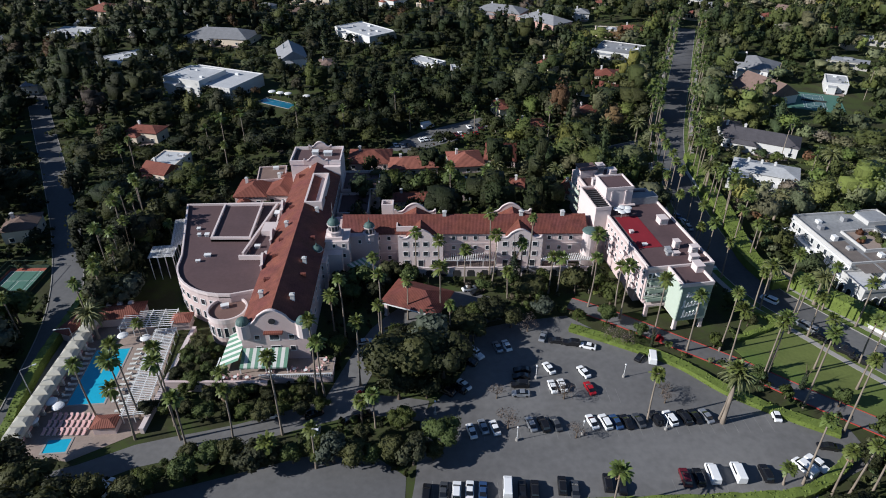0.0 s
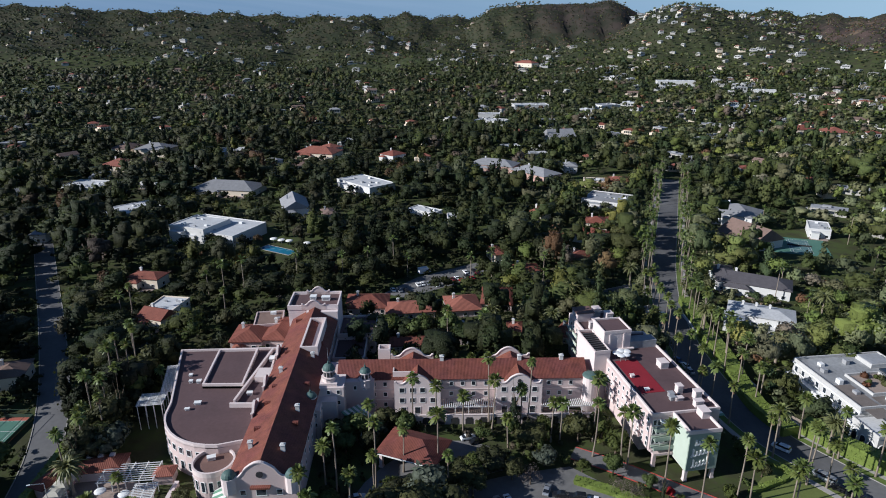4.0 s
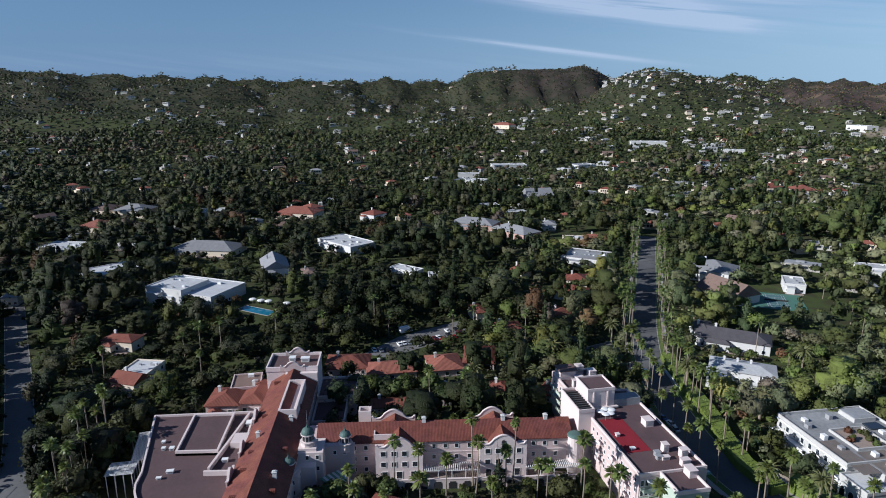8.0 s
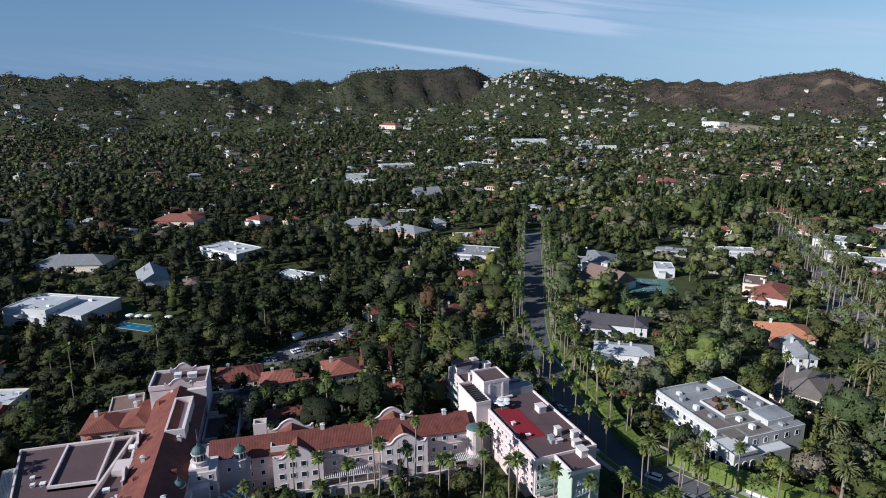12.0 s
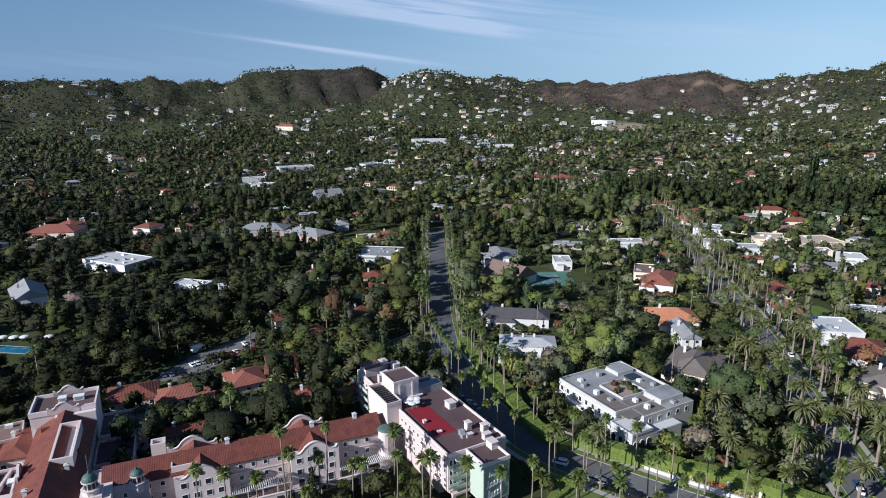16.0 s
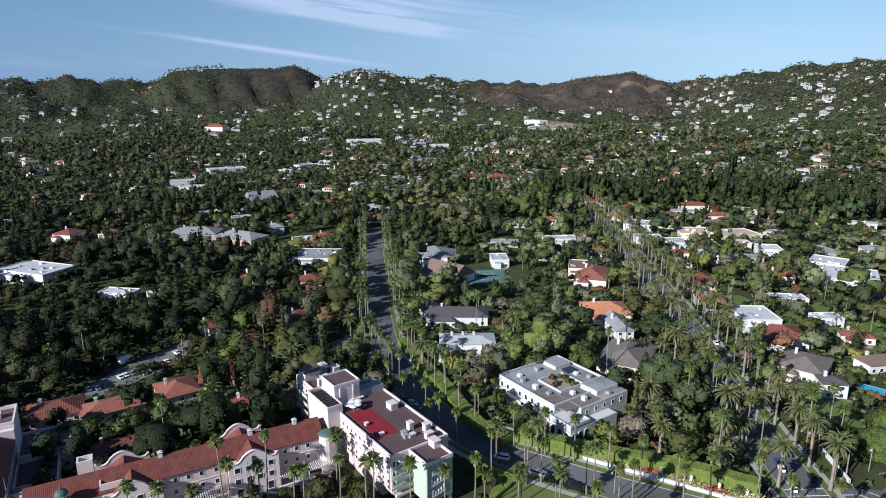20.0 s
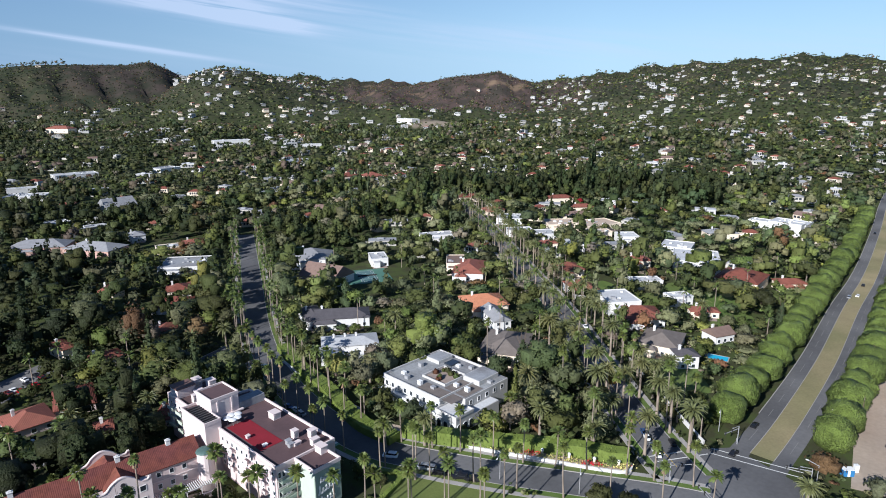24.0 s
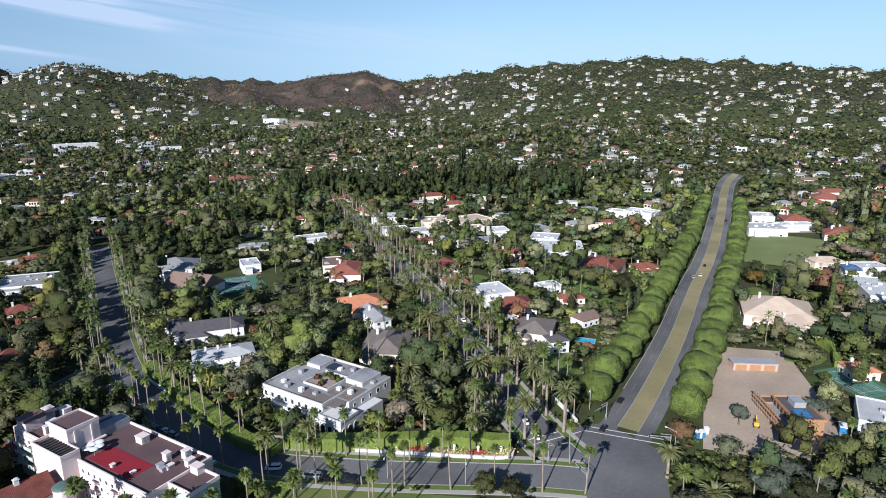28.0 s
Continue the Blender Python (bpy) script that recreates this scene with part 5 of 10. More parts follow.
for x, y, zz, f in ((1.4, 0, 11, 0), (4.4, 0, 11, 0), (1.4, 0, 7.4, 0), (4.4, 0, 7.4, 0), (-4.4, -8.0, 8.2, 0), (-1.6, -8.0, 8.2, 0), (-0.2, -6.6, 8.2, 90), (-0.2, -4, 8.2, 90), (6.0, 2, 8, 90), (6, 5, 8, 90), (9, 4.5, 9.6, 0), (12, 4.5, 9.6, 0), (-4.4, -8.0, 5, 0), (-1.6, -8.0, 5, 0), (-0.2, -6, 5, 90)):
    window(et, x, y, zz, f, 1.1, 1.5)
sa = thing("entrance_awning", "dark green and white striped entrance awning", "awning", -25.5, 163.0, 0, 40)
for k in range(8):
    part("awning_strip", box(-3.2 + k * 0.8, -2.4 + k * 0.8, -7, 4, 4.6, 4.75), "canvas" if k % 2 else "awning_green", sa)
part("post", rings(*[box(x - 0.08, x + 0.08, y - 0.08, y + 0.08, 0, 4.6) for x in (-3.0, 3.0) for y in (-6.8, 0, 3.8)]), "paint_white", sa)
# covered arrival canopy with tiled hip roof
pc = thing("arrival_canopy", "open drive-through canopy with red tiled roof", "canopy", -7.5, 146.5, 0, -22)
part("roof", hip(-8.5, 8.5, -6, 6, 5.2, 3.0, 0.6, 0.3), "tile_x", pc)
part("gable_trim", box(-9.0, 9.0, -6.7, -6.55, 4.9, 5.25), "paint_white", pc)
for x in (-7.6, 7.6):
    for y in (-5.2, 5.2):
        part("pillar", rings(box(x - 0.45, x + 0.45, y - 0.45, y + 0.45, 0, 5.0), box(x - 0.6, x + 0.6, y - 0.6, y + 0.6, 0, 0.5)), "pink", pc)
KEEP_OUT.append((((-19, 140), (3, 137), (4, 150), (-14, 156)),))

# tall wing with balconies, flat roofs and the sign
KEEP_OUT.append((((44, 214), (44, 176), (53, 140), (61, 132), (79, 134), (84, 150), (78, 192), (66, 214)),))
cw = thing("hotel_tall_wing", "four-storey pink wing with mauve flat roofs and balconies", "hotel", 58.0, 145.3, 0, 8.9, "hotel wings")
main_line = ((0, 0), (4.7, 0), (18.3, 0), (20.0, 0), (20.2, 47.0), (14.0, 48.0), (14.0, 65.5), (0, 65.5))
part("wall", prism(main_line, 4.0, 15.2), "pink", cw, "pale pink stucco walls")
part("ground_floor", prism(((0.4, 6), (19, 6), (19.6, 46), (13, 47), (13, 65), (0.4, 65)), 0, 4.0), "pink", cw)
part("roof_deck", prism(((0.5, 0.5), (19.5, 0.5), (19.7, 46.5), (13.5, 47.5), (13.5, 65), (0.5, 65)), 15.2, 15.4), "mauve_roof", cw, "dull mauve flat roof membrane")
part("parapet", rim(((0, 0), (20.0, 0), (20.2, 47.0), (14.0, 48.0), (14.0, 65.5), (0, 65.5)), 14.9, 16.1, 0.45), "pink_pale", cw, "pale pink parapet")
part("carpet", box(2.2, 9.5, 11, 30, 15.41, 15.47), "red_carpet", cw, "faded crimson roof carpet")
tw = part("lift_tower", box(1.0, 10.2, 36.5, 46, 15.2, 22.2), "pink_pale", cw, "pale lift tower")
part("tower_roof", box(1.4, 9.8, 36.9, 45.6, 22.2, 22.35), "mauve_roof", tw)
part("tower_parapet", rim(((0.9, 36.4), (10.3, 36.4), (10.3, 46.1), (0.9, 46.1)), 21.8, 22.8, 0.35), "pink_pale", tw)
part("tower_fin", rings(box(2.8, 3.3, 36.25, 36.5, 15.4, 21.6), box(7.6, 8.1, 36.25, 36.5, 15.4, 21.6), box(0.6, 11.4, 35.6, 36.5, 16.0, 16.4)), "pink_pale", tw)
st = part("stair_block", box(-4.2, 1.0, 31, 46.0, 0, 18.2), "pink_pale", cw, "pale pink stair block")
part("block_parapet", rim(((-4.3, 30.9), (1.0, 30.9), (1.0, 46.1), (-4.3, 46.1)), 17.9, 19.0, 0.35), "pink_pale", st)
part("block_roof", box(-3.9, 0.7, 31.3, 45.7, 18.2, 18.3), "mauve_roof", st)
part("louvre", rings(*[box(-3.6, 0.4, 32 + k * 1.4, 32.5 + k * 1.4, 18.3, 18.9) for k in range(9)]), "dark_metal", st)
part("glass_lean_to", prism(((10.4, 37), (19.8, 37), (19.8, 41), (10.4, 41)), 15.4, 18.0), "greyroof", cw, "pale grey metal canopy")
# sign block on stilts
sb = part("sign_block", box(6.0, 14.9, -8.8, 0, 3.4, 15.4), "mint_pale", cw, "pale green sign block")
part("sign_face", box(6.1, 14.8, -9.02, -8.75, 3.5, 15.3), "mint", sb, "sage green sign panel")
part("sign_roof", box(6.4, 14.5, -8.4, 0.3, 15.4, 15.5), "mauve_roof", sb)
part("sign_parapet", rim(((5.9, -9.1), (15.0, -9.1), (15.0, 0.2), (5.9, 0.2)), 15.1, 16.2, 0.35), "pink_pale", sb)
part("pillar", rings(box(6.1, 7.0, -8.7, -7.7, 0, 3.5), box(6.0, 7.1, -8.8, -7.6, 0, 0.4)), "pink_pale", cw)
part("pillar", rings(box(13.9, 14.8, -8.7, -7.7, 0, 3.5), box(13.8, 14.9, -8.8, -7.6, 0, 0.4)), "pink_pale", cw)
part("soffit", rings(box(0.2, 18.0, 0.1, 6, 3.8, 4.0), box(6.1, 14.8, -8.7, 0.1, 3.2, 3.4)), "pink", cw)
part("porch_slab", box(0.2, 5.9, -2.4, 0.0, 4.0, 4.7), "pink", cw)
part("roof_box", rings(box(12.4, 14.6, -3.6, -0.6, 15.5, 17.6), box(12.2, 14.8, -3.8, -0.4, 17.6, 17.8)), "pink_pale", sb, "pale service box on the sign block")
part("porch_pillar", rings(box(0.4, 1.4, -1.9, -0.9, 0, 4.2)), "pink", cw)
# flowing script lettering kept as plain looping strokes


def stroke(pts, w=0.22):
    V, F = [], []
    for i, (x, z) in enumerate(pts):
        x0, z0 = pts[max(0, i - 1)]
        x1, z1 = pts[min(len(pts) - 1, i + 1)]
        u = Vector((x1 - x0, z1 - z0)).normalized()
        for s in (-1, 1):
            V += [(x - u.y * w / 2 * s, -9.25, z + u.x * w / 2 * s), (x - u.y * w / 2 * s, -9.02, z + u.x * w / 2 * s)]
    for i in range(len(pts) - 1):
        o = 4 * i
        F += [(o, o + 4, o + 6, o + 2), (o + 1, o, o + 2, o + 3), (o, o + 1, o + 5, o + 4), (o + 2, o + 6, o + 7, o + 3)]
    return V, F


for x0, z0, n, hgt, wd in ((7.6, 11.6, 3, 1.5, 2.6), (6.9, 8.0, 6, 2.4, 6.6), (7.4, 4.6, 5, 2.4, 5.0)):
    pts = []
    for i in range(n * 14 + 1):
        t = i / 14
        tall = 1.0 if int(t) in (0, n - 1) else 0.55
        pts.append((x0 + t / n * wd + 0.28 * math.sin(2 * math.pi * t), z0 + t / n * wd * 0.20 + hgt * tall * (0.5 - 0.5 * math.cos(2 * math.pi * t))))
    part("sign_stroke", stroke(pts, 0.36), "paint_white", sb, "white looping script stroke")
    
# windows and balconies
for zz in (13.2, 10.2, 7.2, 4.9):
    for k in range(11):
        window(cw, 0, 1.8 + k * 2.7, zz if zz > 5 else 5.4, -90, 1.1, 1.4)
    for k in range(6):
        window(cw, 0, 48.2 + k * 2.9, zz if zz > 5 else 5.4, -90, 1.2, 1.4)
    for k in range(12):
        window(cw, 20.15, 3 + k * 3.6, zz if zz > 5 else 5.4, 90, 1.6, 1.9)
    if zz > 5:
        for k in range(4):
            window(cw, 0.9 + k * 1.3, 0, zz, 0, 1.1, 1.9)
me_rail = {}
for zz in (5.9, 8.9, 11.9):
    b = part("balcony", rings(box(0.2, 5.95, -2.3, 0, zz - 0.25, zz), box(0.2, 5.95, -2.35, -2.2, zz, zz + 1.0)), "mint", cw, "pale green balcony")
    for y0 in (49, 55, 61):
        b = part("balcony", rings(box(-1.6, 0, y0 - 2, y0 + 2.2, zz - 0.2, zz), box(-1.65, -1.55, y0 - 2, y0 + 2.2, zz, zz + 1.0)), "mint_pale", cw, "pale green balcony")
    # east balconies take a dark grey that paints in the shade of that side
    for y0 in (4, 10, 16, 22):
        b = part("balcony", rings(box(20, 22.0, y0 - 2, y0 + 2.6, zz - 0.2, zz), box(21.9, 22.0, y0 - 2, y0 + 2.6, zz, zz + 1.0)), "greytile", cw, "balcony with shade painted in as grey")
    for y0 in (6, 14.5, 23):
        b = part("balcony", rings(box(-1.3, 0, y0 - 1.5, y0 + 1.5, zz - 0.2, zz), box(-1.35, -1.25, y0 - 1.5, y0 + 1.5, zz, zz + 1.0)), "pink_pale", cw, "small pink balcony")
for k in range(6):
    part("awning_strip", box(18.6 + 0.0, 22.2, 0.5 + k * 0.9, 1.4 + k * 0.9, 12.9, 13.0), "canvas" if k % 2 else "awning_green", cw)
um = make_mesh("parasol_canopy", rings(dome(0, 0, 1.1, 2.1, 0.5, 8, 3), disc(0, 0, 0.04, 0.04, 0, 2.2, 6)), "canvas")
for x, zz in ((2.6, 8.9), (2.9, 11.9), (2.5, 5.9)):
    p = tagged(new("parasol", um), "white parasol on a balcony", "parasol", "balcony parasols")
    p.matrix_basis = cw.matrix_basis @ pose(x, -0.9, zz)


def on_tall(u, v):
    q = cw.matrix_basis @ Vector((u, v, 0))
    return q.x, q.y


for u, v, w, d, h, m in ((15.5, 24.5, 2.6, 3.0, 2.0, "pink_pale"), (14.8, 2.6, 2.4, 1.6, 1.8, "pink_pale"), (13.0, 10.0, 1.6, 1.8, 2.4, "pink_pale"), (9.2, 6.6, 1.4, 1.3, 1.1, "grey_metal"), (11.0, 6.2, 2.2, 1.2, 0.9, "pink_pale"), (9.6, 8.2, 1.4, 1.4, 1.3, "grey_metal"), 
                         (16.6, 6.4, 2.0, 1.8, 2.4, "pink_pale"), (4.0, 53, 2.4, 1.6, 2.6, "pink_pale"), (12.2, 58.5, 2.4, 2.8, 3.2, "pink_pale"), (12.5, 51.5, 2.8, 2.6, 2.6, "pink_pale"), (7.0, 57.5, 2.8, 1.6, 1.6, "pink_pale"), (8.6, 56.0, 1.5, 1.5, 1.4, "paint_white"), (9.5, 63.5, 2.6, 2.6, 3.0, "pink_pale"), (3.4, 20.0, 1.0, 1.0, 0.8, "pink_pale"), (4.4, 12.4, 1.2, 0.8, 0.6, "paint_white")):
    ac_unit(*on_tall(u, v), 15.4, w, d, h, 8.9, m, "pale pink rooftop service box" if m == "pink_pale" else "white rooftop machinery housing")
ph = thing("roof_penthouse", "small penthouse with mauve roof and planted side", "penthouse", *on_tall(3.6, 61.5), 15.4, 8.9)
part("wall", box(-3, 3, -2.6, 2.6, 0, 3.2), "pink_pale", ph)
part("roof", rings(box(-3.4, 3.4, -3, 3, 3.2, 3.5)), "brown_roof", ph)
for i, (u, v) in enumerate(((3.2, 31.5), (5.2, 32.5), (7.0, 31.8), (5.8, 29.8), (4.0, 29.5))):
    t = thing("roof_dish", "white round canopy on the roof terrace", "canopy", *on_tall(u, v), 15.4, 0, "roof canopies")
    part("canopy_top", rings(dome(0, 0, 1.3, 2.2, 0.35, 14, 3)), "paint_white", t)
    part("pole", disc(0, 0, 0.06, 0.06, 0, 2.3, 6), "grey_metal", t)
# round corner bays with green caps where the wings join
cb = thing("corner_bay", "round pink corner bay with green copper cap", "bay", 47.5, 172.5, 0, 0)
part("wall", disc(0, 0, 2.4, 2.4, 0, 12.0, 16), "pink_pale", cb)
part("dome", dome(0, 0, 2.6, 12.0, 1.0, 16, 4), "copper_green", cb)

# ---- houses ----
HOUSE_AT = [(2, 284, 19), (-18, 272, 10), (-84, 330, 14)]


def house(x, y, w, d, rot, h, roof, wall, roof_mat, label, name="house", chim=1, wins=2, base=None):
    """A house: walls, roof of its kind, chimney, windows on the sides, and plinth. w along its front (local -y side), d deep."""
    z = float(terrain(x, y)) if base is None else base
    t = thing(name, label, "house", x, y, z - 0.3, rot, "houses")
    a, b = w / 2, d / 2
    c, s = math.cos(radians(rot)), math.sin(radians(rot))
    KEEP_OUT.append(([(x + c * u - s * v, y + s * u + c * v) for u, v in ((-a - 1, -b - 2.5), (a + 1, -b - 2.5), (a + 1, b + 1), (-a - 1, b + 1))],))
    HOUSE_AT.append((x, y, max(w, d) * (0.15 if name == "bungalow" else 0.52 if w > 30 else 0.36)))
    if x * x + y * y < 90000:
        SOLID.append([(x + c * u - s * v, y + s * u + c * v) for u, v in ((-a, -b), (a, -b), (a, b), (-a, b))])
    h += 0.3
    part("wall", box(-a, a, -b, b, -2.0, h), wall, t)
    if roof == "flat":
        part("roof", box(-a + 0.3, a - 0.3, -b + 0.3, b - 0.3, h, h + 0.12), roof_mat, t)
        part("parapet", rim(((-a - 0.1, -b - 0.1), (a + 0.1, -b - 0.1), (a + 0.1, b + 0.1), (-a - 0.1, b + 0.1)), h - 0.3, h + 0.55, 0.4), wall, t)
        rnd = random.Random(int(x * 7 + y * 13))
        if w > 9:
            for k in range(int(min(5, w * d / 90)) + 1):
                u, v, q = rnd.uniform(-a * 0.7, a * 0.7), rnd.uniform(-b * 0.7, b * 0.7), rnd.uniform(0.5, 1.3)
                part("roof_box", box(u - q, u + q, v - q * 0.7, v + q * 0.7, h + 0.1, h + 0.5 + q * 0.6), "paint_white" if k % 2 else "grey_metal", t)
    else:
        rise = min(w, d) * (0.20 if roof == "hip" else 0.30)
        part("roof", (hip if roof == "hip" else gable)(-a, a, -b, b, h, rise, 0.6) if roof == "hip" else gable(-a, a, -b, b, h, rise, 0.6, 0.25, "x" if w > d else "y"), roof_mat, t)
        if roof == "gable":
            m = [(-a, 0), (a, 0)] if w > d else [(0, -b), (0, b)]
            for px, py in m:
                tri = ([(px, -b, h), (px, b, h), (px, 0, h + rise * 0.93)] if w > d else [(-a, py, h), (a, py, h), (0, py, h + rise * 0.93)], [(0, 1, 2)])
                part("gable_end", tri, wall, t)
        for k in range(chim):
            chimney(t, (-0.25 + 0.5 * k) * w, 0.12 * d, h + rise * 0.7, 1.6, 1.0, "white")
    if name != "bungalow" and w > 11 and x * x + y * y < 360000:
        part("terrace", box(-a * 0.9, a * 0.8, -b - 4.5, -b, -2.0, 0.42), "paving", t, "paved garden terrace")
        part("wing", box(-a * 0.75, -a * 0.05, -b - 3.6, -b, -2.0, h * 0.78), wall, t)
        part("wing_roof", hip(-a * 0.75, -a * 0.05, -b - 3.6, -b + 0.6, h * 0.78, 1.2, 0.4) if roof != "flat" else box(-a * 0.75 - 0.2, -a * 0.05 + 0.2, -b - 3.8, -b, h * 0.78, h * 0.78 + 0.3), roof_mat, t)
    if wins:
        floors = max(1, int(h / 3.1)) if wins == 2 else 1
        for f in range(floors):
            zz = 1.7 + f * 3.0
            n = max(2, min(6, int(w / 4))) if wins == 2 else 3
            for i in range(n):
                window(t, -a + (i + 0.5) * w / n, -b, zz, 0, 1.7, 1.7)
            n = max(1, min(4, int(d / 5))) if wins == 2 else 1
            for i in range(n):
                window(t, -a, -b + (i + 0.5) * d / n, zz, -90, 1.7, 1.7)
                if f == 0 or w < 30:
                    window(t, a, -b + (i + 0.5) * d / n, zz, 90, 1.7, 1.7)
    return t


house(146.1, 268.7, 31.4, 14.6, -29, 5.0, "hip", "white", "slate", "white stucco villa with dark slate roof among trees", "villa")
house(136.2, 277.6, 9.4, 22.0, -14, 5.0, "hip", "white", "slate", "white stucco villa with dark slate roof among trees", "villa")
house(188.7, 380.4, 24.8, 24.0, -41, 6.5, "hip", "white", "greytile", "white stucco villa with grey shingle roof among trees", "villa", 1, 1)
house(176.1, 336.2, 25.9, 22.6, -67, 5.0, "gable", "white", "brown", "white stucco villa with brown shingle roof among trees", "villa", 1, 1)
house(224.9, 352.5, 11.4, 18.1, -25, 5.0, "flat", "white", "whiteroof", "white stucco villa with pale flat roof among trees", "villa", 1, 1)
house(118.0, 422.2, 30.3, 27.5, -30, 4.5, "flat", "white", "greyroof", "white stucco villa with grey flat roof among trees", "villa", 1, 1)
house(47.0, 523.3, 37.5, 20.3, -26, 8.0, "hip", "brickpink", "greytile", "pinkish brick house with grey shingle roof among trees", "house", 1, 1)
house(76.8, 492.1, 37.4, 20.0, -52, 8.0, "hip", "brickpink", "greytile", "pinkish brick house with grey shingle roof among trees", "house", 1, 1)
house(-56.6, 468.3, 42.0, 24.0, -47, 6.0, "flat", "white", "whiteroof", "white stucco house with pale flat roof among trees", "house", 1, 1)
house(-42.8, 570.6, 16.4, 16.8, -40, 7.0, "hip", "white", "terracotta", "white stucco house with red clay tiled roof among trees", "house", 1, 1)
house(-106.4, 608.0, 16.7, 16.4, -38, 6.0, "hip", "white", "terracotta", "white stucco house with red clay tiled roof among trees", "house", 1, 1)
house(-9.3, 391.4, 20.9, 9.9, -38, 5.0, "flat", "white", "whiteroof", "white stucco villa with pale flat roof among trees", "villa", 1, 1)
house(9.1, 377.0, 8.5, 9.8, 2, 5.0, "flat", "white", "whiteroof", "white stucco villa with pale flat roof among trees", "villa", 1, 1)
house(-71.9, 213.0, 11.5, 13.9, 1, 7.0, "hip", "pink", "terracotta", "pink stucco villa with red clay tiled roof among trees", "villa")
house(-61.4, 217.0, 9.0, 19.3, -3, 7.0, "hip", "pink", "terracotta", "pink stucco villa with red clay tiled roof among trees", "villa")
house(-67.2, 223.2, 10.7, 12.0, 9, 8.0, "flat", "pink", "brown", "pink stucco villa with brown shingle roof among trees", "villa")
house(63.7, 385.7, 11.2, 11.9, -39, 5.0, "gable", "cream", "terracotta", "cream stucco bungalow with red clay tiled roof among trees", "bungalow", 1, 1)
house(86.3, 343.4, 20.1, 15.8, -33, 4.5, "hip", "white", "terracotta", "white stucco bungalow with red clay tiled roof among trees", "bungalow", 1, 1)
house(96.8, 367.9, 12.7, 13.0, -15, 4.5, "hip", "cream", "terracotta", "cream stucco bungalow with red clay tiled roof among trees", "bungalow", 1, 1)
house(29.6, 310.3, 5.7, 14.2, 15, 5.5, "hip", "cream", "terracotta", "cream stucco bungalow with red clay tiled roof among trees", "bungalow")
house(71.0, 303.7, 10.2, 18.2, -36, 4.5, "hip", "cream", "terracotta", "cream stucco bungalow with red clay tiled roof among trees", "bungalow")
house(41.8, 287.2, 13.4, 9.4, 7, 4.5, "hip", "cream", "terracotta", "cream stucco bungalow with red clay tiled roof among trees", "bungalow")
house(109.1, 372.3, 8.5, 8.5, 33, 4.5, "hip", "cream", "terracotta", "cream stucco bungalow with red clay tiled roof among trees", "bungalow", 1, 1)
house(-12.9, 244.2, 20.1, 11.9, 7, 3.3, "hip", "pink", "terracotta", "pink stucco bungalow with red clay tiled roof among trees", "bungalow")
house(9.6, 248.2, 14.0, 15.7, 8, 3.3, "hip", "pink", "terracotta", "pink stucco bungalow with red clay tiled roof among trees", "bungalow")
house(25.4, 255.9, 13.0, 18.6, -6, 3.3, "hip", "pink", "terracotta", "pink stucco bungalow with red clay tiled roof among trees", "bungalow")
house(11.4, 222.0, 9.3, 12.2, 6, 3.3, "hip", "pink", "terracotta", "pink stucco bungalow with red clay tiled roof among trees", "bungalow")
house(31.2, 223.8, 8.8, 10.0, -8, 3.3, "hip", "pink", "terracotta", "pink stucco bungalow with red clay tiled roof among trees", "bungalow")
house(-31.6, 250.6, 17.9, 14.6, 1, 3.3, "hip", "pink", "terracotta", "pink stucco bungalow with red clay tiled roof among trees", "bungalow")
house(-11.7, 213.0, 17.1, 7.0, 3, 3.3, "hip", "pink", "terracotta", "pink stucco bungalow with red clay tiled roof among trees", "bungalow")
house(50.0, 221.8, 6.3, 11.2, -31, 3.3, "hip", "pink", "terracotta", "pink stucco bungalow with red clay tiled roof among trees", "bungalow")
house(-131.1, 353.6, 46.4, 29.6, -23, 6.5, "flat", "white", "whiteroof", "white stucco villa with pale flat roof among trees", "villa", 1, 1)
house(-140.6, 351.2, 24.8, 22.7, -22, 9.0, "flat", "white", "whiteroof", "white stucco villa with pale flat roof among trees", "villa", 1, 1)
house(-198.9, 395.3, 23.0, 26.2, -44, 6.0, "flat", "white", "whiteroof", "white stucco villa with pale flat roof among trees", "villa", 1, 1)
house(-267.0, 466.8, 33.6, 24.0, -9, 4.0, "flat", "white", "whiteroof", "white stucco house with pale flat roof among trees", "house", 1, 1)
house(-97.2, 404.6, 16.6, 28.4, 17, 6.0, "gable", "white", "greytile", "white stucco villa with grey shingle roof among trees", "villa", 1, 1)
house(-158.2, 459.9, 48.0, 24.0, -10, 4.5, "hip", "cream", "greytile", "cream stucco house with grey shingle roof among trees", "house", 1, 1)
house(-303.0, 607.7, 22.8, 23.1, -12, 5.0, "hip", "cream", "brown", "cream stucco house with brown shingle roof among trees", "house", 1, 1)
house(-270.6, 596.2, 30.8, 24.0, -9, 6.5, "hip", "cream", "greytile", "cream stucco house with grey shingle roof among trees", "house", 1, 1)
house(-277.2, 537.7, 23.5, 23.4, -10, 4.5, "hip", "cream", "terracotta", "cream stucco house with red clay tiled roof among trees", "house", 1, 1)
house(-113.8, 586.6, 38.7, 24.0, -16, 6.0, "hip", "cream", "terracotta", "cream stucco house with red clay tiled roof among trees", "house", 1, 1)
house(-115.3, 241.4, 12.1, 15.0, -9, 6.0, "flat", "cream", "whiteroof", "cream stucco villa with pale flat roof among trees", "villa")
house(-116.5, 234.5, 11.5, 9.2, -20, 5.0, "gable", "cream", "terracotta", "cream stucco villa with red clay tiled roof among trees", "villa")
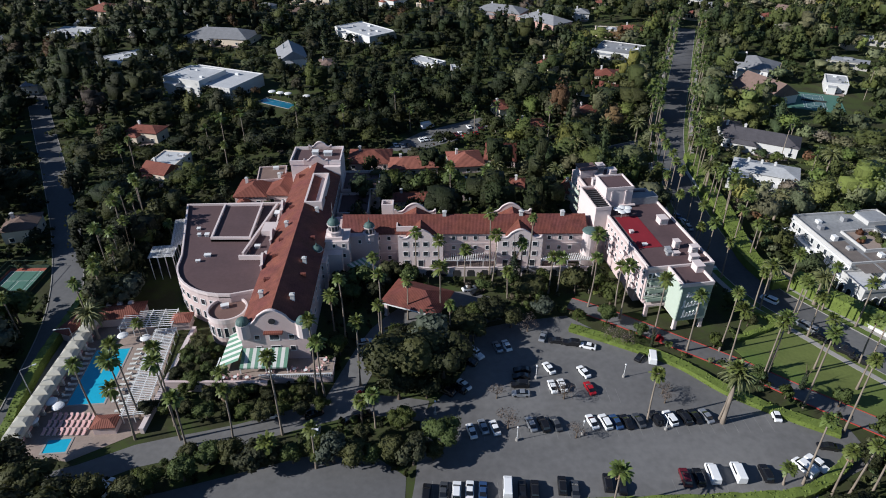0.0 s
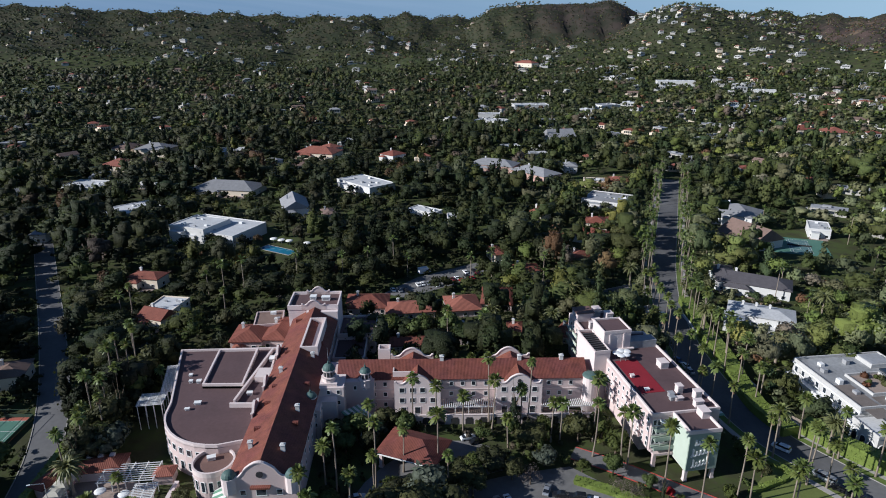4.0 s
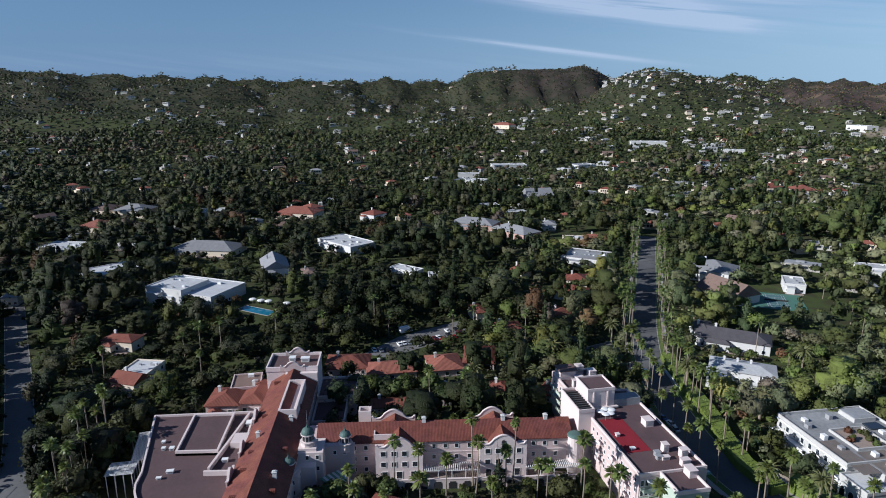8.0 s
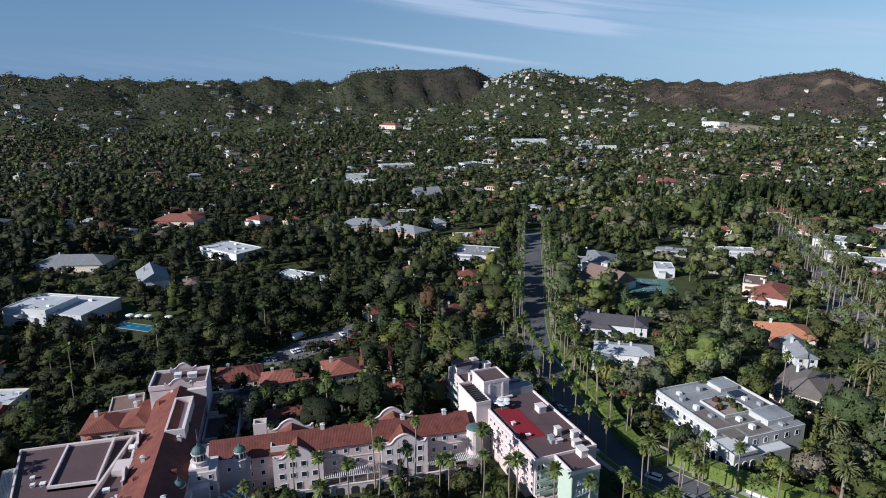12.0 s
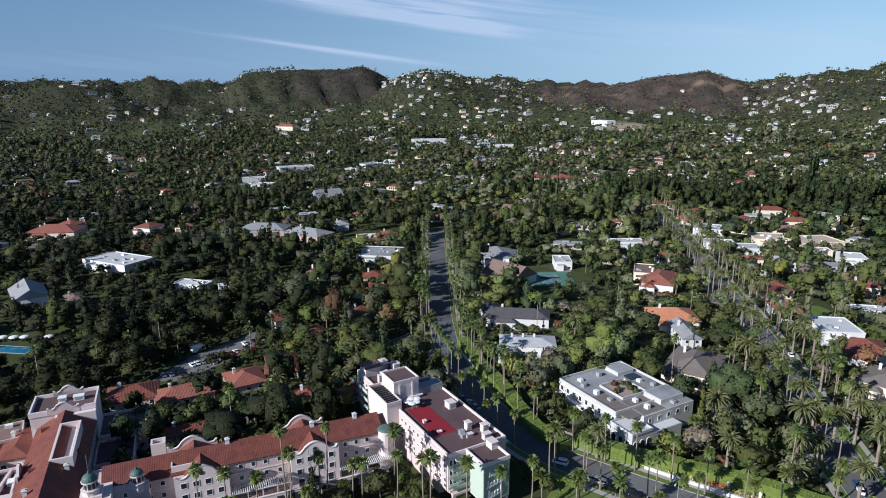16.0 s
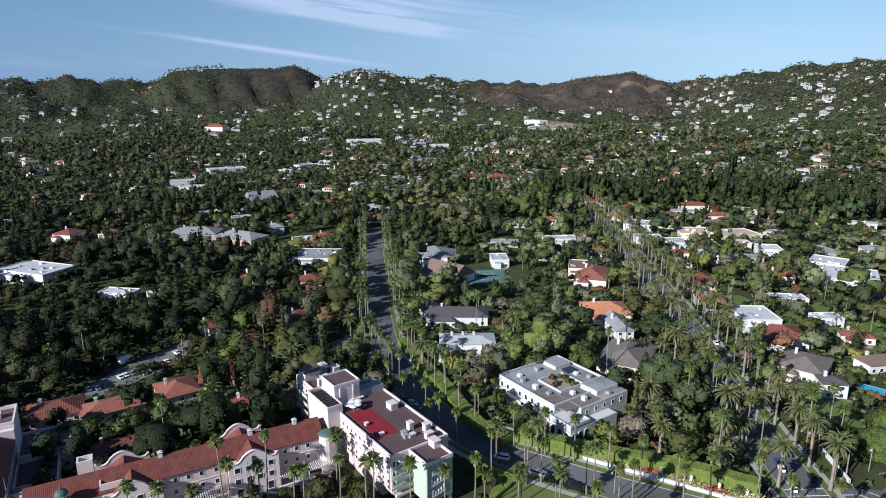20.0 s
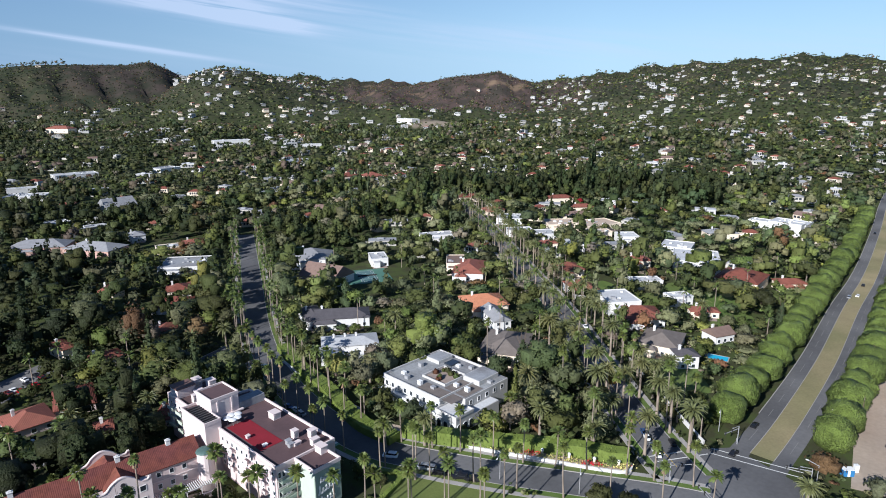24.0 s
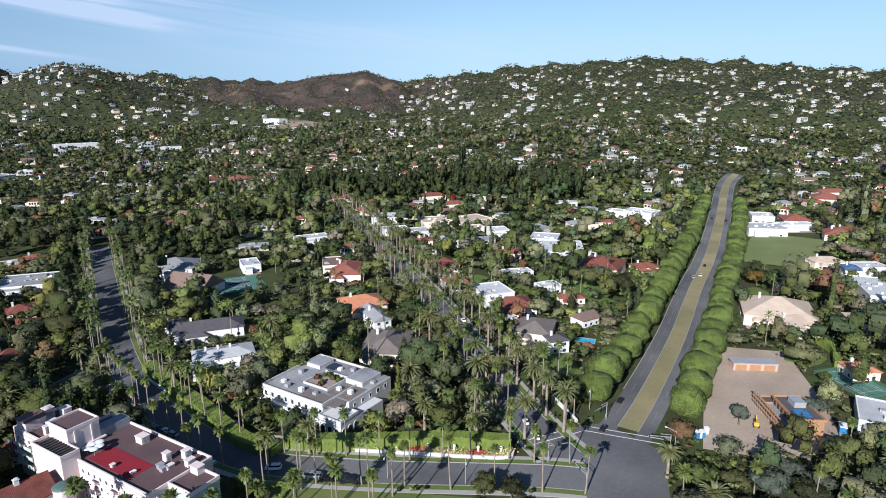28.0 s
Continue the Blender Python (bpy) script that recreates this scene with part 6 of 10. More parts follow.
house(-139.7, 278.3, 15.7, 9.0, -12, 5.0, "hip", "cream", "terracotta", "cream stucco villa with red clay tiled roof among trees", "villa")
house(-231.8, 347.2, 8.5, 11.6, 10, 5.0, "hip", "white", "greytile", "white stucco villa with grey shingle roof among trees", "villa", 1, 1)
house(-72.1, 389.8, 7.8, 13.9, 18, 4.5, "hip", "cream", "brown", "cream stucco villa with brown shingle roof among trees", "villa", 1, 1)
house(-201.6, 600.0, 25.3, 22.4, 12, 4.0, "flat", "white", "whiteroof", "white stucco house with pale flat roof among trees", "house", 1, 1)
house(-219.5, 477.8, 19.9, 16.0, -12, 4.0, "flat", "white", "whiteroof", "white stucco house with pale flat roof among trees", "house", 1, 1)
house(-148.4, 190.3, 10.4, 11.6, 16, 5.0, "hip", "cream", "brown", "cream stucco villa with brown shingle roof among trees", "villa")
house(216.9, 236.2, 22.6, 19.0, -26, 5.5, "hip", "cream", "orangetile", "cream stucco villa with orange clay tiled roof among trees", "villa")
house(206.4, 215.4, 8.7, 21.0, -24, 6.0, "gable", "white", "greytile", "white stucco villa with grey shingle roof among trees", "villa")
house(255.0, 290.7, 19.1, 29.8, -47, 5.5, "hip", "white", "terracotta", "white stucco villa with red clay tiled roof among trees", "villa", 1, 1)
house(256.5, 306.8, 12.0, 22.0, -40, 6.5, "flat", "cream", "brown", "cream stucco villa with brown shingle roof among trees", "villa", 1, 1)
house(184.6, 185.7, 19.2, 26.5, -56, 6.0, "hip", "cream", "browngrey", "cream stucco villa with brown-grey shingle roof among trees", "villa")
house(274.4, 191.5, 17.5, 20.9, -30, 7.0, "flat", "white", "whiteroof", "white stucco villa with pale flat roof among trees", "villa", 1, 1)
house(267.9, 173.2, 20.4, 19.1, -40, 4.5, "hip", "white", "terracotta", "white stucco villa with red clay tiled roof among trees", "villa")
house(245.7, 145.9, 16.7, 20.5, -68, 5.0, "hip", "cream", "browngrey", "cream stucco villa with brown-grey shingle roof among trees", "villa")
house(304.7, 252.5, 17.0, 16.0, -27, 5.0, "hip", "cream", "terracotta", "cream stucco villa with red clay tiled roof among trees", "villa", 1, 1)
house(279.7, 221.0, 14.0, 18.8, -27, 5.0, "hip", "white", "terracotta", "white stucco villa with red clay tiled roof among trees", "villa", 1, 1)
house(407.1, 279.4, 15.0, 17.3, -39, 6.0, "flat", "white", "whiteroof", "white stucco house with pale flat roof among trees", "house", 1, 1)
house(408.9, 344.7, 30.9, 24.0, -35, 5.0, "flat", "cream", "tan", "cream stucco house with tan roof among trees", "house", 1, 1)
house(427.6, 325.7, 35.2, 24.0, -17, 5.0, "flat", "cream", "tan", "cream stucco house with tan roof among trees", "house", 1, 1)
house(390.2, 390.8, 22.3, 22.7, -49, 5.0, "flat", "white", "whiteroof", "white stucco house with pale flat roof among trees", "house", 1, 1)
house(370.1, 331.2, 16.5, 17.6, -27, 4.5, "flat", "white", "whiteroof", "white stucco house with pale flat roof among trees", "house", 1, 1)
house(384.1, 208.6, 28.5, 33.7, -58, 7.5, "flat", "white", "whiteroof", "white stucco villa with pale flat roof among trees", "villa", 1, 1)
house(365.8, 168.6, 24.0, 26.0, -79, 6.5, "hip", "cream", "terracotta", "cream stucco villa with red clay tiled roof among trees", "villa", 1, 1)
house(409.1, 237.4, 21.0, 21.7, -67, 6.0, "flat", "white", "whiteroof", "white stucco house with pale flat roof among trees", "house", 1, 1)
house(526.0, 206.0, 14.0, 11.0, -85, 9.5, "flat", "white", "whiteroof", "white stucco villa with pale flat roof among trees", "villa", 1, 1)
house(534.0, 236.0, 16.0, 12.0, -85, 6.0, "flat", "white", "whiteroof", "white stucco villa with pale flat roof among trees", "villa", 1, 1)
house(538.3, 213.5, 28.0, 20.0, -85, 7.5, "flat", "white", "whiteroof", "white stucco house with pale flat roof among trees", "house", 1, 1)
house(343.7, 61.5, 32.8, 31.1, -71, 6.0, "hip", "cream", "tan", "cream stucco villa with tan roof among trees", "villa", 1, 1)
house(331.9, 51.6, 18.0, 13.9, -31, 5.0, "hip", "cream", "tan", "cream stucco villa with tan roof among trees", "villa", 1, 1)
house(547.5, 115.3, 28.9, 24.0, -60, 6.0, "flat", "white", "whiteroof", "white stucco house with pale flat roof among trees", "house", 1, 1)
house(592.2, 127.7, 17.8, 19.4, -67, 6.0, "flat", "white", "whiteroof", "white stucco house with pale flat roof among trees", "house", 1, 1)
house(599.5, 103.0, 21.5, 22.1, -64, 5.0, "hip", "cream", "terracotta", "cream stucco house with red clay tiled roof among trees", "house", 1, 1)
house(554.4, 63.6, 20.7, 21.5, -77, 7.0, "hip", "cream", "terracotta", "cream stucco house with red clay tiled roof among trees", "house", 1, 1)
house(706.8, 97.0, 28.2, 24.0, -70, 7.0, "hip", "cream", "terracotta", "cream stucco house with red clay tiled roof among trees", "house", 0, 1)
house(455.9, 43.2, 8.8, 12.6, -69, 6.0, "hip", "white", "blueslate", "white stucco house with blue slate roof among trees", "house", 1, 1)
house(413.6, 26.6, 15.5, 40.0, -68, 7.0, "flat", "white", "whiteroof", "white stucco villa with pale flat roof among trees", "villa", 1, 1)
house(292.4, 19.2, 11.0, 10.5, -50, 4.0, "hip", "cream", "orangetile", "cream stucco villa with orange clay tiled roof among trees", "villa")
house(251.0, 9.5, 11.2, 20.2, -80, 4.5, "flat", "white", "whiteroof", "white stucco villa with pale flat roof among trees", "villa")
house(354.1, 22.5, 16.6, 20.9, -64, 5.0, "hip", "white", "tan", "white stucco villa with tan roof among trees", "villa", 1, 1)
house(689.4, 103.4, 15.6, 17.7, -53, 5.0, "hip", "cream", "terracotta", "cream stucco house with red clay tiled roof among trees", "house", 1, 1)
house(700.0, 63.5, 17.7, 19.3, -70, 5.0, "flat", "white", "whiteroof", "white stucco house with pale flat roof among trees", "house", 0, 1)
house(391.2, 1064.9, 60.0, 24.0, -10, 6.0, "flat", "white", "whiteroof", "white stucco house with pale flat roof among trees", "house", 0, 1)
house(900.6, 1258.0, 60.0, 24.0, -88, 10.0, "flat", "white", "whiteroof", "white stucco house with pale flat roof among trees", "house", 0, 1)
house(178.6, 1329.9, 44.0, 24.0, -44, 6.0, "hip", "cream", "terracotta", "cream stucco house with red clay tiled roof among trees", "house", 0, 1)
house(125.9, 657.5, 27.7, 24.0, 9, 7.0, "gable", "white", "greytile", "white stucco house with grey shingle roof among trees", "house", 1, 1)
house(91.4, 698.0, 15.6, 17.7, -4, 5.0, "hip", "white", "terracotta", "white stucco house with red clay tiled roof among trees", "house", 0, 1)
house(68.3, 618.4, 23.1, 23.3, 10, 4.0, "flat", "white", "whiteroof", "white stucco house with pale flat roof among trees", "house", 1, 1)
house(100.1, 628.3, 14.1, 16.6, -5, 4.0, "flat", "white", "whiteroof", "white stucco house with pale flat roof among trees", "house", 1, 1)
house(65.2, 778.6, 37.2, 24.0, -26, 4.0, "flat", "white", "whiteroof", "white stucco house with pale flat roof among trees", "house", 0, 1)
house(408.1, 860.8, 36.9, 24.0, 12, 5.0, "flat", "white", "whiteroof", "white stucco house with pale flat roof among trees", "house", 0, 1)
house(235.4, 896.6, 31.7, 24.0, 23, 5.0, "flat", "white", "greyroof", "white stucco house with grey flat roof among trees", "house", 0, 1)
house(324.1, 648.5, 25.2, 24.0, -34, 5.0, "hip", "cream", "terracotta", "cream stucco house with red clay tiled roof among trees", "house", 0, 1)
house(401.8, 692.7, 20.7, 21.5, -6, 5.0, "hip", "cream", "terracotta", "cream stucco house with red clay tiled roof among trees", "house", 0, 1)
house(425.4, 674.8, 23.7, 23.8, -6, 5.0, "hip", "cream", "terracotta", "cream stucco house with red clay tiled roof among trees", "house", 0, 1)
house(128.6, 900.3, 48.8, 24.0, 4, 5.0, "flat", "white", "whiteroof", "white stucco house with pale flat roof among trees", "house", 0, 1)
house(111.7, 529.7, 12.0, 15.0, -5, 5.0, "hip", "white", "greytile", "white stucco house with grey shingle roof among trees", "house", 1, 1)

house(321.1, 206.3, 20, 10, -34, 4, "flat", "white", "whiteroof", "white stucco villa with pale flat roof among trees", "villa", 1, 1)
house(307.2, 175.2, 13, 9, -26, 5, "flat", "white", "whiteroof", "white stucco villa with pale flat roof among trees", "villa", 1, 1)
house(300.3, 156.3, 14, 8, -47, 3.5, "hip", "cream", "terracotta", "cream stucco villa with red clay tiled roof among trees", "villa", 1, 1)
house(274.7, 134.5, 11, 9, -18, 4, "gable", "white", "brown", "white stucco villa with brown shingle roof among trees", "villa", 1, 1)
house(236.4, 129.1, 9, 8, -37, 6, "hip", "white", "slate", "white stucco villa with dark slate roof among trees", "villa", 1, 2)
house(356.7, 235.7, 15, 12, -34, 5, "hip", "cream", "terracotta", "cream stucco house with red clay tiled roof among trees", "house", 1, 1)
house(495.0, 424.8, 26, 13, -30, 5, "hip", "cream", "terracotta", "cream stucco house with red clay tiled roof among trees", "house", 1, 1)
house(427.5, 491.8, 26, 14, -35, 5, "hip", "cream", "terracotta", "cream stucco house with red clay tiled roof among trees", "house", 1, 1)
house(361.3, 350.8, 20, 12, -33, 5, "flat", "white", "whiteroof", "white stucco house with pale flat roof among trees", "house", 1, 1)
house(299.5, 381.6, 26, 13, -23, 4.5, "flat", "white", "whiteroof", "white stucco house with pale flat roof among trees", "house", 1, 1)
house(347.7, 307.2, 12, 9, -29, 4.5, "hip", "cream", "terracotta", "cream stucco house with red clay tiled roof among trees", "house", 1, 1)
house(474.3, 239.8, 24, 13, -38, 5, "hip", "cream", "greytile", "cream stucco house with grey shingle roof among trees", "house", 1, 1)
house(475.3, 379.9, 22, 12, -31, 5, "hip", "cream", "terracotta", "cream stucco house with red clay tiled roof among trees", "house", 1, 1)
house(404.7, 304.2, 18, 11, -32, 5, "flat", "cream", "tan", "cream stucco house with tan roof among trees", "house", 1, 1)
house(402.7, 426.8, 20, 12, -26, 5, "hip", "cream", "terracotta", "cream stucco house with red clay tiled roof among trees", "house", 1, 1)
house(521.1, 381.1, 22, 12, -32, 5, "flat", "white", "greyroof", "white stucco house with grey flat roof among trees", "house", 1, 1)
house(381.5, 147.4, 16, 10, -41, 5, "hip", "cream", "terracotta", "cream stucco house with red clay tiled roof among trees", "house", 1, 1)
house(470.6, 59.7, 20, 12, -50, 5, "hip", "cream", "tan", "cream stucco house with tan roof among trees", "house", 1, 1)
house(468.8, 34.5, 18, 14, -51, 6, "flat", "white", "whiteroof", "white stucco house with pale flat roof among trees", "house", 1, 1)
house(749.9, 98.7, 30, 14, -50, 6, "hip", "cream", "terracotta", "cream stucco house with red clay tiled roof among trees", "house", 1, 1)
house(576.7, 98.9, 30, 12, -48, 5, "flat", "white", "whiteroof", "white stucco house with pale flat roof among trees", "house", 1, 1)
house(574.5, 60.6, 24, 13, -50, 6, "hip", "cream", "terracotta", "cream stucco house with red clay tiled roof among trees", "house", 1, 1)
house(64.2, 817.4, 28, 13, -3, 6, "flat", "white", "whiteroof", "white stucco house with pale flat roof among trees", "house", 1, 1)
house(123.3, 477.8, 20, 12, -9, 4, "flat", "cream", "greyroof", "cream stucco house with grey flat roof among trees", "house", 1, 1)
house(139.5, 477.3, 14, 10, -10, 5, "hip", "cream", "terracotta", "cream stucco house with red clay tiled roof among trees", "house", 1, 1)
house(504.1, 993.7, 34, 14, -16, 5, "flat", "white", "whiteroof", "white stucco house with pale flat roof among trees", "house", 1, 1)


def arched_window(parent, x, y, z, face, w=1.8, h=3.0):
    """A tall window with a round head, in a white surround."""
    key = ("arch", w, h)
    if key not in WINDOWS:
        def outline(k):
            return [(-w / 2 - k, 0)] + [((w / 2 + k) * -math.cos(math.pi * i / 8), h - w / 2 + (w / 2 + k) * math.sin(math.pi * i / 8)) for i in range(9)] + [(w / 2 + k, 0)]
        def slab(o, y0, y1):
            n = len(o)
            V = [(px, yy, pz) for yy in (y0, y1) for px, pz in o]
            return V, [tuple(range(n)), tuple(range(2 * n - 1, n - 1, -1))] + [(i, i + n, (i + 1) % n + n, (i + 1) % n) for i in range(n)]
        WINDOWS[key] = (make_mesh("arch_surround", slab(outline(0.25), -0.12, 0.02), "paint_white"), make_mesh("pane", slab(outline(0.0), -0.16, -0.11), "glass"))
    a, b = WINDOWS[key]
    f = part("arched_window", a, None, parent, at=pose(x, y, z, 0, 0, face))
    part("pane", b, None, f)


def mansion(x, y, rot):
    """The large white corner mansion: two storeys, arcades, layered flat roofs, planted roof court."""
    t = thing("mansion", "large white mansion with arcades and grey flat roofs", "house", x, y, 0, rot, "houses")
    c, s = math.cos(radians(rot)), math.sin(radians(rot))
    KEEP_OUT.append(([(x + c * u - s * v, y + s * u + c * v) for u, v in ((-20, -19.5), (23, -19.5), (23, 17.5), (-20, 17.5))],))
    SOLID.append([(x + c * u - s * v, y + s * u + c * v) for u, v in ((-18.5, -18), (22.5, -18), (22.5, 16.5), (-18.5, 16.5))])
    part("wall", prism(((-18, -15), (12, -15), (12, -8), (18, -8), (18, 16), (-18, 16)), 0, 9.0), "old_white", t)
    part("low_wing", rings(box(12, 22, -17, -8, 0, 6.4), box(18, 22, -8, 6, 0, 5.0)), "old_white", t)
    part("roof_deck", prism(((-17.6, -14.6), (11.6, -14.6), (11.6, -7.6), (17.6, -7.6), (17.6, 15.6), (-17.6, 15.6)), 9.0, 9.15), "old_roof", t)
    part("wing_deck", rings(box(12.3, 21.7, -16.7, -8.3, 6.4, 6.5), box(18.3, 21.7, -8, 5.7, 5.0, 5.1)), "whiteroof", t)
    part("parapet", rim(((-18.2, -15.2), (12.2, -15.2), (12.2, 16.2), (-18.2, 16.2)), 8.7, 9.9, 0.4), "old_white", t)
    part("wing_parapet", rings(rim(((11.9, -17.2), (22.2, -17.2), (22.2, -7.9), (11.9, -7.9)), 6.1, 7.1, 0.35)), "old_white", t)
    part("cornice", rings(box(-18.5, 12.5, -15.5, -15.0, 8.2, 8.6), box(-18.5, -18.0, -15.5, 16.5, 8.2, 8.6)), "paint_white", t)
    part("roof_court", rings(rim(((-6, -6), (6, -6), (6, 6), (-6, 6)), 9.0, 10.0, 0.4)), "old_white", t)
    part("court_floor", box(-5.6, 5.6, -5.6, 5.6, 9.15, 9.2), "paving", t)
    rnd = random.Random(5)
    for k in range(9):
        u, v, q = rnd.uniform(-4.6, 4.6), rnd.uniform(-4.6, 4.6), rnd.uniform(0.7, 1.5)
        part("roof_plant", cloud_mesh("roof_plant", np.concatenate([cards(np.random.default_rng(k), np.array([u, v, 9.9]), np.array([q, q, q]), 90, 0.25), core(np.random.default_rng(k), np.array([u, v, 9.8]), np.array([q, q, q]) * 0.8)]), ("leaf_oak", "leaf_bright", "leaf_rust")[k % 3]), None, t)
    part("patch", box(-1, 17, -14, -8, 9.16, 9.2), "browngrey", t)
    part("patch", box(6.5, 17.2, -7, 2.6, 9.16, 9.21), "browngrey", t)
    part("upper_room", box(7, 15, 3, 14, 9.1, 11.0), "old_white", t)
    part("upper_room", box(-16, -9, 6, 14, 9.1, 10.6), "old_white", t)
    part("upper_deck", box(7.3, 14.7, 3.3, 13.7, 11.0, 11.1), "greyroof", t)
    part("upper_deck", box(-15.7, -9.3, 6.3, 13.7, 10.6, 10.7), "greyroof", t)
    for k, (u, v) in enumerate(((-13, -9), (-9, -11), (-2, -11), (4, -10), (9, -3), (-13, 0), (-2, 10), (3, 12), (14.5, -3), (16, 8))):
        part("roof_unit", rings(box(u - 0.9, u + 0.9, v - 0.7, v + 0.7, 9.1, 10.1 + 0.3 * (k % 3))), "grey_metal" if k % 2 else "paint_white", t)
    part("skylight", rings(box(-8, -4, 8, 13, 9.1, 9.7)), "glass", t)
    for k in range(9):
        arched_window(t, -16.2 + k * 3.4, -15, 0.4, 0, 1.9, 3.5)
        window(t, -16.2 + k * 3.4, -15, 6.6, 0, 1.5, 2.0)
    for k in range(9):
        arched_window(t, -18, -13 + k * 3.4, 0.4, -90, 1.9, 3.4)
        window(t, -18, -13 + k * 3.4, 6.6, -90, 1.5, 2.0)
    for k in range(3):
        arched_window(t, 13.8 + k * 3.2, -17, 0.4, 0, 1.8, 3.4)
        arched_window(t, 22, -15.4 + k * 3.0, 0.4, 90, 1.8, 3.4)
    for k in range(5):
        window(t, 18, -5 + k * 4.4, 6.8, 90, 1.6, 1.9)
    for k in range(10):
        part("column", rings(disc(-17.9 + k * 3.4, -17.3, 0.26, 0.22, 0, 4.2, 10), box(-18.2 + k * 3.4, -17.6 + k * 3.4, -17.6, -17.0, 4.2, 4.4)), "paint_white", t)
    part("balcony", rings(box(-18.4, 12.4, -17.8, -15.0, 4.4, 4.7), box(-18.4, 12.4, -17.8, -17.65, 4.7, 5.5)), "paint_white", t)
    return t


mansion(137.5, 171.0, -83)


def portico(x, y, rot):
    """The white villa with the columned loggia."""
    t = thing("villa", "white villa with columned loggia and pale metal roof", "house", x, y, 0, rot, "houses")
    KEEP_OUT.append(([(x - 17, y - 15), (x + 17, y - 15), (x + 17, y + 14), (x - 17, y + 14)],))
    part("wall", rings(box(-12, 6, -6, 6, 0, 6.6), box(-13, -6, -11, -6, 0, 6.0)), "white", t)
    part("roof", hip(-12, 12, -6, 6, 6.6, 1.5, 0.7), "whiteroof", t)
    part("wing_roof", hip(-13, -6, -11.5, -5, 6.0, 1.0, 0.5), "whiteroof", t)
    part("loggia_floor", box(4, 13, -9.5, 6.5, 2.8, 3.1), "white", t)
    part("loggia_base", box(6, 12, -6, 6, 0, 2.8), "white", t)
    for k in range(7):
        part("column", disc(6.3 + k * 1.05, -6.2, 0.2, 0.17, 3.1, 6.4, 8), "paint_white", t)
        part("column", disc(12.2, -5.6 + k * 1.9, 0.2, 0.17, 3.1, 6.4, 8), "paint_white", t)
    part("terrace", rings(box(-6, 6, -13, -6, 0, 1.2), box(-6.1, 6.1, -13.1, -12.9, 1.2, 2.0)), "white", t)
    for k in range(4):
        window(t, -11.6 + k * 1.7, -11, 3.8, 0, 1.1, 2.2)
    for k in range(4):
        arched_window(t, -4.5 + k * 2.8, -6, 0.6, 0, 1.6, 3.2)
        window(t, -12, -4.5 + k * 3, 4.4, -90, 1.2, 1.8)
    for k in range(3):
        chimney(t, -7 + k * 5, 1.5, 8.0, 1.0, 0.8, "white")
    return t


portico(131, 231, -27)

NEAR_R = 188.0

# ---- vehicles ----
CAR_MESH = {}


def loft(sections):
    """Closed body from cross sections: (x position, half width, z low, z high) along the length."""
    V, F = [], []
    for px, hw, z0, z1 in sections:
        V += [(px, -hw, z0), (px, hw, z0), (px, hw * 1.0, (z0 + z1) / 2), (px, hw * 0.88, z1), (px, -hw * 0.88, z1), (px, -hw * 1.0, (z0 + z1) / 2)]
    for i in range(len(sections) - 1):
        o = 6 * i
        F += [(o + k, o + (k + 1) % 6, o + 6 + (k + 1) % 6, o + 6 + k) for k in range(6)]
    n = 6 * (len(sections) - 1)
    return V, F + [(5, 4, 3, 2, 1, 0), (n, n + 1, n + 2, n + 3, n + 4, n + 5)]


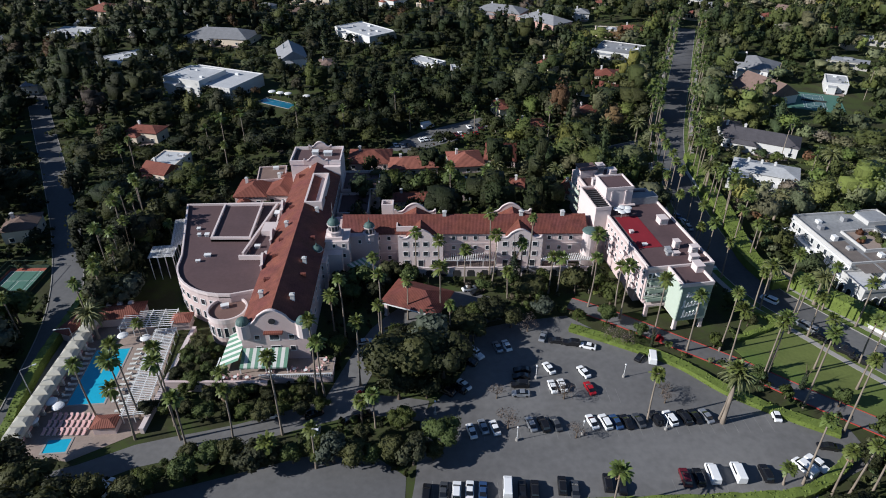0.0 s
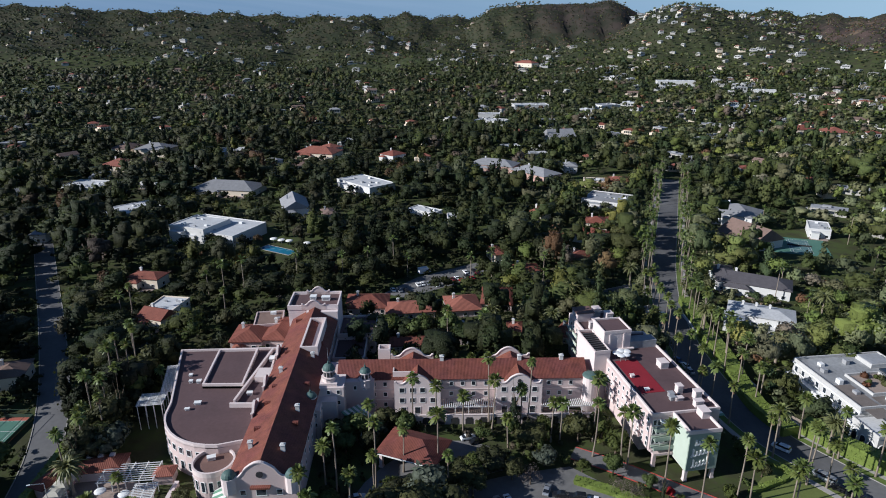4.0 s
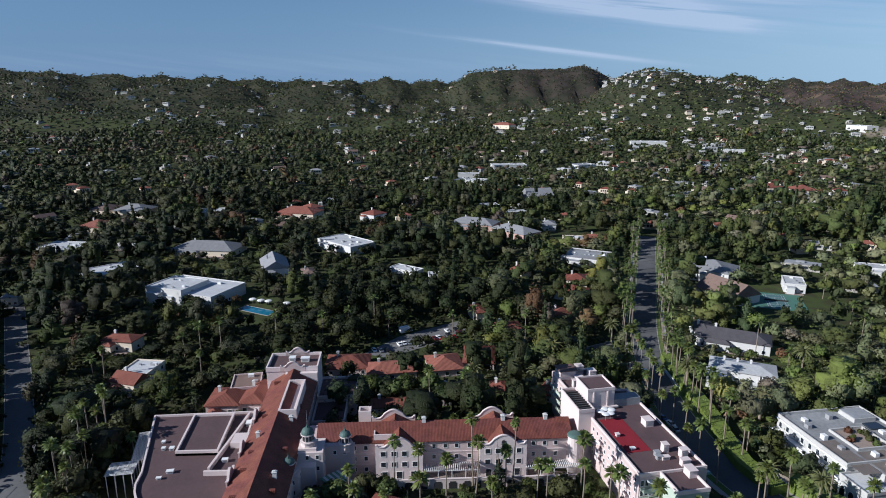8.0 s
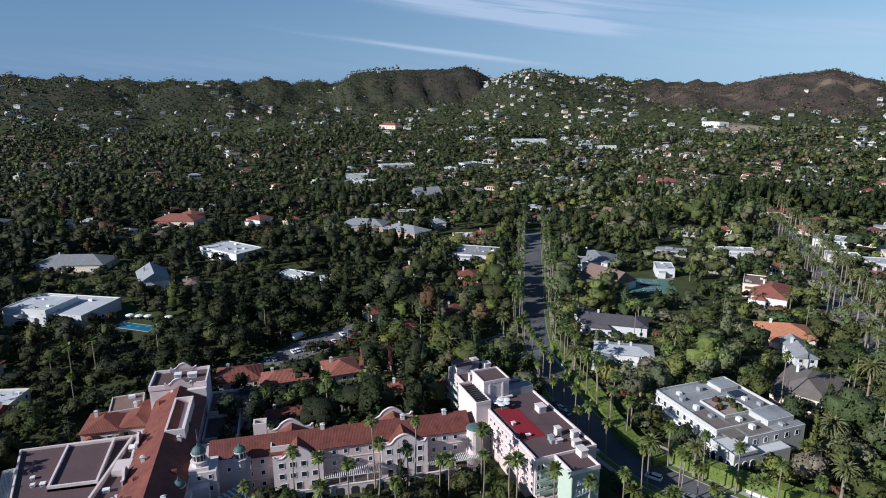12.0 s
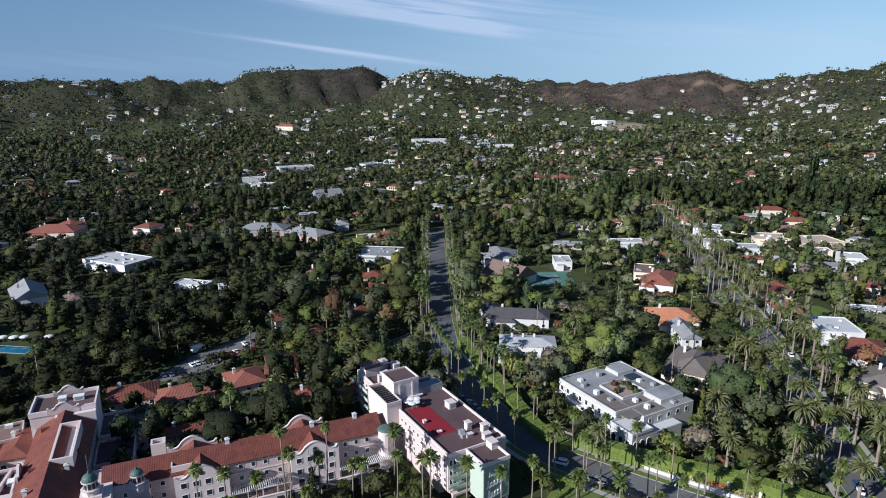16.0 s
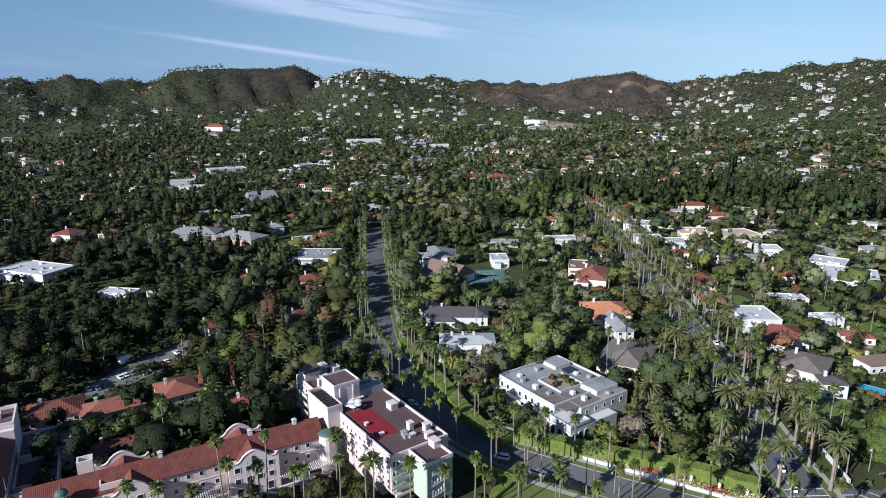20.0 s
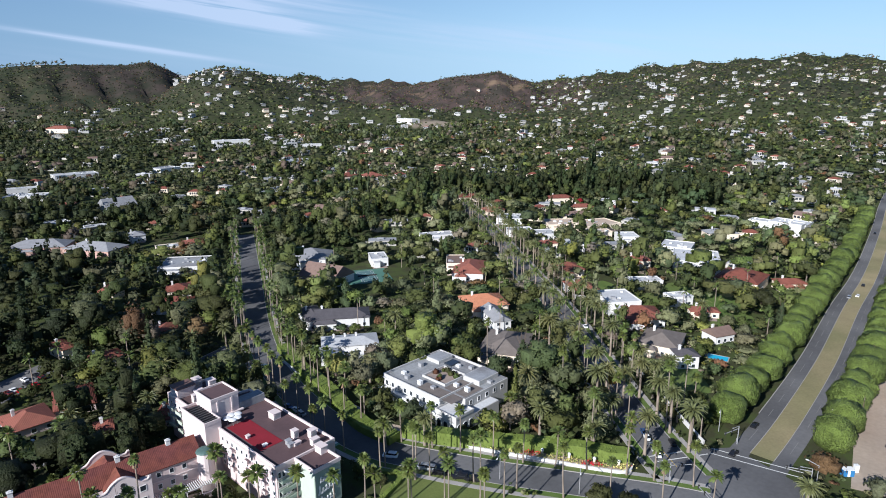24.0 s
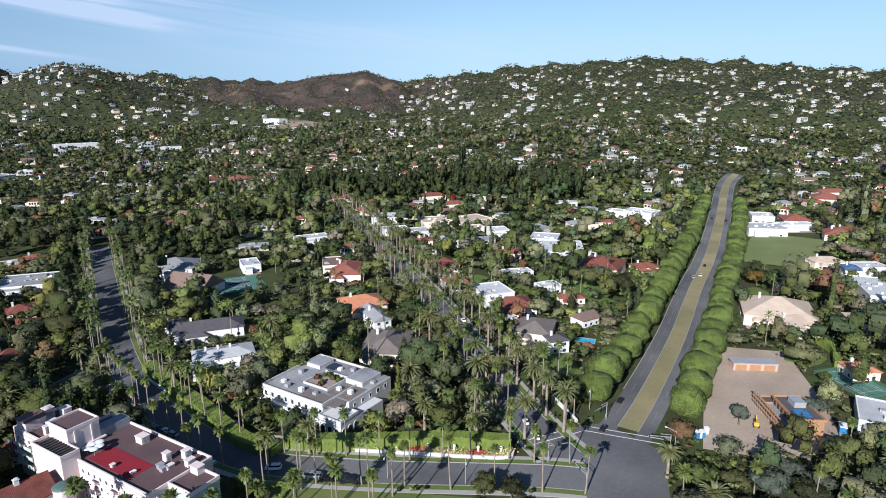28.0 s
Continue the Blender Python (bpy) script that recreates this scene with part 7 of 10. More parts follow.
SHAPES = {
    "sedan": (((-2.3, 0.75, 0.35, 0.75), (-2.15, 0.88, 0.25, 0.95), (-1.2, 0.92, 0.22, 1.0), (1.0, 0.92, 0.22, 0.95), (2.1, 0.86, 0.25, 0.78), (2.35, 0.7, 0.35, 0.6)),
              ((-1.75, 0.72, 0.9, 1.0), (-1.0, 0.74, 0.9, 1.38), (0.25, 0.74, 0.9, 1.40), (1.15, 0.72, 0.85, 0.95)), ((-0.95, 0.64, 1.36, 1.44), (-0.8, 0.66, 1.38, 1.46), (0.15, 0.66, 1.38, 1.47), (0.3, 0.62, 1.36, 1.42))),
    "suv": (((-2.35, 0.85, 0.4, 1.0), (-2.2, 0.95, 0.3, 1.15), (1.0, 0.96, 0.3, 1.12), (2.15, 0.92, 0.3, 1.0), (2.35, 0.8, 0.4, 0.8)),
            ((-2.2, 0.8, 1.05, 1.2), (-1.9, 0.82, 1.05, 1.72), (0.3, 0.82, 1.05, 1.74), (1.2, 0.78, 1.05, 1.12)), ((-1.95, 0.7, 1.68, 1.78), (-1.7, 0.74, 1.72, 1.82), (0.2, 0.74, 1.72, 1.82), (0.4, 0.66, 1.68, 1.74))),
    "van": (((-2.7, 0.95, 0.4, 2.0), (-2.6, 1.0, 0.35, 2.15), (1.3, 1.0, 0.35, 2.15), (1.6, 1.0, 0.35, 1.35), (2.5, 0.95, 0.35, 1.15), (2.7, 0.8, 0.4, 0.9)),
            ((-1.2, 1.012, 1.35, 1.9), (1.2, 1.012, 1.35, 1.9), (2.0, 0.86, 1.2, 1.3)), ((-2.5, 0.85, 2.1, 2.2), (-2.3, 0.9, 2.12, 2.24), (1.0, 0.9, 2.12, 2.24), (1.3, 0.8, 2.1, 2.18))),
    "pickup": (((-2.8, 0.9, 0.45, 1.0), (-2.7, 0.98, 0.35, 1.1), (1.2, 0.98, 0.35, 1.12), (2.6, 0.94, 0.35, 1.05), (2.8, 0.82, 0.45, 0.85)),
               ((-0.9, 0.82, 1.05, 1.15), (-0.75, 0.83, 1.05, 1.78), (0.7, 0.83, 1.05, 1.8), (1.5, 0.78, 1.05, 1.15)), ((-0.8, 0.7, 1.74, 1.82), (-0.6, 0.74, 1.78, 1.88), (0.6, 0.74, 1.78, 1.88), (0.8, 0.66, 1.74, 1.8))),
    "truck": (((-3.6, 1.15, 0.6, 3.2), (-3.5, 1.2, 0.5, 3.3), (1.2, 1.2, 0.5, 3.3), (1.3, 1.1, 0.5, 1.4), (2.9, 1.05, 0.5, 1.3), (3.1, 0.9, 0.6, 1.0)),
              ((1.35, 1.0, 1.3, 2.3), (2.0, 1.0, 1.3, 2.3), (2.7, 0.95, 1.25, 1.4)), ((1.3, 0.9, 2.2, 2.35), (1.4, 0.95, 2.25, 2.4), (1.9, 0.95, 2.25, 2.4), (2.1, 0.85, 2.2, 2.3))),
}
KIND_WORD = {"sedan": "saloon car", "suv": "sport utility car", "van": "van", "pickup": "pickup", "truck": "box lorry"}


def car(x, y, heading, colour, kind):
    """heading: degrees from +y, anticlockwise; the body lies along its local x."""
    if (kind, colour) not in CAR_MESH:
        b, g, r = SHAPES[kind]
        CAR_MESH[kind, colour] = (make_mesh("body", loft(b), colour), make_mesh("window_band", loft(g), "car_glass"), make_mesh("roof_panel", loft(r), colour))
    if "wheel" not in CAR_MESH:
        CAR_MESH["wheel"] = make_mesh("wheel", rings(disc(0, 0, 0.33, 0.33, -0.11, 0.11, 12), disc(0, 0, 0.2, 0.2, 0.11, 0.125, 8)), "rubber")
    bm_, gm_, rm_ = CAR_MESH[kind, colour]
    z = float(terrain(x, y)) + (0.055 if math.hypot(x, y) < FLAT_R else 0.7)
    t = thing("car" if kind in ("sedan", "suv") else "van" if kind in ("van", "truck") else "pickup", "%s %s on grey asphalt" % ({"car_white": "glossy white", "car_silver": "silver grey", "car_black": "glossy black", "car_grey": "dark grey", "car_blue": "dark blue", "car_red": "bright red", "car_maroon": "dark maroon"}[colour], KIND_WORD[kind]), "car" if kind != "truck" else "lorry", x, y, z, heading + 90, "vehicles")
    part("body", bm_, None, t)
    part("window_band", gm_, None, t)
    part("roof_panel", rm_, None, t)
    L0 = SHAPES[kind][0][-1][0]
    for wx in (-L0 * 0.6, L0 * 0.62):
        for wy in (-0.82, 0.82):
            part("wheel", CAR_MESH["wheel"], None, t, at=pose(wx, wy, 0.33, 90))
    return t


car(6.7, 100.3, 15, "car_white", "sedan")
car(9.5, 101.6, 15, "car_silver", "sedan")
car(12.2, 101.3, 15, "car_white", "sedan")
car(20.9, 102.4, 15, "car_silver", "sedan")
car(23.8, 102.3, 15, "car_black", "suv")
car(26.8, 102.5, 15, "car_grey", "sedan")
car(35.5, 103.1, 15, "car_white", "sedan")
car(38.6, 103.0, 15, "car_white", "suv")
car(41.2, 103.1, 15, "car_blue", "sedan")
car(43.8, 103.1, 15, "car_black", "sedan")
car(46.7, 103.5, 15, "car_grey", "sedan")
car(50.9, 104.2, 15, "car_black", "suv")
car(54.4, 104.2, 15, "car_white", "suv")
car(57.9, 104.5, 15, "car_black", "suv")
car(60.6, 104.8, 15, "car_black", "sedan")
car(63.3, 104.9, 15, "car_silver", "sedan")
car(-3.5, 83.4, -4, "car_black", "suv")
car(0.1, 84.0, -4, "car_grey", "sedan")
car(2.9, 84.0, -4, "car_white", "suv")
car(5.7, 84.3, -4, "car_white", "sedan")
car(8.5, 84.1, -4, "car_blue", "sedan")
car(13.8, 84.9, -4, "car_white", "van")
car(16.9, 84.3, -4, "car_black", "sedan")
car(19.5, 84.3, -4, "car_black", "suv")
car(25.5, 85.3, -4, "car_black", "suv")
car(28.1, 84.4, -4, "car_grey", "sedan")
car(35.4, 86.0, -4, "car_black", "suv")
car(38.3, 85.3, -4, "car_black", "sedan")
car(52.5, 87.4, -1, "car_maroon", "suv")
car(55.4, 87.4, -1, "car_black", "suv")
car(58.7, 88.3, -1, "car_white", "van")
car(64.4, 88.6, -1, "car_white", "van")
car(70.4, 88.4, -1, "car_black", "suv")
car(79.5, 89.9, 28, "car_white", "van")
car(82.9, 90.8, 28, "car_white", "pickup")
car(87.8, 95.8, 80, "car_black", "sedan")
car(80.2, 105.4, -6, "car_white", "sedan")
car(27.8, 121.4, 24, "car_white", "sedan")
car(36.7, 120.0, 24, "car_white", "sedan")
car(27.8, 114.7, 9, "car_white", "sedan")
car(30.3, 115.1, 9, "car_white", "sedan")
car(19.5, 112.3, 90, "car_silver", "sedan")
car(19.6, 115.4, 90, "car_black", "suv")
car(20.2, 118.3, 90, "car_black", "sedan")
car(20.7, 120.7, 90, "car_black", "sedan")
car(37.1, 114.1, 14, "car_red", "sedan")
car(39.7, 130.1, 72, "car_white", "sedan")
car(28.0, 134.1, -20, "car_silver", "sedan")
car(17.5, 130.3, 16, "car_white", "sedan")
car(14.9, 129.7, 18, "car_silver", "sedan")
car(8.9, 127.2, 35, "car_white", "pickup")
car(31.5, 132.3, 80, "car_black", "sedan")
car(35.6, 131.3, 80, "car_black", "suv")
car(5.3, 115.4, 40, "car_white", "sedan")
car(4.0, 113.9, 60, "car_black", "sedan")
car(0.9, 113.0, 60, "car_black", "suv")
car(53.0, 125.8, -40, "car_black", "sedan")
car(56.1, 125.5, -12, "car_white", "van")
car(8.1, 156.8, -70, "car_white", "sedan")
car(10.6, 155.1, -60, "car_black", "sedan")
car(-21.7, 131.7, -75, "car_silver", "sedan")
car(-41.6, 105.0, -75, "car_white", "sedan")
car(-31.2, 105.5, -65, "car_black", "sedan")
car(-51.9, 93.0, -30, "car_silver", "sedan")
car(-49.1, 93.4, -30, "car_grey", "sedan")
car(-46.4, 93.6, -30, "car_silver", "sedan")
car(-73.6, 84.5, -15, "car_white", "suv")
car(-71.5, 84.9, -15, "car_white", "suv")
car(-75.9, 83.7, -15, "car_silver", "sedan")
car(-29.7, 99.1, 0, "car_white", "van")
car(-19.6, 105.2, -70, "car_black", "suv")
car(-21.9, 103.7, -70, "car_black", "sedan")
car(6.9, 123.8, 60, "car_black", "sedan")
car(98.6, 151.2, 40, "car_white", "suv")
car(104.2, 137.5, 40, "car_silver", "suv")
car(106.7, 133.0, 40, "car_black", "suv")
car(109.3, 128.3, 40, "car_black", "pickup")
car(111.1, 124.7, 40, "car_black", "suv")
car(108.9, 131.2, 40, "car_black", "sedan")
car(87.3, 202.5, 8, "car_blue", "sedan")
car(88.6, 198.1, 10, "car_white", "sedan")
car(88.6, 194.3, 12, "car_silver", "sedan")
car(99.7, 277.1, -18, "car_black", "sedan")
car(89.5, 236.1, -10, "car_silver", "suv")
car(92.3, 248.4, -12, "car_black", "sedan")
car(-21.9, 269.1, 20, "car_white", "sedan")
car(-18.8, 268.3, 20, "car_silver", "sedan")
car(-15.7, 269.0, 20, "car_black", "sedan")
car(-10.4, 275.3, 20, "car_white", "sedan")
car(-8.3, 276.4, 20, "car_white", "sedan")
car(-5.9, 276.9, 20, "car_silver", "sedan")
car(1.6, 280.5, 20, "car_silver", "sedan")
car(3.8, 278.5, 20, "car_black", "sedan")
car(6.5, 281.9, 20, "car_maroon", "sedan")
car(8.4, 283.4, 20, "car_white", "sedan")
car(10.3, 280.8, 20, "car_red", "sedan")
car(13.2, 286.2, 20, "car_black", "sedan")
car(15.8, 283.6, 20, "car_red", "sedan")
car(18.8, 289.4, 20, "car_maroon", "sedan")
car(12.8, 291.7, 20, "car_white", "sedan")
car(17.1, 293.5, 20, "car_black", "sedan")
car(-1.6, 275.0, 20, "car_white", "sedan")
car(-7.5, 291.4, -60, "car_white", "truck")
car(186.3, 81.8, -85, "car_black", "sedan")
car(209.1, 85.8, -85, "car_black", "sedan")
car(166.7, 97.3, -42, "car_white", "suv")
car(169.3, 100.7, -42, "car_silver", "sedan")
car(173.0, 105.3, -42, "car_white", "sedan")
car(176.7, 97.8, -42, "car_black", "sedan")
car(175.0, 107.8, -42, "car_blue", "sedan")
car(397.8, 116.6, -80, "car_white", "sedan")
car(390.9, 118.6, -80, "car_silver", "suv")
car(239.0, 184.6, -36, "car_white", "sedan")
car(221.9, 176.5, -36, "car_black", "sedan")
car(210.0, 154.1, -36, "car_blue", "sedan")
car(196.7, 142.7, -36, "car_black", "sedan")
car(99.0, 151.0, 40, "car_white", "suv")
car(103.1, 139.5, 42, "car_silver", "suv")
car(105.6, 133.2, 44, "car_black", "pickup")
car(108.9, 127.9, 46, "car_black", "suv")
car(573.2, 163.4, -75, "car_black", "sedan")
car(571.4, 150.9, -75, "car_black", "suv")
car(422.3, 121.9, -75, "car_black", "sedan")
car(299.2, 106.2, -80, "car_black", "sedan")
car(89.9, 239.7, 15, "car_blue", "sedan")
car(94.4, 240.6, 15, "car_white", "suv")


# painted parking bays
bays = []
for (ax, ay), (bx, by), n in (((4, 100), (78, 103), 26), ((-2, 84.5), (26, 84), 10), ((50, 85), (72, 87), 8), ((22, 116), (44, 112), 9)):
    for k in range(n + 1):
        x, y = ax + (bx - ax) * k / n, ay + (by - ay) * k / n
        bays.append(prism(((x - 0.06, y - 2.4), (x + 0.06, y - 2.4), (x - 0.25, y + 2.4), (x - 0.37, y + 2.4)), 0.04, 0.058))
solid("bay_lines", rings(*bays), "line_faded", "worn white parking bay lines", "road marking", "stuff")


def lamp_post(x, y, h=4.2, label="white globe lamp post on a concrete base"):
    t = thing("lamp_post", label, "lamp post", x, y, 0, 0, "lamp posts")
    part("base", rings(disc(0, 0, 0.38, 0.34, 0, 0.8, 10)), "concrete", t)
    part("pole", disc(0, 0, 0.08, 0.06, 0.8, h, 8), "paint_white", t)
    part("lamp_head", rings(disc(0, 0, 0.12, 0.26, h, h + 0.15, 10), dome(0, 0, 0.26, h + 0.15, 0.35, 10, 4)), "paint_white", t)


lamp_post(46.8, 118.6)
lamp_post(52.5, 101.2)
lamp_post(24.0, 118.1)
lamp_post(71.3, 110.5)
lamp_post(17.1, 98.0)
lamp_post(32.6, 99.8)
lamp_post(-1.9, 106.0)



def street_light(x, y, rot, h=8.5, arm=3.0):
    t = thing("street_light", "tall grey street light with curved arm", "street light", x, y, 0.1, rot, "street lights")
    part("pole", disc(0, 0, 0.13, 0.08, 0, h, 8), "grey_metal", t)
    part("arm", rings(*[box(k * arm / 4, (k + 1) * arm / 4, -0.05, 0.05, h - 0.1 + 0.12 * k, h + 0.1 + 0.12 * k) for k in range(4)]), "grey_metal", t)
    part("lamp_head", box(arm - 0.1, arm + 0.7, -0.16, 0.16, h + 0.3, h + 0.48), "paint_white", t)


def traffic_signal(x, y, rot, arm=7.0):
    t = thing("traffic_signal", "grey signal mast with black signal heads", "traffic signal", x, y, 0.1, rot, "traffic signals")
    part("pole", rings(disc(0, 0, 0.16, 0.12, 0, 6.8, 8)), "grey_metal", t)
    part("mast_arm", box(0, arm, -0.07, 0.07, 5.8, 5.98), "grey_metal", t)
    part("luminaire_arm", rings(box(0, 2.6, -0.05, 0.05, 6.7, 6.8), box(2.5, 3.2, -0.15, 0.15, 6.7, 6.85)), "grey_metal", t)
    for q in (arm * 0.5, arm * 0.95):
        hd_ = part("signal_head", box(q - 0.18, q + 0.18, -0.16, 0.16, 5.3, 6.4), "signal_black", t)
        part("visor", box(q - 0.14, q + 0.14, -0.34, -0.16, 6.1, 6.35), "signal_black", hd_)
    part("control_box", box(-0.3, 0.3, -0.25, -0.13, 1.0, 2.2), "grey_metal", t)


for x, y, r in ((156.5, 86.5, -35), (193, 84, 170), (186, 58.5, 120), (150, 70, 60)):
    traffic_signal(x, y, r)
for x, y, r in ((131, 100, 220), (-103, 112, 30), (196, 92, 200), (118, 120, 210), (186, 57, 90), (225, 64, 100), (-99, 128, 200)):
    street_light(x, y, r)

# ---- the pool terrace ----
def pool(x, y, rot, w, d, label, m="pool_water", name="swimming_pool"):
    p = thing(name, label, "pool", x, y, 0, rot, "pools")
    a, b = w / 2, d / 2
    part("water", box(-a, a, -b, b, -0.15, 0.082), m, p, "clear turquoise water" if m == "pool_water" else "dark blue water")
    part("coping", rim(((-a - 0.45, -b - 0.45), (a + 0.45, -b - 0.45), (a + 0.45, b + 0.45), (-a - 0.45, b + 0.45)), -0.1, 0.16, 0.45), "concrete", p, "pale stone coping")
    KEEP_OUT.append(([(x - w, y - d), (x + w, y - d), (x + w, y + d), (x - w, y + d)],))
    return p


pool(-89.2, 119.2, 5.5, 8.8, 20.2, "turquoise hotel swimming pool with stone coping")
pool(-88.5, 96.3, 5.5, 5.2, 3.8, "small turquoise plunge pool beside a terrace", name="plunge_pool")


def cabana(x, y, rot):
    c = thing("cabana", "beige canvas cabana with rounded roof beside the pool", "cabana", x, y, 0.07, rot, "pool cabanas")
    for sx in (-1.4, 1.4):
        for sy in (-1.5, 1.5):
            part("post", box(sx - 0.06, sx + 0.06, sy - 0.06, sy + 0.06, 0, 2.3), "paint_white", c)
    V = [(sx * a, sy * b, z) for a, b, z in ((1.62, 1.82, 2.3), (1.45, 1.6, 2.75), (1.1, 1.15, 3.1), (0.5, 0.5, 3.3)) for sx, sy in ((-1, -1), (1, -1), (1, 1), (-1, 1))]
    F = [(4 * k + i, 4 * k + (i + 1) % 4, 4 * k + 4 + (i + 1) % 4, 4 * k + 4 + i) for k in range(3) for i in range(4)] + [(12, 13, 14, 15), (3, 2, 1, 0)]
    part("roof", rings((V, F), rim(((-1.62, -1.82), (1.62, -1.82), (1.62, 1.82), (-1.62, 1.82)), 2.0, 2.32, 0.04)), "tent_canvas", c, "rounded beige canvas roof")
    part("back_curtain", box(-1.5, -1.42, -1.6, 1.6, 0, 2.2), "canvas", c)
    part("side_curtain", box(-1.4, 1.2, 1.5, 1.58, 0, 2.2), "canvas", c)
    part("day_bed", rings(box(-1.2, 0.6, -1.2, 1.2, 0, 0.45)), "pink_cushion", c)
    c.scale = (1.3, 1.0, 1.3)


for k in range(13):
    t_ = k / 12
    cabana(-99.2 + 1.6 * t_, 137.2 - 40 * t_, 3)


def lounger(x, y, rot, m="canvas", lab="pale padded sun lounger on a terrace"):
    key = "lounger_" + m
    if key not in CAR_MESH:
        CAR_MESH[key] = (make_mesh("mattress", rings(box(-0.33, 0.33, -1.0, 0.35, 0.3, 0.42), ([(-0.33, 0.35, 0.3), (0.33, 0.35, 0.3), (0.33, 0.95, 0.75), (-0.33, 0.95, 0.75), (-0.33, 0.35, 0.42), (0.33, 0.35, 0.42), (0.33, 0.9, 0.85), (-0.33, 0.9, 0.85)], [(0, 3, 2, 1), (4, 5, 6, 7), (0, 1, 5, 4), (1, 2, 6, 5), (2, 3, 7, 6), (3, 0, 4, 7)])), m),
                         make_mesh("lounger_frame", rings(box(-0.35, 0.35, -1.0, 0.95, 0.22, 0.3), *[box(sx - 0.03, sx + 0.03, sy - 0.03, sy + 0.03, 0, 0.22) for sx in (-0.3, 0.3) for sy in (-0.9, 0.85)]), "paint_white"))
    t = thing("sun_lounger", lab, "lounger", x, y, 0.07, rot, "sun loungers")
    part("lounger_frame", CAR_MESH[key][1], None, t)
    part("mattress", CAR_MESH[key][0], None, t)


for k in range(11):
    t_ = k / 10
    lounger(-95.9 + 1.9 * t_, 129 - 19 * t_, 95)
    lounger(-82.6 + 1.6 * t_, 129 - 19 * t_, -85)
for r_ in range(3):
    for k in range(8):
        lounger(-93.5 + k * 1.35, 104.8 - r_ * 2.3, 5, "pink_cushion", "pink padded sun lounger on a terrace")
for k in range(9):
    lounger(-80.0 + 0.15 * k, 126 - 2.4 * k, -80)
pergola("long white slatted pergola beside the pool", -75.2, 119, 7, 5.2, 32.0, 3.0, 3, 0.62)
pergola("white slatted pergola at the cafe end of the pool", -83.5, 139, 5, 14.0, 8.0, 3.2, 5, 0.9)
for x, y, w, d, rot, h in ((-94.5, 142.5, 15, 7, 8, 3.0), (-103.0, 139, 4.5, 13, -20, 3.0), (-74.5, 139.5, 5, 4, 5, 3.0), (-79, 101.5, 5, 3.5, 5, 2.5)):
    pv = thing("pool_pavilion", "low pink pool building with red tiled roof", "pavilion", x, y, 0, rot, "pool buildings")
    part("wall", box(-w / 2, w / 2, -d / 2, d / 2, 0, h), "pink", pv)
    part("roof", hip(-w / 2, w / 2, -d / 2, d / 2, h, min(w, d) * 0.25, 0.4), "terracotta", pv)
    if w > 6:
        for k in range(4):
            part("roof_vent", rings(box(-w / 2 + 2 + k * 3, -w / 2 + 3.2 + k * 3, 0.6, 1.8, h + 0.6, h + 2.0)), "pink_pale", pv)
for x, y in ((-96.5, 101.8), (-83.0, 112.5), (-95.2, 108), (-81.8, 131.5), (-88.5, 132.6), (-92.8, 106.5)):
    p = thing("parasol", "white round parasol on the pool terrace", "parasol", x, y, 0.07, 0, "pool parasols")
    part("canopy_top", dome(0, 0, 1.5, 2.2, 0.5, 12, 3), "paint_white", p)
    part("pole", disc(0, 0, 0.04, 0.04, 0, 2.3, 6), "grey_metal", p)
tw_ = solid("terrace_wall", rings(box(-70.8, -69.9, 100, 137, 0, 1.6), box(-70.95, -69.75, 100, 137, 1.6, 1.75)), "pink_pale", "pale garden wall beside the pool", "wall")
gw = solid("garden_wall", rings(box(-70, -44, 113.4, 113.9, 0, 3.2), box(-70.1, -43.9, 113.3, 114.0, 3.2, 3.4)), "pink", "pink retaining wall above the drive", "wall")


# ---- tennis courts and fences ----
def tennis(x, y, rot, a="tennis_green", b="tennis_red", w=17.0, d=34.0, fence=True):
    t = thing("tennis_court", "hard tennis court with white lines and fence" if fence else "hard tennis court with white lines", "tennis court", x, y, 0, rot, "tennis courts")
    part("surround", box(-w / 2, w / 2, -d / 2, d / 2, -0.1, 0.07), b, t)
    part("playing_surface", box(-5.5, 5.5, -11.9, 11.9, 0.0, 0.078), a, t)
    ls = [box(-5.5, 5.5, q - 0.05, q + 0.05, 0.07, 0.09) for q in (-11.85, -6.4, 6.4, 11.85)] + [box(q - 0.05, q + 0.05, -11.9, 11.9, 0.07, 0.09) for q in (-5.45, -4.1, 4.1, 5.45)] + [box(-0.05, 0.05, -6.4, 6.4, 0.07, 0.09)]
    part("lines", rings(*ls), "line_white", t)
    part("net", box(-6.2, 6.2, -0.03, 0.03, 0.07, 1.0), "signal_black", t)
    if fence:
        for sx, sy, lx, ly in ((-w / 2, 0, 0.05, d), (w / 2, 0, 0.05, d), (0, -d / 2, w, 0.05), (0, d / 2, w, 0.05)):
            part("fence_rail", rings(box(sx - lx / 2, sx + lx / 2, sy - ly / 2, sy + ly / 2, 2.9, 3.0), box(sx - lx / 2, sx + lx / 2, sy - ly / 2, sy + ly / 2, 0.1, 1.3)), "fence_green", t)
    KEEP_OUT.append(([(x - w, y - w), (x + w, y - w), (x + w, y + w), (x - w, y + w)],))
    return t


tennis(-134.5, 155.1, 1, "tennis_green", "tennis_red", 13.0, 27.5, True)
tennis(202.1, 330.1, -21, "tennis_blue", "tennis_green", 28.2, 30.5, False)
tennis(282.6, 18.5, -35, "tennis_green", "tennis_green", 16.5, 26.0, True)
tennis(116.4, 485.1, -14, "tennis_green", "tan", 23.7, 39.0, False)
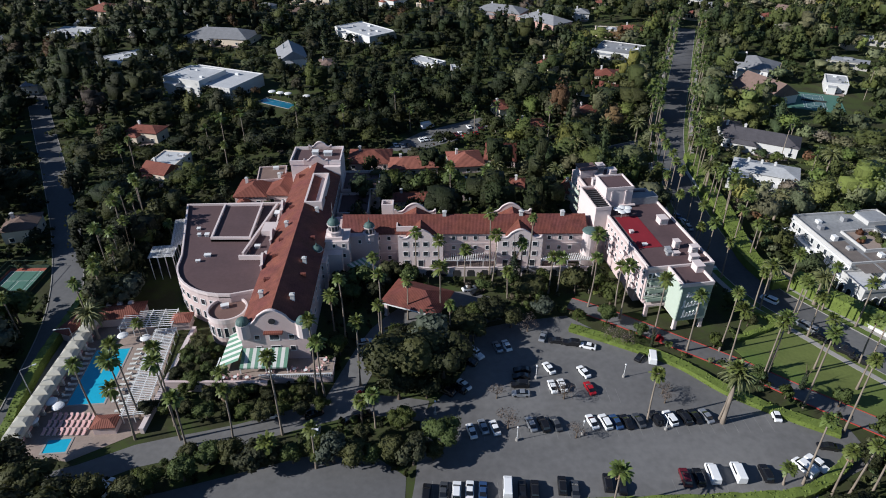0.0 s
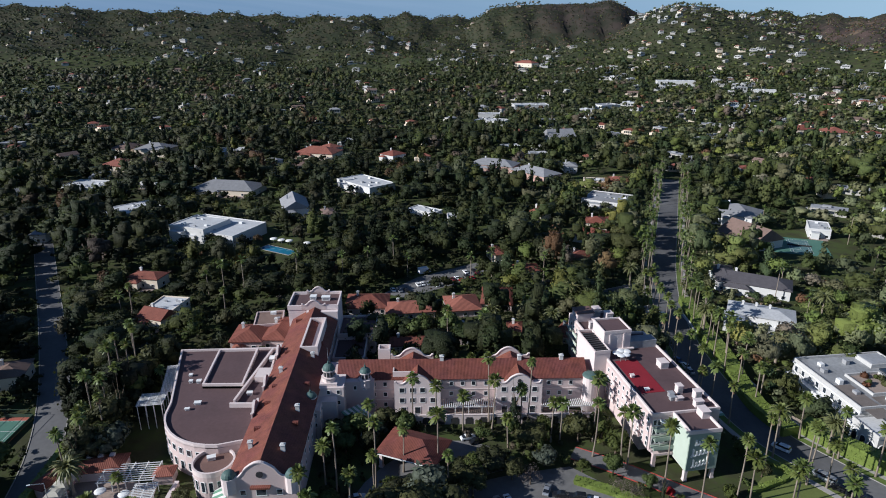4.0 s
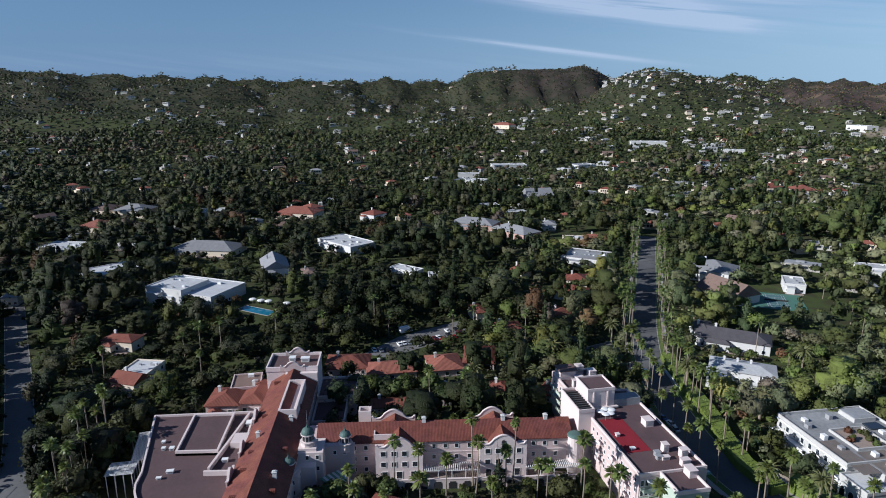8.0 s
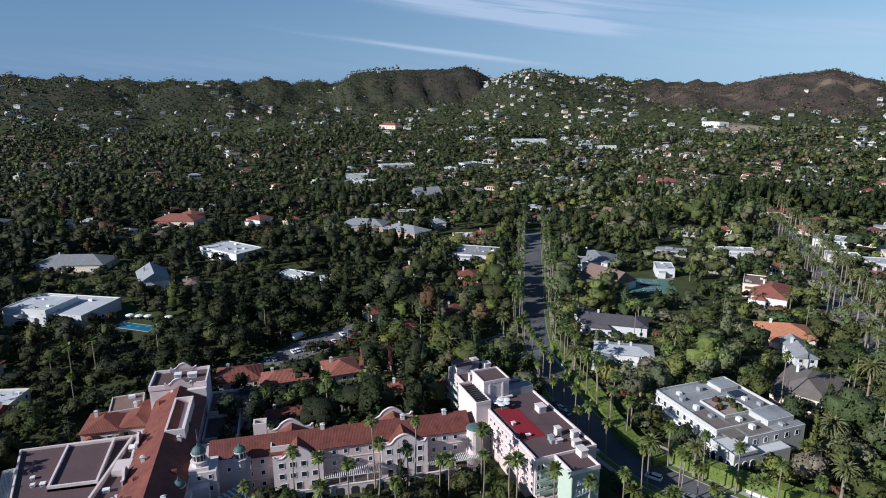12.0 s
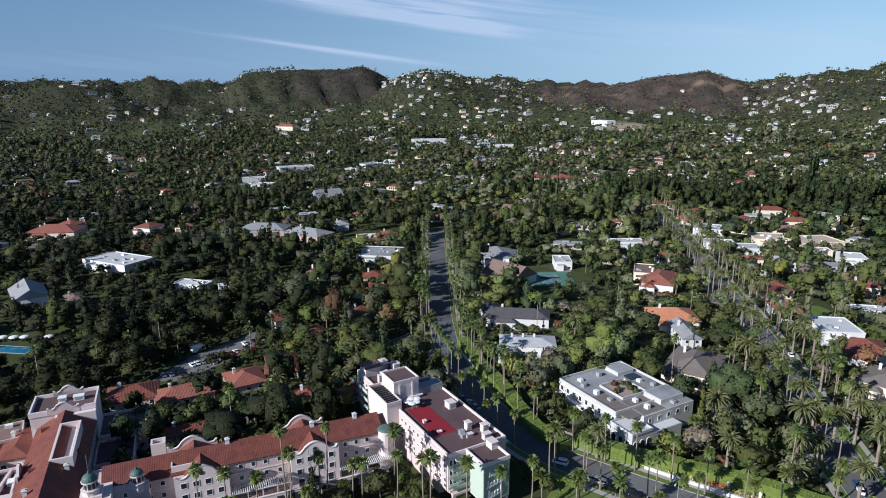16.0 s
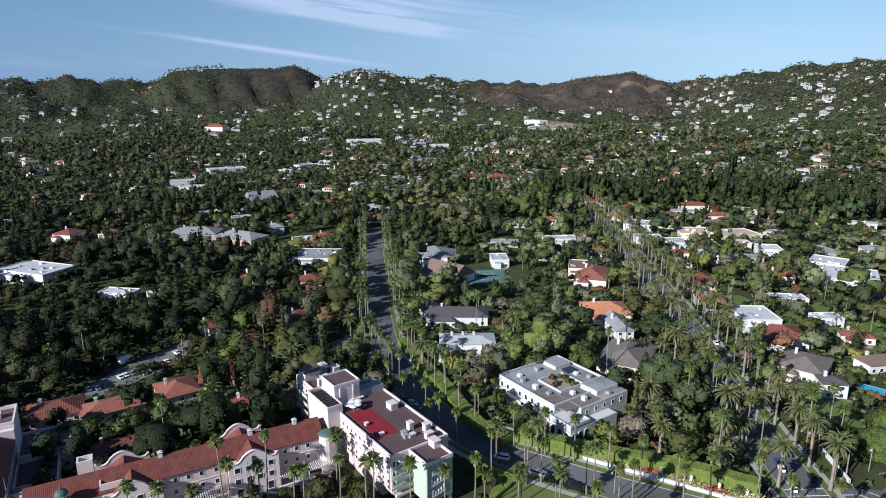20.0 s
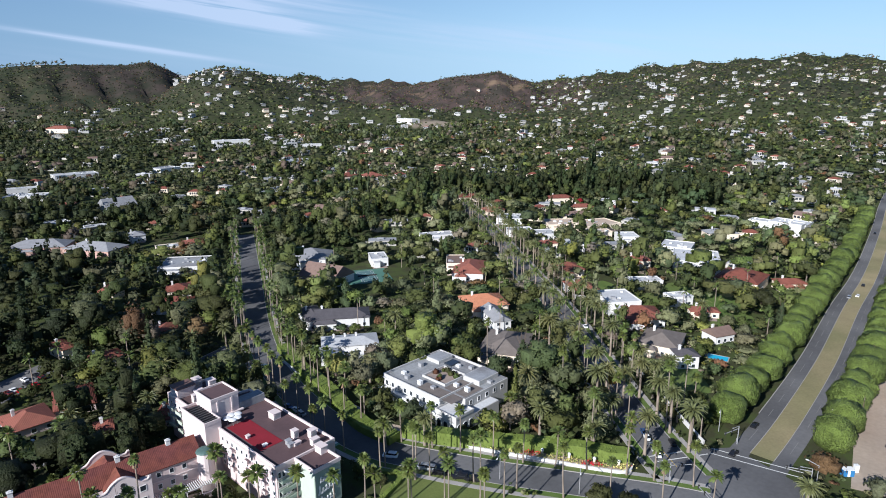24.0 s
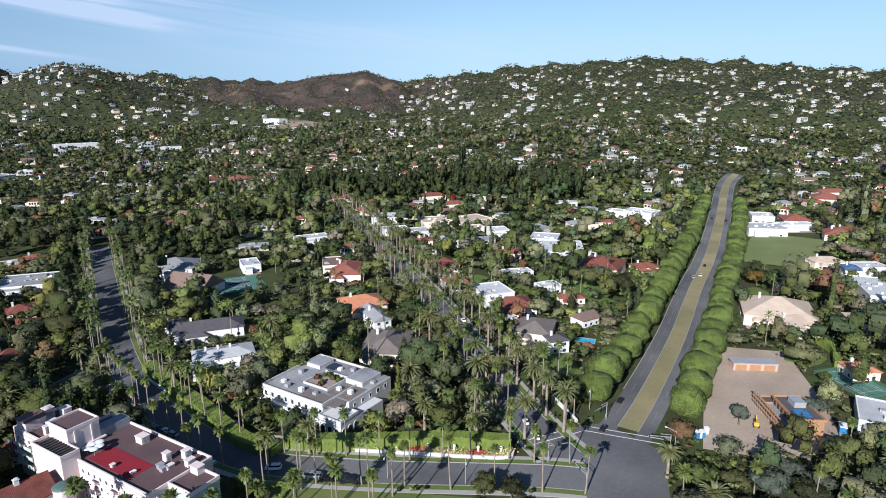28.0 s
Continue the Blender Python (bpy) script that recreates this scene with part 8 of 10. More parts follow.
pool(-89.9, 327.4, 60, 7.0, 22.0, "garden swimming pool with pale coping", "pool_dark")
pool(254.9, 124.1, 20, 5.0, 9.0, "garden swimming pool with pale coping", "pool_water")
pool(325.2, 64.4, 20, 5.0, 12.0, "garden swimming pool with pale coping", "pool_water")
pool(357.6, 31.4, 0, 4.0, 8.0, "garden swimming pool with pale coping", "pool_water")
pool(-16.2, 790.3, 60, 6.0, 12.0, "garden swimming pool with pale coping", "pool_water")


# ---- the corner garden: white wall with piers, flower border ----
cw_line = smooth_line(((103, 171), (110.5, 159), (121.5, 139), (134, 120), (146, 102), (150.5, 97.5), (154, 97.8), (155.5, 101)), 1.5)
solid("street_wall", ribbon(cw_line, -0.2, 0.2, -0.1, 1.1), "white", "low white rendered street wall", "wall")
solid("street_wall_coping", ribbon(cw_line, -0.3, 0.3, 1.1, 1.22), "white", "white coping on the street wall", "wall")
bor = thing("flower_border", "red and yellow flower border behind a white wall", "flower bed", 0, 0, 0, 0)
KEEP_OUT.append((cw_line, 4.6))
rng = np.random.default_rng(3)
fl_pts = np.array(offset(cw_line, 1.6))
sel = [i for i, p in enumerate(fl_pts) if p[1] < 152]
for mt, share, seed in (("flower_red", 0, 1), ("flower_yellow", 1, 2), ("leaf_hedge", 2, 3)):
    co = []
    for i in sel:
        patch = int(i / 4) % 3
        if (share == 0 and patch != 0) or (share == 1 and patch == 0):
            continue
        n = 26 if share < 2 else 10
        c = np.array([fl_pts[i][0], fl_pts[i][1], 1.4]) + rng.normal(scale=(0.8, 0.8, 0.25), size=(n, 3))
        a1 = rng.normal(size=(n, 3))
        a1 /= np.linalg.norm(a1, axis=1)[:, None]
        a2 = np.cross(a1, rng.normal(size=(n, 3)))
        a2 /= np.linalg.norm(a2, axis=1)[:, None]
        co.append(np.stack([c - a1 * 0.22, c - a2 * 0.22, c + a1 * 0.22, c + a2 * 0.22], 1).reshape(-1, 3))
    tagged(part("flower_planting" if share < 2 else "leaf_planting", cloud_mesh("flowers", np.concatenate(co), mt), None, bor), kind="stuff")
part("soil", ribbon(cw_line, 0.25, 3.4, -0.1, 0.95), "dirt", bor)
for k in range(0, len(cw_line) - 6, 5):
    x, y = offset(cw_line, 2.6)[k]
    if y < 150:
        p = thing("garden_pier", "cream square garden pier with cap", "pier", x, y, 0, 32, "garden piers")
        part("shaft", box(-0.35, 0.35, -0.35, 0.35, 0, 2.6), "cream", p)
        part("cap", rings(box(-0.48, 0.48, -0.48, 0.48, 2.6, 2.8), dome(0, 0, 0.3, 2.8, 0.4, 8, 3)), "paint_white", p)
hedge_wall = smooth_line(((103.5, 248), (103, 226), (103.5, 205), (107, 183)), 3.0)
solid("street_wall", ribbon(hedge_wall, -0.2, 0.2, -0.1, 1.3), "white", "low white rendered street wall", "wall")
e_wall = smooth_line(((176, 96), (186, 111), (204, 138), (214, 152)), 3.0)
solid("garden_wall", ribbon(offset(e_wall, -9.5), -0.2, 0.2, -0.1, 1.8), "white", "white rendered garden wall along the street", "wall")

# ---- the building site ----
def frame_house_site(x, y, rot):
    t = thing("unfinished_house", "half-built timber house with bare plywood and scaffold", "house", x, y, 0.06, rot)
    part("plywood_shell", rings(box(-11, 11, -6, 6, 0, 3.0), box(-6, 11, -3.5, 6, 3.0, 5.8), box(2, 9, -7.5, -6, 0, 2.8)), "wood_frame", t, "orange plywood sheathing")
    part("roof_deck", rings(box(-11.3, -6, -6.3, 6.3, 3.0, 3.2), box(-6.3, 11.3, -3.8, 6.3, 5.8, 6.0)), "slate", t, "dark roofing membrane")
    part("roof_parapet", rings(rim(((-6.4, -3.9), (11.4, -3.9), (11.4, 6.4), (-6.4, 6.4)), 5.7, 6.7, 0.25), rim(((-11.4, -6.4), (-6.0, -6.4), (-6.0, 6.4), (-11.4, 6.4)), 3.0, 3.8, 0.25)), "wood_frame", t)
    part("balcony_deck", box(-6, 11, -6.2, -3.5, 3.0, 3.2), "greyroof", t)
    part("stair_box", rings(box(-3, 2, 0, 4, 6.0, 8.0)), "grey_metal", t)
    part("tarpaulin", box(3.5, 8.5, -2, 3, 6.02, 6.15), "blue_tarp", t)
    for k in range(13):
        part("scaffold_post", box(-12.2 + k * 1.9, -12.1 + k * 1.9, -7.9, -7.8, 0, 5.8), "grey_metal", t)
    for zz in (1.8, 3.6, 5.2):
        part("scaffold_plank", box(-12.4, 11.4, -8.3, -7.4, zz, zz + 0.08), "wood_frame", t)
    for k in range(11):
        part("stud", box(-11.06 + k * 2, -10.9 + k * 2, -6.08, -6.0, 0, 3.0), "tan", t)
    # shell is closed: dark slabs stand in for shade in the openings
    for k in range(6):
        part("opening", box(-9.8 + k * 3.4, -8.0 + k * 3.4, -6.12, -6.04, 0.7, 2.4), "dark_metal", t)
        part("opening", box(-5.2 + k * 2.7, -3.8 + k * 2.7, -3.62, -3.52, 3.5, 5.2), "dark_metal", t)


frame_house_site(234.2, 33.1, -144)



def garage_row(x, y, rot):
    t = thing("garage_row", "low flat garage with orange wooden doors at the building site", "garage", x, y, 0.06, rot)
    part("wall", box(-9, 9, -2.5, 2.5, 0, 3.2), "brickpink", t)
    part("roof", box(-9.4, 9.4, -2.9, 2.9, 3.2, 3.5), "greyroof", t)
    for k in range(3):
        d = part("garage_door", box(-8.2 + k * 5.8, -3.6 + k * 5.8, -2.62, -2.48, 0.1, 2.6), "wood_frame", t, "orange wooden garage door")
        for j in range(3):
            part("door_panel", box(-8.0 + k * 5.8, -3.8 + k * 5.8, -2.68, -2.6, 0.25 + j * 0.8, 0.9 + j * 0.8), "wood_frame", d)


def site_hut(x, y, rot, m, w, d, h, label, name):
    t = thing(name, label, name.replace("_", " "), x, y, 0.06, rot, "site equipment")
    part("shell", box(-w / 2, w / 2, -d / 2, d / 2, 0, h), m, t)
    part("roof", box(-w / 2 - 0.08, w / 2 + 0.08, -d / 2 - 0.08, d / 2 + 0.08, h, h + 0.12), "paint_white", t)
    part("door", box(-0.4, 0.4, -d / 2 - 0.05, -d / 2, 0.1, h - 0.2), "paint_white", t)


def digger(x, y, rot):
    t = thing("digger", "small yellow tracked digger on bare earth", "excavator", x, y, 0.06, rot, "site equipment")
    for sy in (-0.8, 0.8):
        part("track", rings(box(-1.2, 1.2, sy - 0.22, sy + 0.22, 0, 0.55)), "rubber", t)
    part("body", rings(box(-1.1, 0.9, -0.8, 0.8, 0.55, 1.3), box(-0.9, -0.2, -0.8, 0.8, 1.3, 1.7)), "line_yellow", t)
    part("cab", box(0.0, 0.9, 0.05, 0.8, 1.3, 2.5), "car_glass", t)
    part("boom", rings(([(0.8, -0.3, 1.2), (0.8, 0.0, 1.2), (2.6, 0.0, 2.8), (2.6, -0.3, 2.8), (0.8, -0.3, 1.6), (0.8, 0.0, 1.6), (2.5, 0.0, 3.1), (2.5, -0.3, 3.1)], [(0, 3, 2, 1), (4, 5, 6, 7), (0, 1, 5, 4), (1, 2, 6, 5), (2, 3, 7, 6), (3, 0, 4, 7)]), box(2.5, 2.8, -0.3, 0.0, 0.6, 3.0)), "line_yellow", t)
    part("bucket", box(2.3, 3.0, -0.45, 0.15, 0.2, 0.8), "dark_metal", t)


def pool_shade(x, y):
    p = thing("parasol", "large white parasol beside a villa pool", "parasol", x, y, float(terrain(x, y)), 0, "villa parasols")
    part("canopy_top", dome(0, 0, 2.2, 2.6, 0.7, 10, 3), "paint_white", p)
    part("pole", disc(0, 0, 0.05, 0.05, 0, 2.7, 6), "grey_metal", p)


garage_row(272.2, 54.6, -55)
site_hut(202.3, 54.3, -40, "blue_tarp", 3.4, 2.0, 2.2, "blue site cabin on bare earth", "site_cabin")
site_hut(206.3, 53.2, -40, "paint_white", 1.2, 1.2, 2.3, "white portable toilet on a site", "portable_toilet")
digger(222.2, 41.2, 20)
site_hut(237.4, 17.3, 10, "blue_tarp", 4.0, 2.4, 2.4, "blue steel site container", "site_container")
pool_shade(-95.1, 339.4)
pool_shade(-90.1, 337.2)
pool_shade(-85.4, 335.8)
pool_shade(-74.5, 331.7)



def power_pole(x, y, rot):
    t = thing("power_pole", "brown timber power pole with crossarms", "power pole", x, y, 0, rot, "power poles")
    part("pole", disc(0, 0, 0.16, 0.11, 0, 12.5, 8), "bark", t)
    part("crossarm", box(-1.3, 1.3, -0.06, 0.06, 11.4, 11.55), "bark", t)
    part("crossarm", box(-1.0, 1.0, -0.06, 0.06, 10.6, 10.75), "bark", t)
    for k in (-1.1, -0.5, 0.5, 1.1):
        part("insulator", disc(k, 0, 0.06, 0.05, 11.55, 11.75, 6), "grey_metal", t)


for x, y in ((236, 62), (290, 76), (346, 88), (402, 100)):
    power_pole(x, y, 10)


# bare earth bench under the dry hill
KEEP_OUT.append(([(950 + 75 * math.cos(q * 0.524), 1161 + 75 * math.sin(q * 0.524)) for q in range(12)],))
# the clipped hedge beside the canyon road, and the open street in front of it
KEEP_OUT.append((((109.3, 254.5), (105.8, 229.3), (105.0, 204.6), (101.4, 174.7), (104.8, 157.3)), 6.0))
KEEP_OUT.append((((92, 250), (88, 215), (84, 190), (86, 168), (92, 150), (104, 134)), 5.0))

# ---- houses scattered over the slopes ----
rng = np.random.default_rng(77)
KINDS = []
for i, (w, d, h, kind, wall, roof) in enumerate(((16, 11, 4.2, "flat", "weathered_wall", "greyroof"), (22, 12, 6.5, "flat", "old_white", "whiteroof"), (14, 10, 5.5, "hip", "cream", "terracotta"), (18, 11, 5.0, "hip", "weathered_wall", "greytile"), (26, 10, 4.5, "flat", "weathered_wall", "greyroof"),
                                                  (15, 12, 6.5, "hip", "old_white", "terracotta"), (12, 10, 7.0, "flat", "weathered_wall", "whiteroof"), (20, 11, 5.0, "gable", "cream", "brown"), (30, 12, 7.0, "flat", "old_white", "whiteroof"))):
    w, d, h = w * 0.8, d * 0.85, h * 0.85
    a, b = w / 2, d / 2
    if kind == "flat":
        rf = rings(box(-a - 0.3, a + 0.3, -b - 0.3, b + 0.3, h, h + 0.5), box(-a * 0.4, a * 0.1, -b * 0.3, b * 0.4, h + 0.5, h + 1.6))
    else:
        rf = hip(-a, a, -b, b, h, d * 0.22) if kind == "hip" else gable(-a, a, -b, b, h, d * 0.28)
    wl_ = rings(box(-a, a, -b, b, -6, h), box(-a - 3, -a, -b * 0.6, b * 0.8, -6, h * 0.6))
    bands = rings(*[box(-a + 0.8 + k * (w - 1.6) / 4, -a + 0.8 + (k + 0.72) * (w - 1.6) / 4, -b - 0.06, -b + 0.02, h * 0.28, h * 0.75) for k in range(4)])
    side = rings(*[box(-a - 0.06, -a + 0.02, -b + 1 + k * (d - 2) / 2, -b + 1 + (k + 0.6) * (d - 2) / 2, h * 0.66, h * 0.9) for k in range(2)])
    KINDS.append((make_mesh("wall", wl_, wall), make_mesh("roof", rf, roof), make_mesh("window_band", bands, "glass"), make_mesh("window_band", side, "glass"), wall, roof, (wl_, rf, bands)))
FAR = []
TAKEN = [(p[0], p[1], p[2] + 14) for p in HOUSE_AT]
tries = 0
while len(FAR) < 1500 and tries < 15000:
    tries += 1
    az0 = rng.uniform(-40, 90)
    r0 = 400 + 2530 * rng.random() ** 0.85
    x, y = r0 * math.sin(radians(az0)), r0 * math.cos(radians(az0))
    want = 0.40 if az0 < 0 else 0.55 if az0 < 14 else 0.9 if az0 < 50 else 1.0
    if r0 < 900:
        want = 0.25 if az0 < 20 else 0.9
    if (7.5 < az0 < 16.0 and r0 > 2050) or (30 < az0 < 46.5 and r0 > 1900) or (-16 < az0 < 2 and r0 > 2500) or (36 < az0 < 63 and 630 < r0 < 755):
        want = 0.02
    if r0 > 900:
        want *= 1.15 if math.sin(az0 * 0.8 + 1.6 * math.sin(r0 / 170)) + 0.6 * math.sin(r0 / 61 + az0 * 0.3) > -0.1 else 0.25
    if rng.random() > want or r0 < 540 and az0 < 30:
        continue
    T = np.array(TAKEN)
    if (np.hypot(T[:, 0] - x, T[:, 1] - y) < T[:, 2]).any() or blocked(np.array([x]), np.array([y]), 12)[0]:
        continue
    TAKEN.append((x, y, 23 if r0 < 1500 else 26))
    FAR.append((x, y, -az0 + rng.normal(scale=28), int(rng.choice(9, p=(0.2, 0.14, 0.13, 0.11, 0.08, 0.08, 0.1, 0.06, 0.1) if r0 > 1100 else (0.13, 0.05, 0.25, 0.14, 0.14, 0.12, 0.03, 0.12, 0.02)))))
FAR.sort(key=lambda p: math.hypot(p[0], p[1]))
WORD = {"whiteroof": "pale flat", "greyroof": "grey flat", "terracotta": "red tiled", "greytile": "grey", "brown": "brown"}
joined = {}
for i, (x, y, rot, k) in enumerate(FAR):
    z = float(terrain(x, y)) + (0.4 if math.hypot(x, y) < 1000 else 1.8)
    u = Vector((x, y)).normalized()
    near = 5 if math.hypot(x, y) < 900 else 6
    KEEP_OUT.append(([(x - u.y * 15 + u.x * 6, y + u.x * 15 + u.y * 6), (x - u.y * 15 - u.x * near * 1.7, y + u.x * 15 - u.y * near * 1.7), (x + u.y * 15 - u.x * near * 1.7, y - u.x * 15 - u.y * near * 1.7), (x + u.y * 15 + u.x * 6, y - u.x * 15 + u.y * 6)],))
    wm, rm, bm_, sm, wall, roof, raw = KINDS[k]
    if i < 270:
        t = thing("house", "%s hillside house with %s roof among trees" % ({"weathered_wall": "grey-beige", "old_white": "off-white"}.get(wall, wall), WORD[roof]), "house", x, y, z, rot, "hillside houses")
        part("wall", wm, None, t)
        part("roof", rm, None, t)
        part("window_band", bm_, None, t)
    else:
        m = pose(x, y, z, 0, 0, rot) @ Matrix.Diagonal((0.82, 0.82, 0.86 if k % 3 else 0.7, 1.0))
        for vf, mt in zip(raw, (wall, roof, "glass")):
            joined.setdefault(mt, []).append(([tuple(m @ Vector(v)) for v in vf[0]], vf[1]))
for mt, bits in joined.items():
    solid("hillside_houses", rings(*bits), mt, "distant hillside villas with pale walls", "houses", "stuff")
A0, A1 = -42, 93
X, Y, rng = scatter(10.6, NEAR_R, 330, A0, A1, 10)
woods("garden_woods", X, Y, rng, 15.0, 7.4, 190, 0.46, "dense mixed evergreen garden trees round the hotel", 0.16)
X, Y, rng = scatter(8.2, 640, 745, 36, 63, 14)
woods("pine_belt", X, Y, rng, 20.0, 6.0, 44, 0.9, "tall dark pine belt across the slope", 0.2, 6, (0.62, 0.18, 0.20, 0, 0, 0, 0, 0))
KEEP_OUT.append(([(r * math.sin(radians(q)), r * math.cos(radians(q))) for r, q in ((640, 36), (640, 45), (640, 54), (640, 63), (745, 63), (745, 54), (745, 45), (745, 36))],))
X, Y, rng = scatter(9.5, 455, 590, 15, 33, 15)
woods("dark_grove", X, Y, rng, 16.0, 6.2, 80, 0.7, "tall dark evergreen grove beside the street", 0.3, 7, (0.26, 0.40, 0.12, 0.10, 0.05, 0.0, 0.05, 0.02))
KEEP_OUT.append(([(r * math.sin(radians(q)), r * math.cos(radians(q))) for r, q in ((455, 15), (455, 24), (455, 33), (590, 33), (590, 24), (590, 15))],))
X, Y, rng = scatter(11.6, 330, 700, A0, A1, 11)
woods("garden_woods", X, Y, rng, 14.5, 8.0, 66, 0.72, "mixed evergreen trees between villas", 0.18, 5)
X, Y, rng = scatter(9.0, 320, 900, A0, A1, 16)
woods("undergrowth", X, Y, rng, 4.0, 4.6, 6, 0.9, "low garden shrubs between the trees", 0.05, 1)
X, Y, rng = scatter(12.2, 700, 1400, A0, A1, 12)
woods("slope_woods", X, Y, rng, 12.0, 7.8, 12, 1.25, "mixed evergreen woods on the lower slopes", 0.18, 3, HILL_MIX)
X, Y, rng = scatter(17.5, 1400, 2980, A0, A1, 13)
az_ = np.degrees(np.arctan2(X, Y))
rr_ = np.hypot(X, Y)
bare = ((az_ > 8.5 + (rr_ - 2600) / 300) & (az_ < 16.5) & (rr_ > 1950)) | ((az_ > 30) & (az_ < 46.5) & (rr_ > 1800))
scrubby = bare & (rng.random(len(X)) < 0.8)
for k in range(3):
    woods("hill_scrub", X[scrubby] + rng.normal(scale=9, size=scrubby.sum()), Y[scrubby] + rng.normal(scale=9, size=scrubby.sum()), rng, 2.2, 4.0, 2, 1.6, "low dry scrub on the bare hills", 0.0, 1, (0.3, 0.15, 0, 0.05, 0, 0, 0.25, 0.25))
keep = ~(bare & (rng.random(len(X)) < 0.94))
X, Y = X[keep], Y[keep]
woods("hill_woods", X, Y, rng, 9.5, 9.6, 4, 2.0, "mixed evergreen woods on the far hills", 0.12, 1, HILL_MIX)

# ---- single trees, palms, hedges ----
def trunk_mesh(name, r0, r1, material, bend=0.0, sides=7, segs=5, limbs=0, seed=0):
    """A tapered trunk one metre high (scaled on each tree), with limbs for broad trees."""
    V, F = [], []
    for j in range(segs + 1):
        t = j / segs
        r = r0 + (r1 - r0) * t ** 0.7
        if j == 0:
            r *= 1.35
        V += [(bend * math.sin(t * 2.4) + r * math.cos(2 * math.pi * i / sides), r * math.sin(2 * math.pi * i / sides), t) for i in range(sides)]
    for j in range(segs):
        F += [(j * sides + i, j * sides + (i + 1) % sides, (j + 1) * sides + (i + 1) % sides, (j + 1) * sides + i) for i in range(sides)]
    bits = [(V, F)]
    rnd = random.Random(seed)
    for k in range(limbs):
        a, q = 6.28 * k / limbs + rnd.uniform(-0.4, 0.4), rnd.uniform(1.4, 2.6)
        b0 = Vector((0, 0, rnd.uniform(0.45, 0.8)))
        b1 = Vector((math.cos(a) * q, math.sin(a) * q, rnd.uniform(1.2, 1.75)))
        s = Vector((-math.sin(a), math.cos(a), 0))
        w0, w1 = r1 * 0.8, r1 * 0.25
        P = [b0 + s * w0, b0 - s * w0, b0 + Vector((0, 0, 0.08)), b1 + s * w1, b1 - s * w1, b1 + Vector((0, 0, 0.03))]
        bits.append(([tuple(p) for p in P], [(0, 1, 4, 3), (1, 2, 5, 4), (2, 0, 3, 5)]))
    return make_mesh(name, rings(*bits), material, True)


def fan_crown(seed, n=46, rad=1.75):
    rng = np.random.default_rng(seed)
    co = []
    for k in range(n):
        a = rng.uniform(0, 6.28)
        e = rng.uniform(-0.75, 1.35) if k > 8 else rng.uniform(0.9, 1.5)
        d = np.array([math.cos(a) * math.cos(e), math.sin(a) * math.cos(e), math.sin(e)])
        s = np.array([-math.sin(a), math.cos(a), 0])
        up = np.cross(d, s)
        L0, w = rad * rng.uniform(0.75, 1.15), rng.uniform(0.26, 0.40)
        b, m, tip = d * L0 * 0.25, d * L0 * 0.75, d * L0 * 1.05 - np.array([0, 0, 0.35])
        for sg in (-1, 1):
            e1 = m + s * w * sg + up * 0.12 - np.array([0, 0, 0.18])
            co += [b, m, e1, b + s * w * 0.35 * sg] if sg > 0 else [b, b + s * w * 0.35 * sg, e1, m]
            e2 = tip + s * w * 0.5 * sg
            co += [m, tip, e2, e1] if sg > 0 else [m, e1, e2, tip]
    return np.array(co)


def date_crown(seed, n=64, rad=4.6):
    rng = np.random.default_rng(seed)
    co = []
    for k in range(n):
        a = 2.39996 * k + rng.uniform(-0.2, 0.2)
        e = 1.35 - 1.75 * (k / n) ** 0.8 + rng.uniform(-0.12, 0.12)
        L0 = rad * rng.uniform(0.85, 1.1) * (0.75 + 0.25 * math.cos(e))
        pts = []
        for j in range(6):
            t = j / 5
            ee = e - 1.15 * t * t * (0.6 + 0.4 * math.cos(e))
            p = np.array([math.cos(a) * math.cos((e + ee) / 2), math.sin(a) * math.cos((e + ee) / 2), math.sin((e + ee) / 2)]) * L0 * t
            pts.append(p)
        s = np.array([-math.sin(a), math.cos(a), 0])
        for j in range(5):
            w0 = 0.42 * math.sin(math.pi * min(1, 0.18 + j / 5 * 0.9)) + 0.05
            w1 = 0.42 * math.sin(math.pi * min(1, 0.18 + (j + 1) / 5 * 0.9)) + 0.02
            for sg in (-1, 1):
                d0, d1 = s * w0 * sg + np.array([0, 0, -0.16]), s * w1 * sg + np.array([0, 0, -0.16])
                co += [pts[j], pts[j + 1], pts[j + 1] + d1, pts[j] + d0] if sg < 0 else [pts[j], pts[j] + d0, pts[j + 1] + d1, pts[j + 1]]
    return np.array(co)


def skirt(seed, rad=0.75, n=22, drop=2.2):
    rng = np.random.default_rng(seed)
    co = []
    for k in range(n):
        a = rng.uniform(0, 6.28)
        s = np.array([-math.sin(a), math.cos(a), 0]) * 0.25
        p0 = np.array([math.cos(a) * 0.25, math.sin(a) * 0.25, rng.uniform(-0.6, 0.1)])
        p1 = np.array([math.cos(a) * rad * rng.uniform(0.7, 1.1), math.sin(a) * rad * rng.uniform(0.7, 1.1), -rng.uniform(0.5, 1.0) * drop])
        co += [p0 - s * 0.5, p0 + s * 0.5, p1 + s, p1 - s]
    return np.array(co)


FAN = [cloud_mesh("crown", fan_crown(100 + i, 70 + 5 * i, 1.8 + 0.16 * i), "palm_leaf") for i in range(4)]
SKIRT = [cloud_mesh("skirt", skirt(120 + i, 0.6 + 0.1 * i, 22, 1.4 + 0.6 * i), "thatch") for i in range(3)]
DATE = [cloud_mesh("crown", date_crown(140 + i, 58 + 6 * i, 4.2 + 0.3 * i), "date_leaf") for i in range(3)]
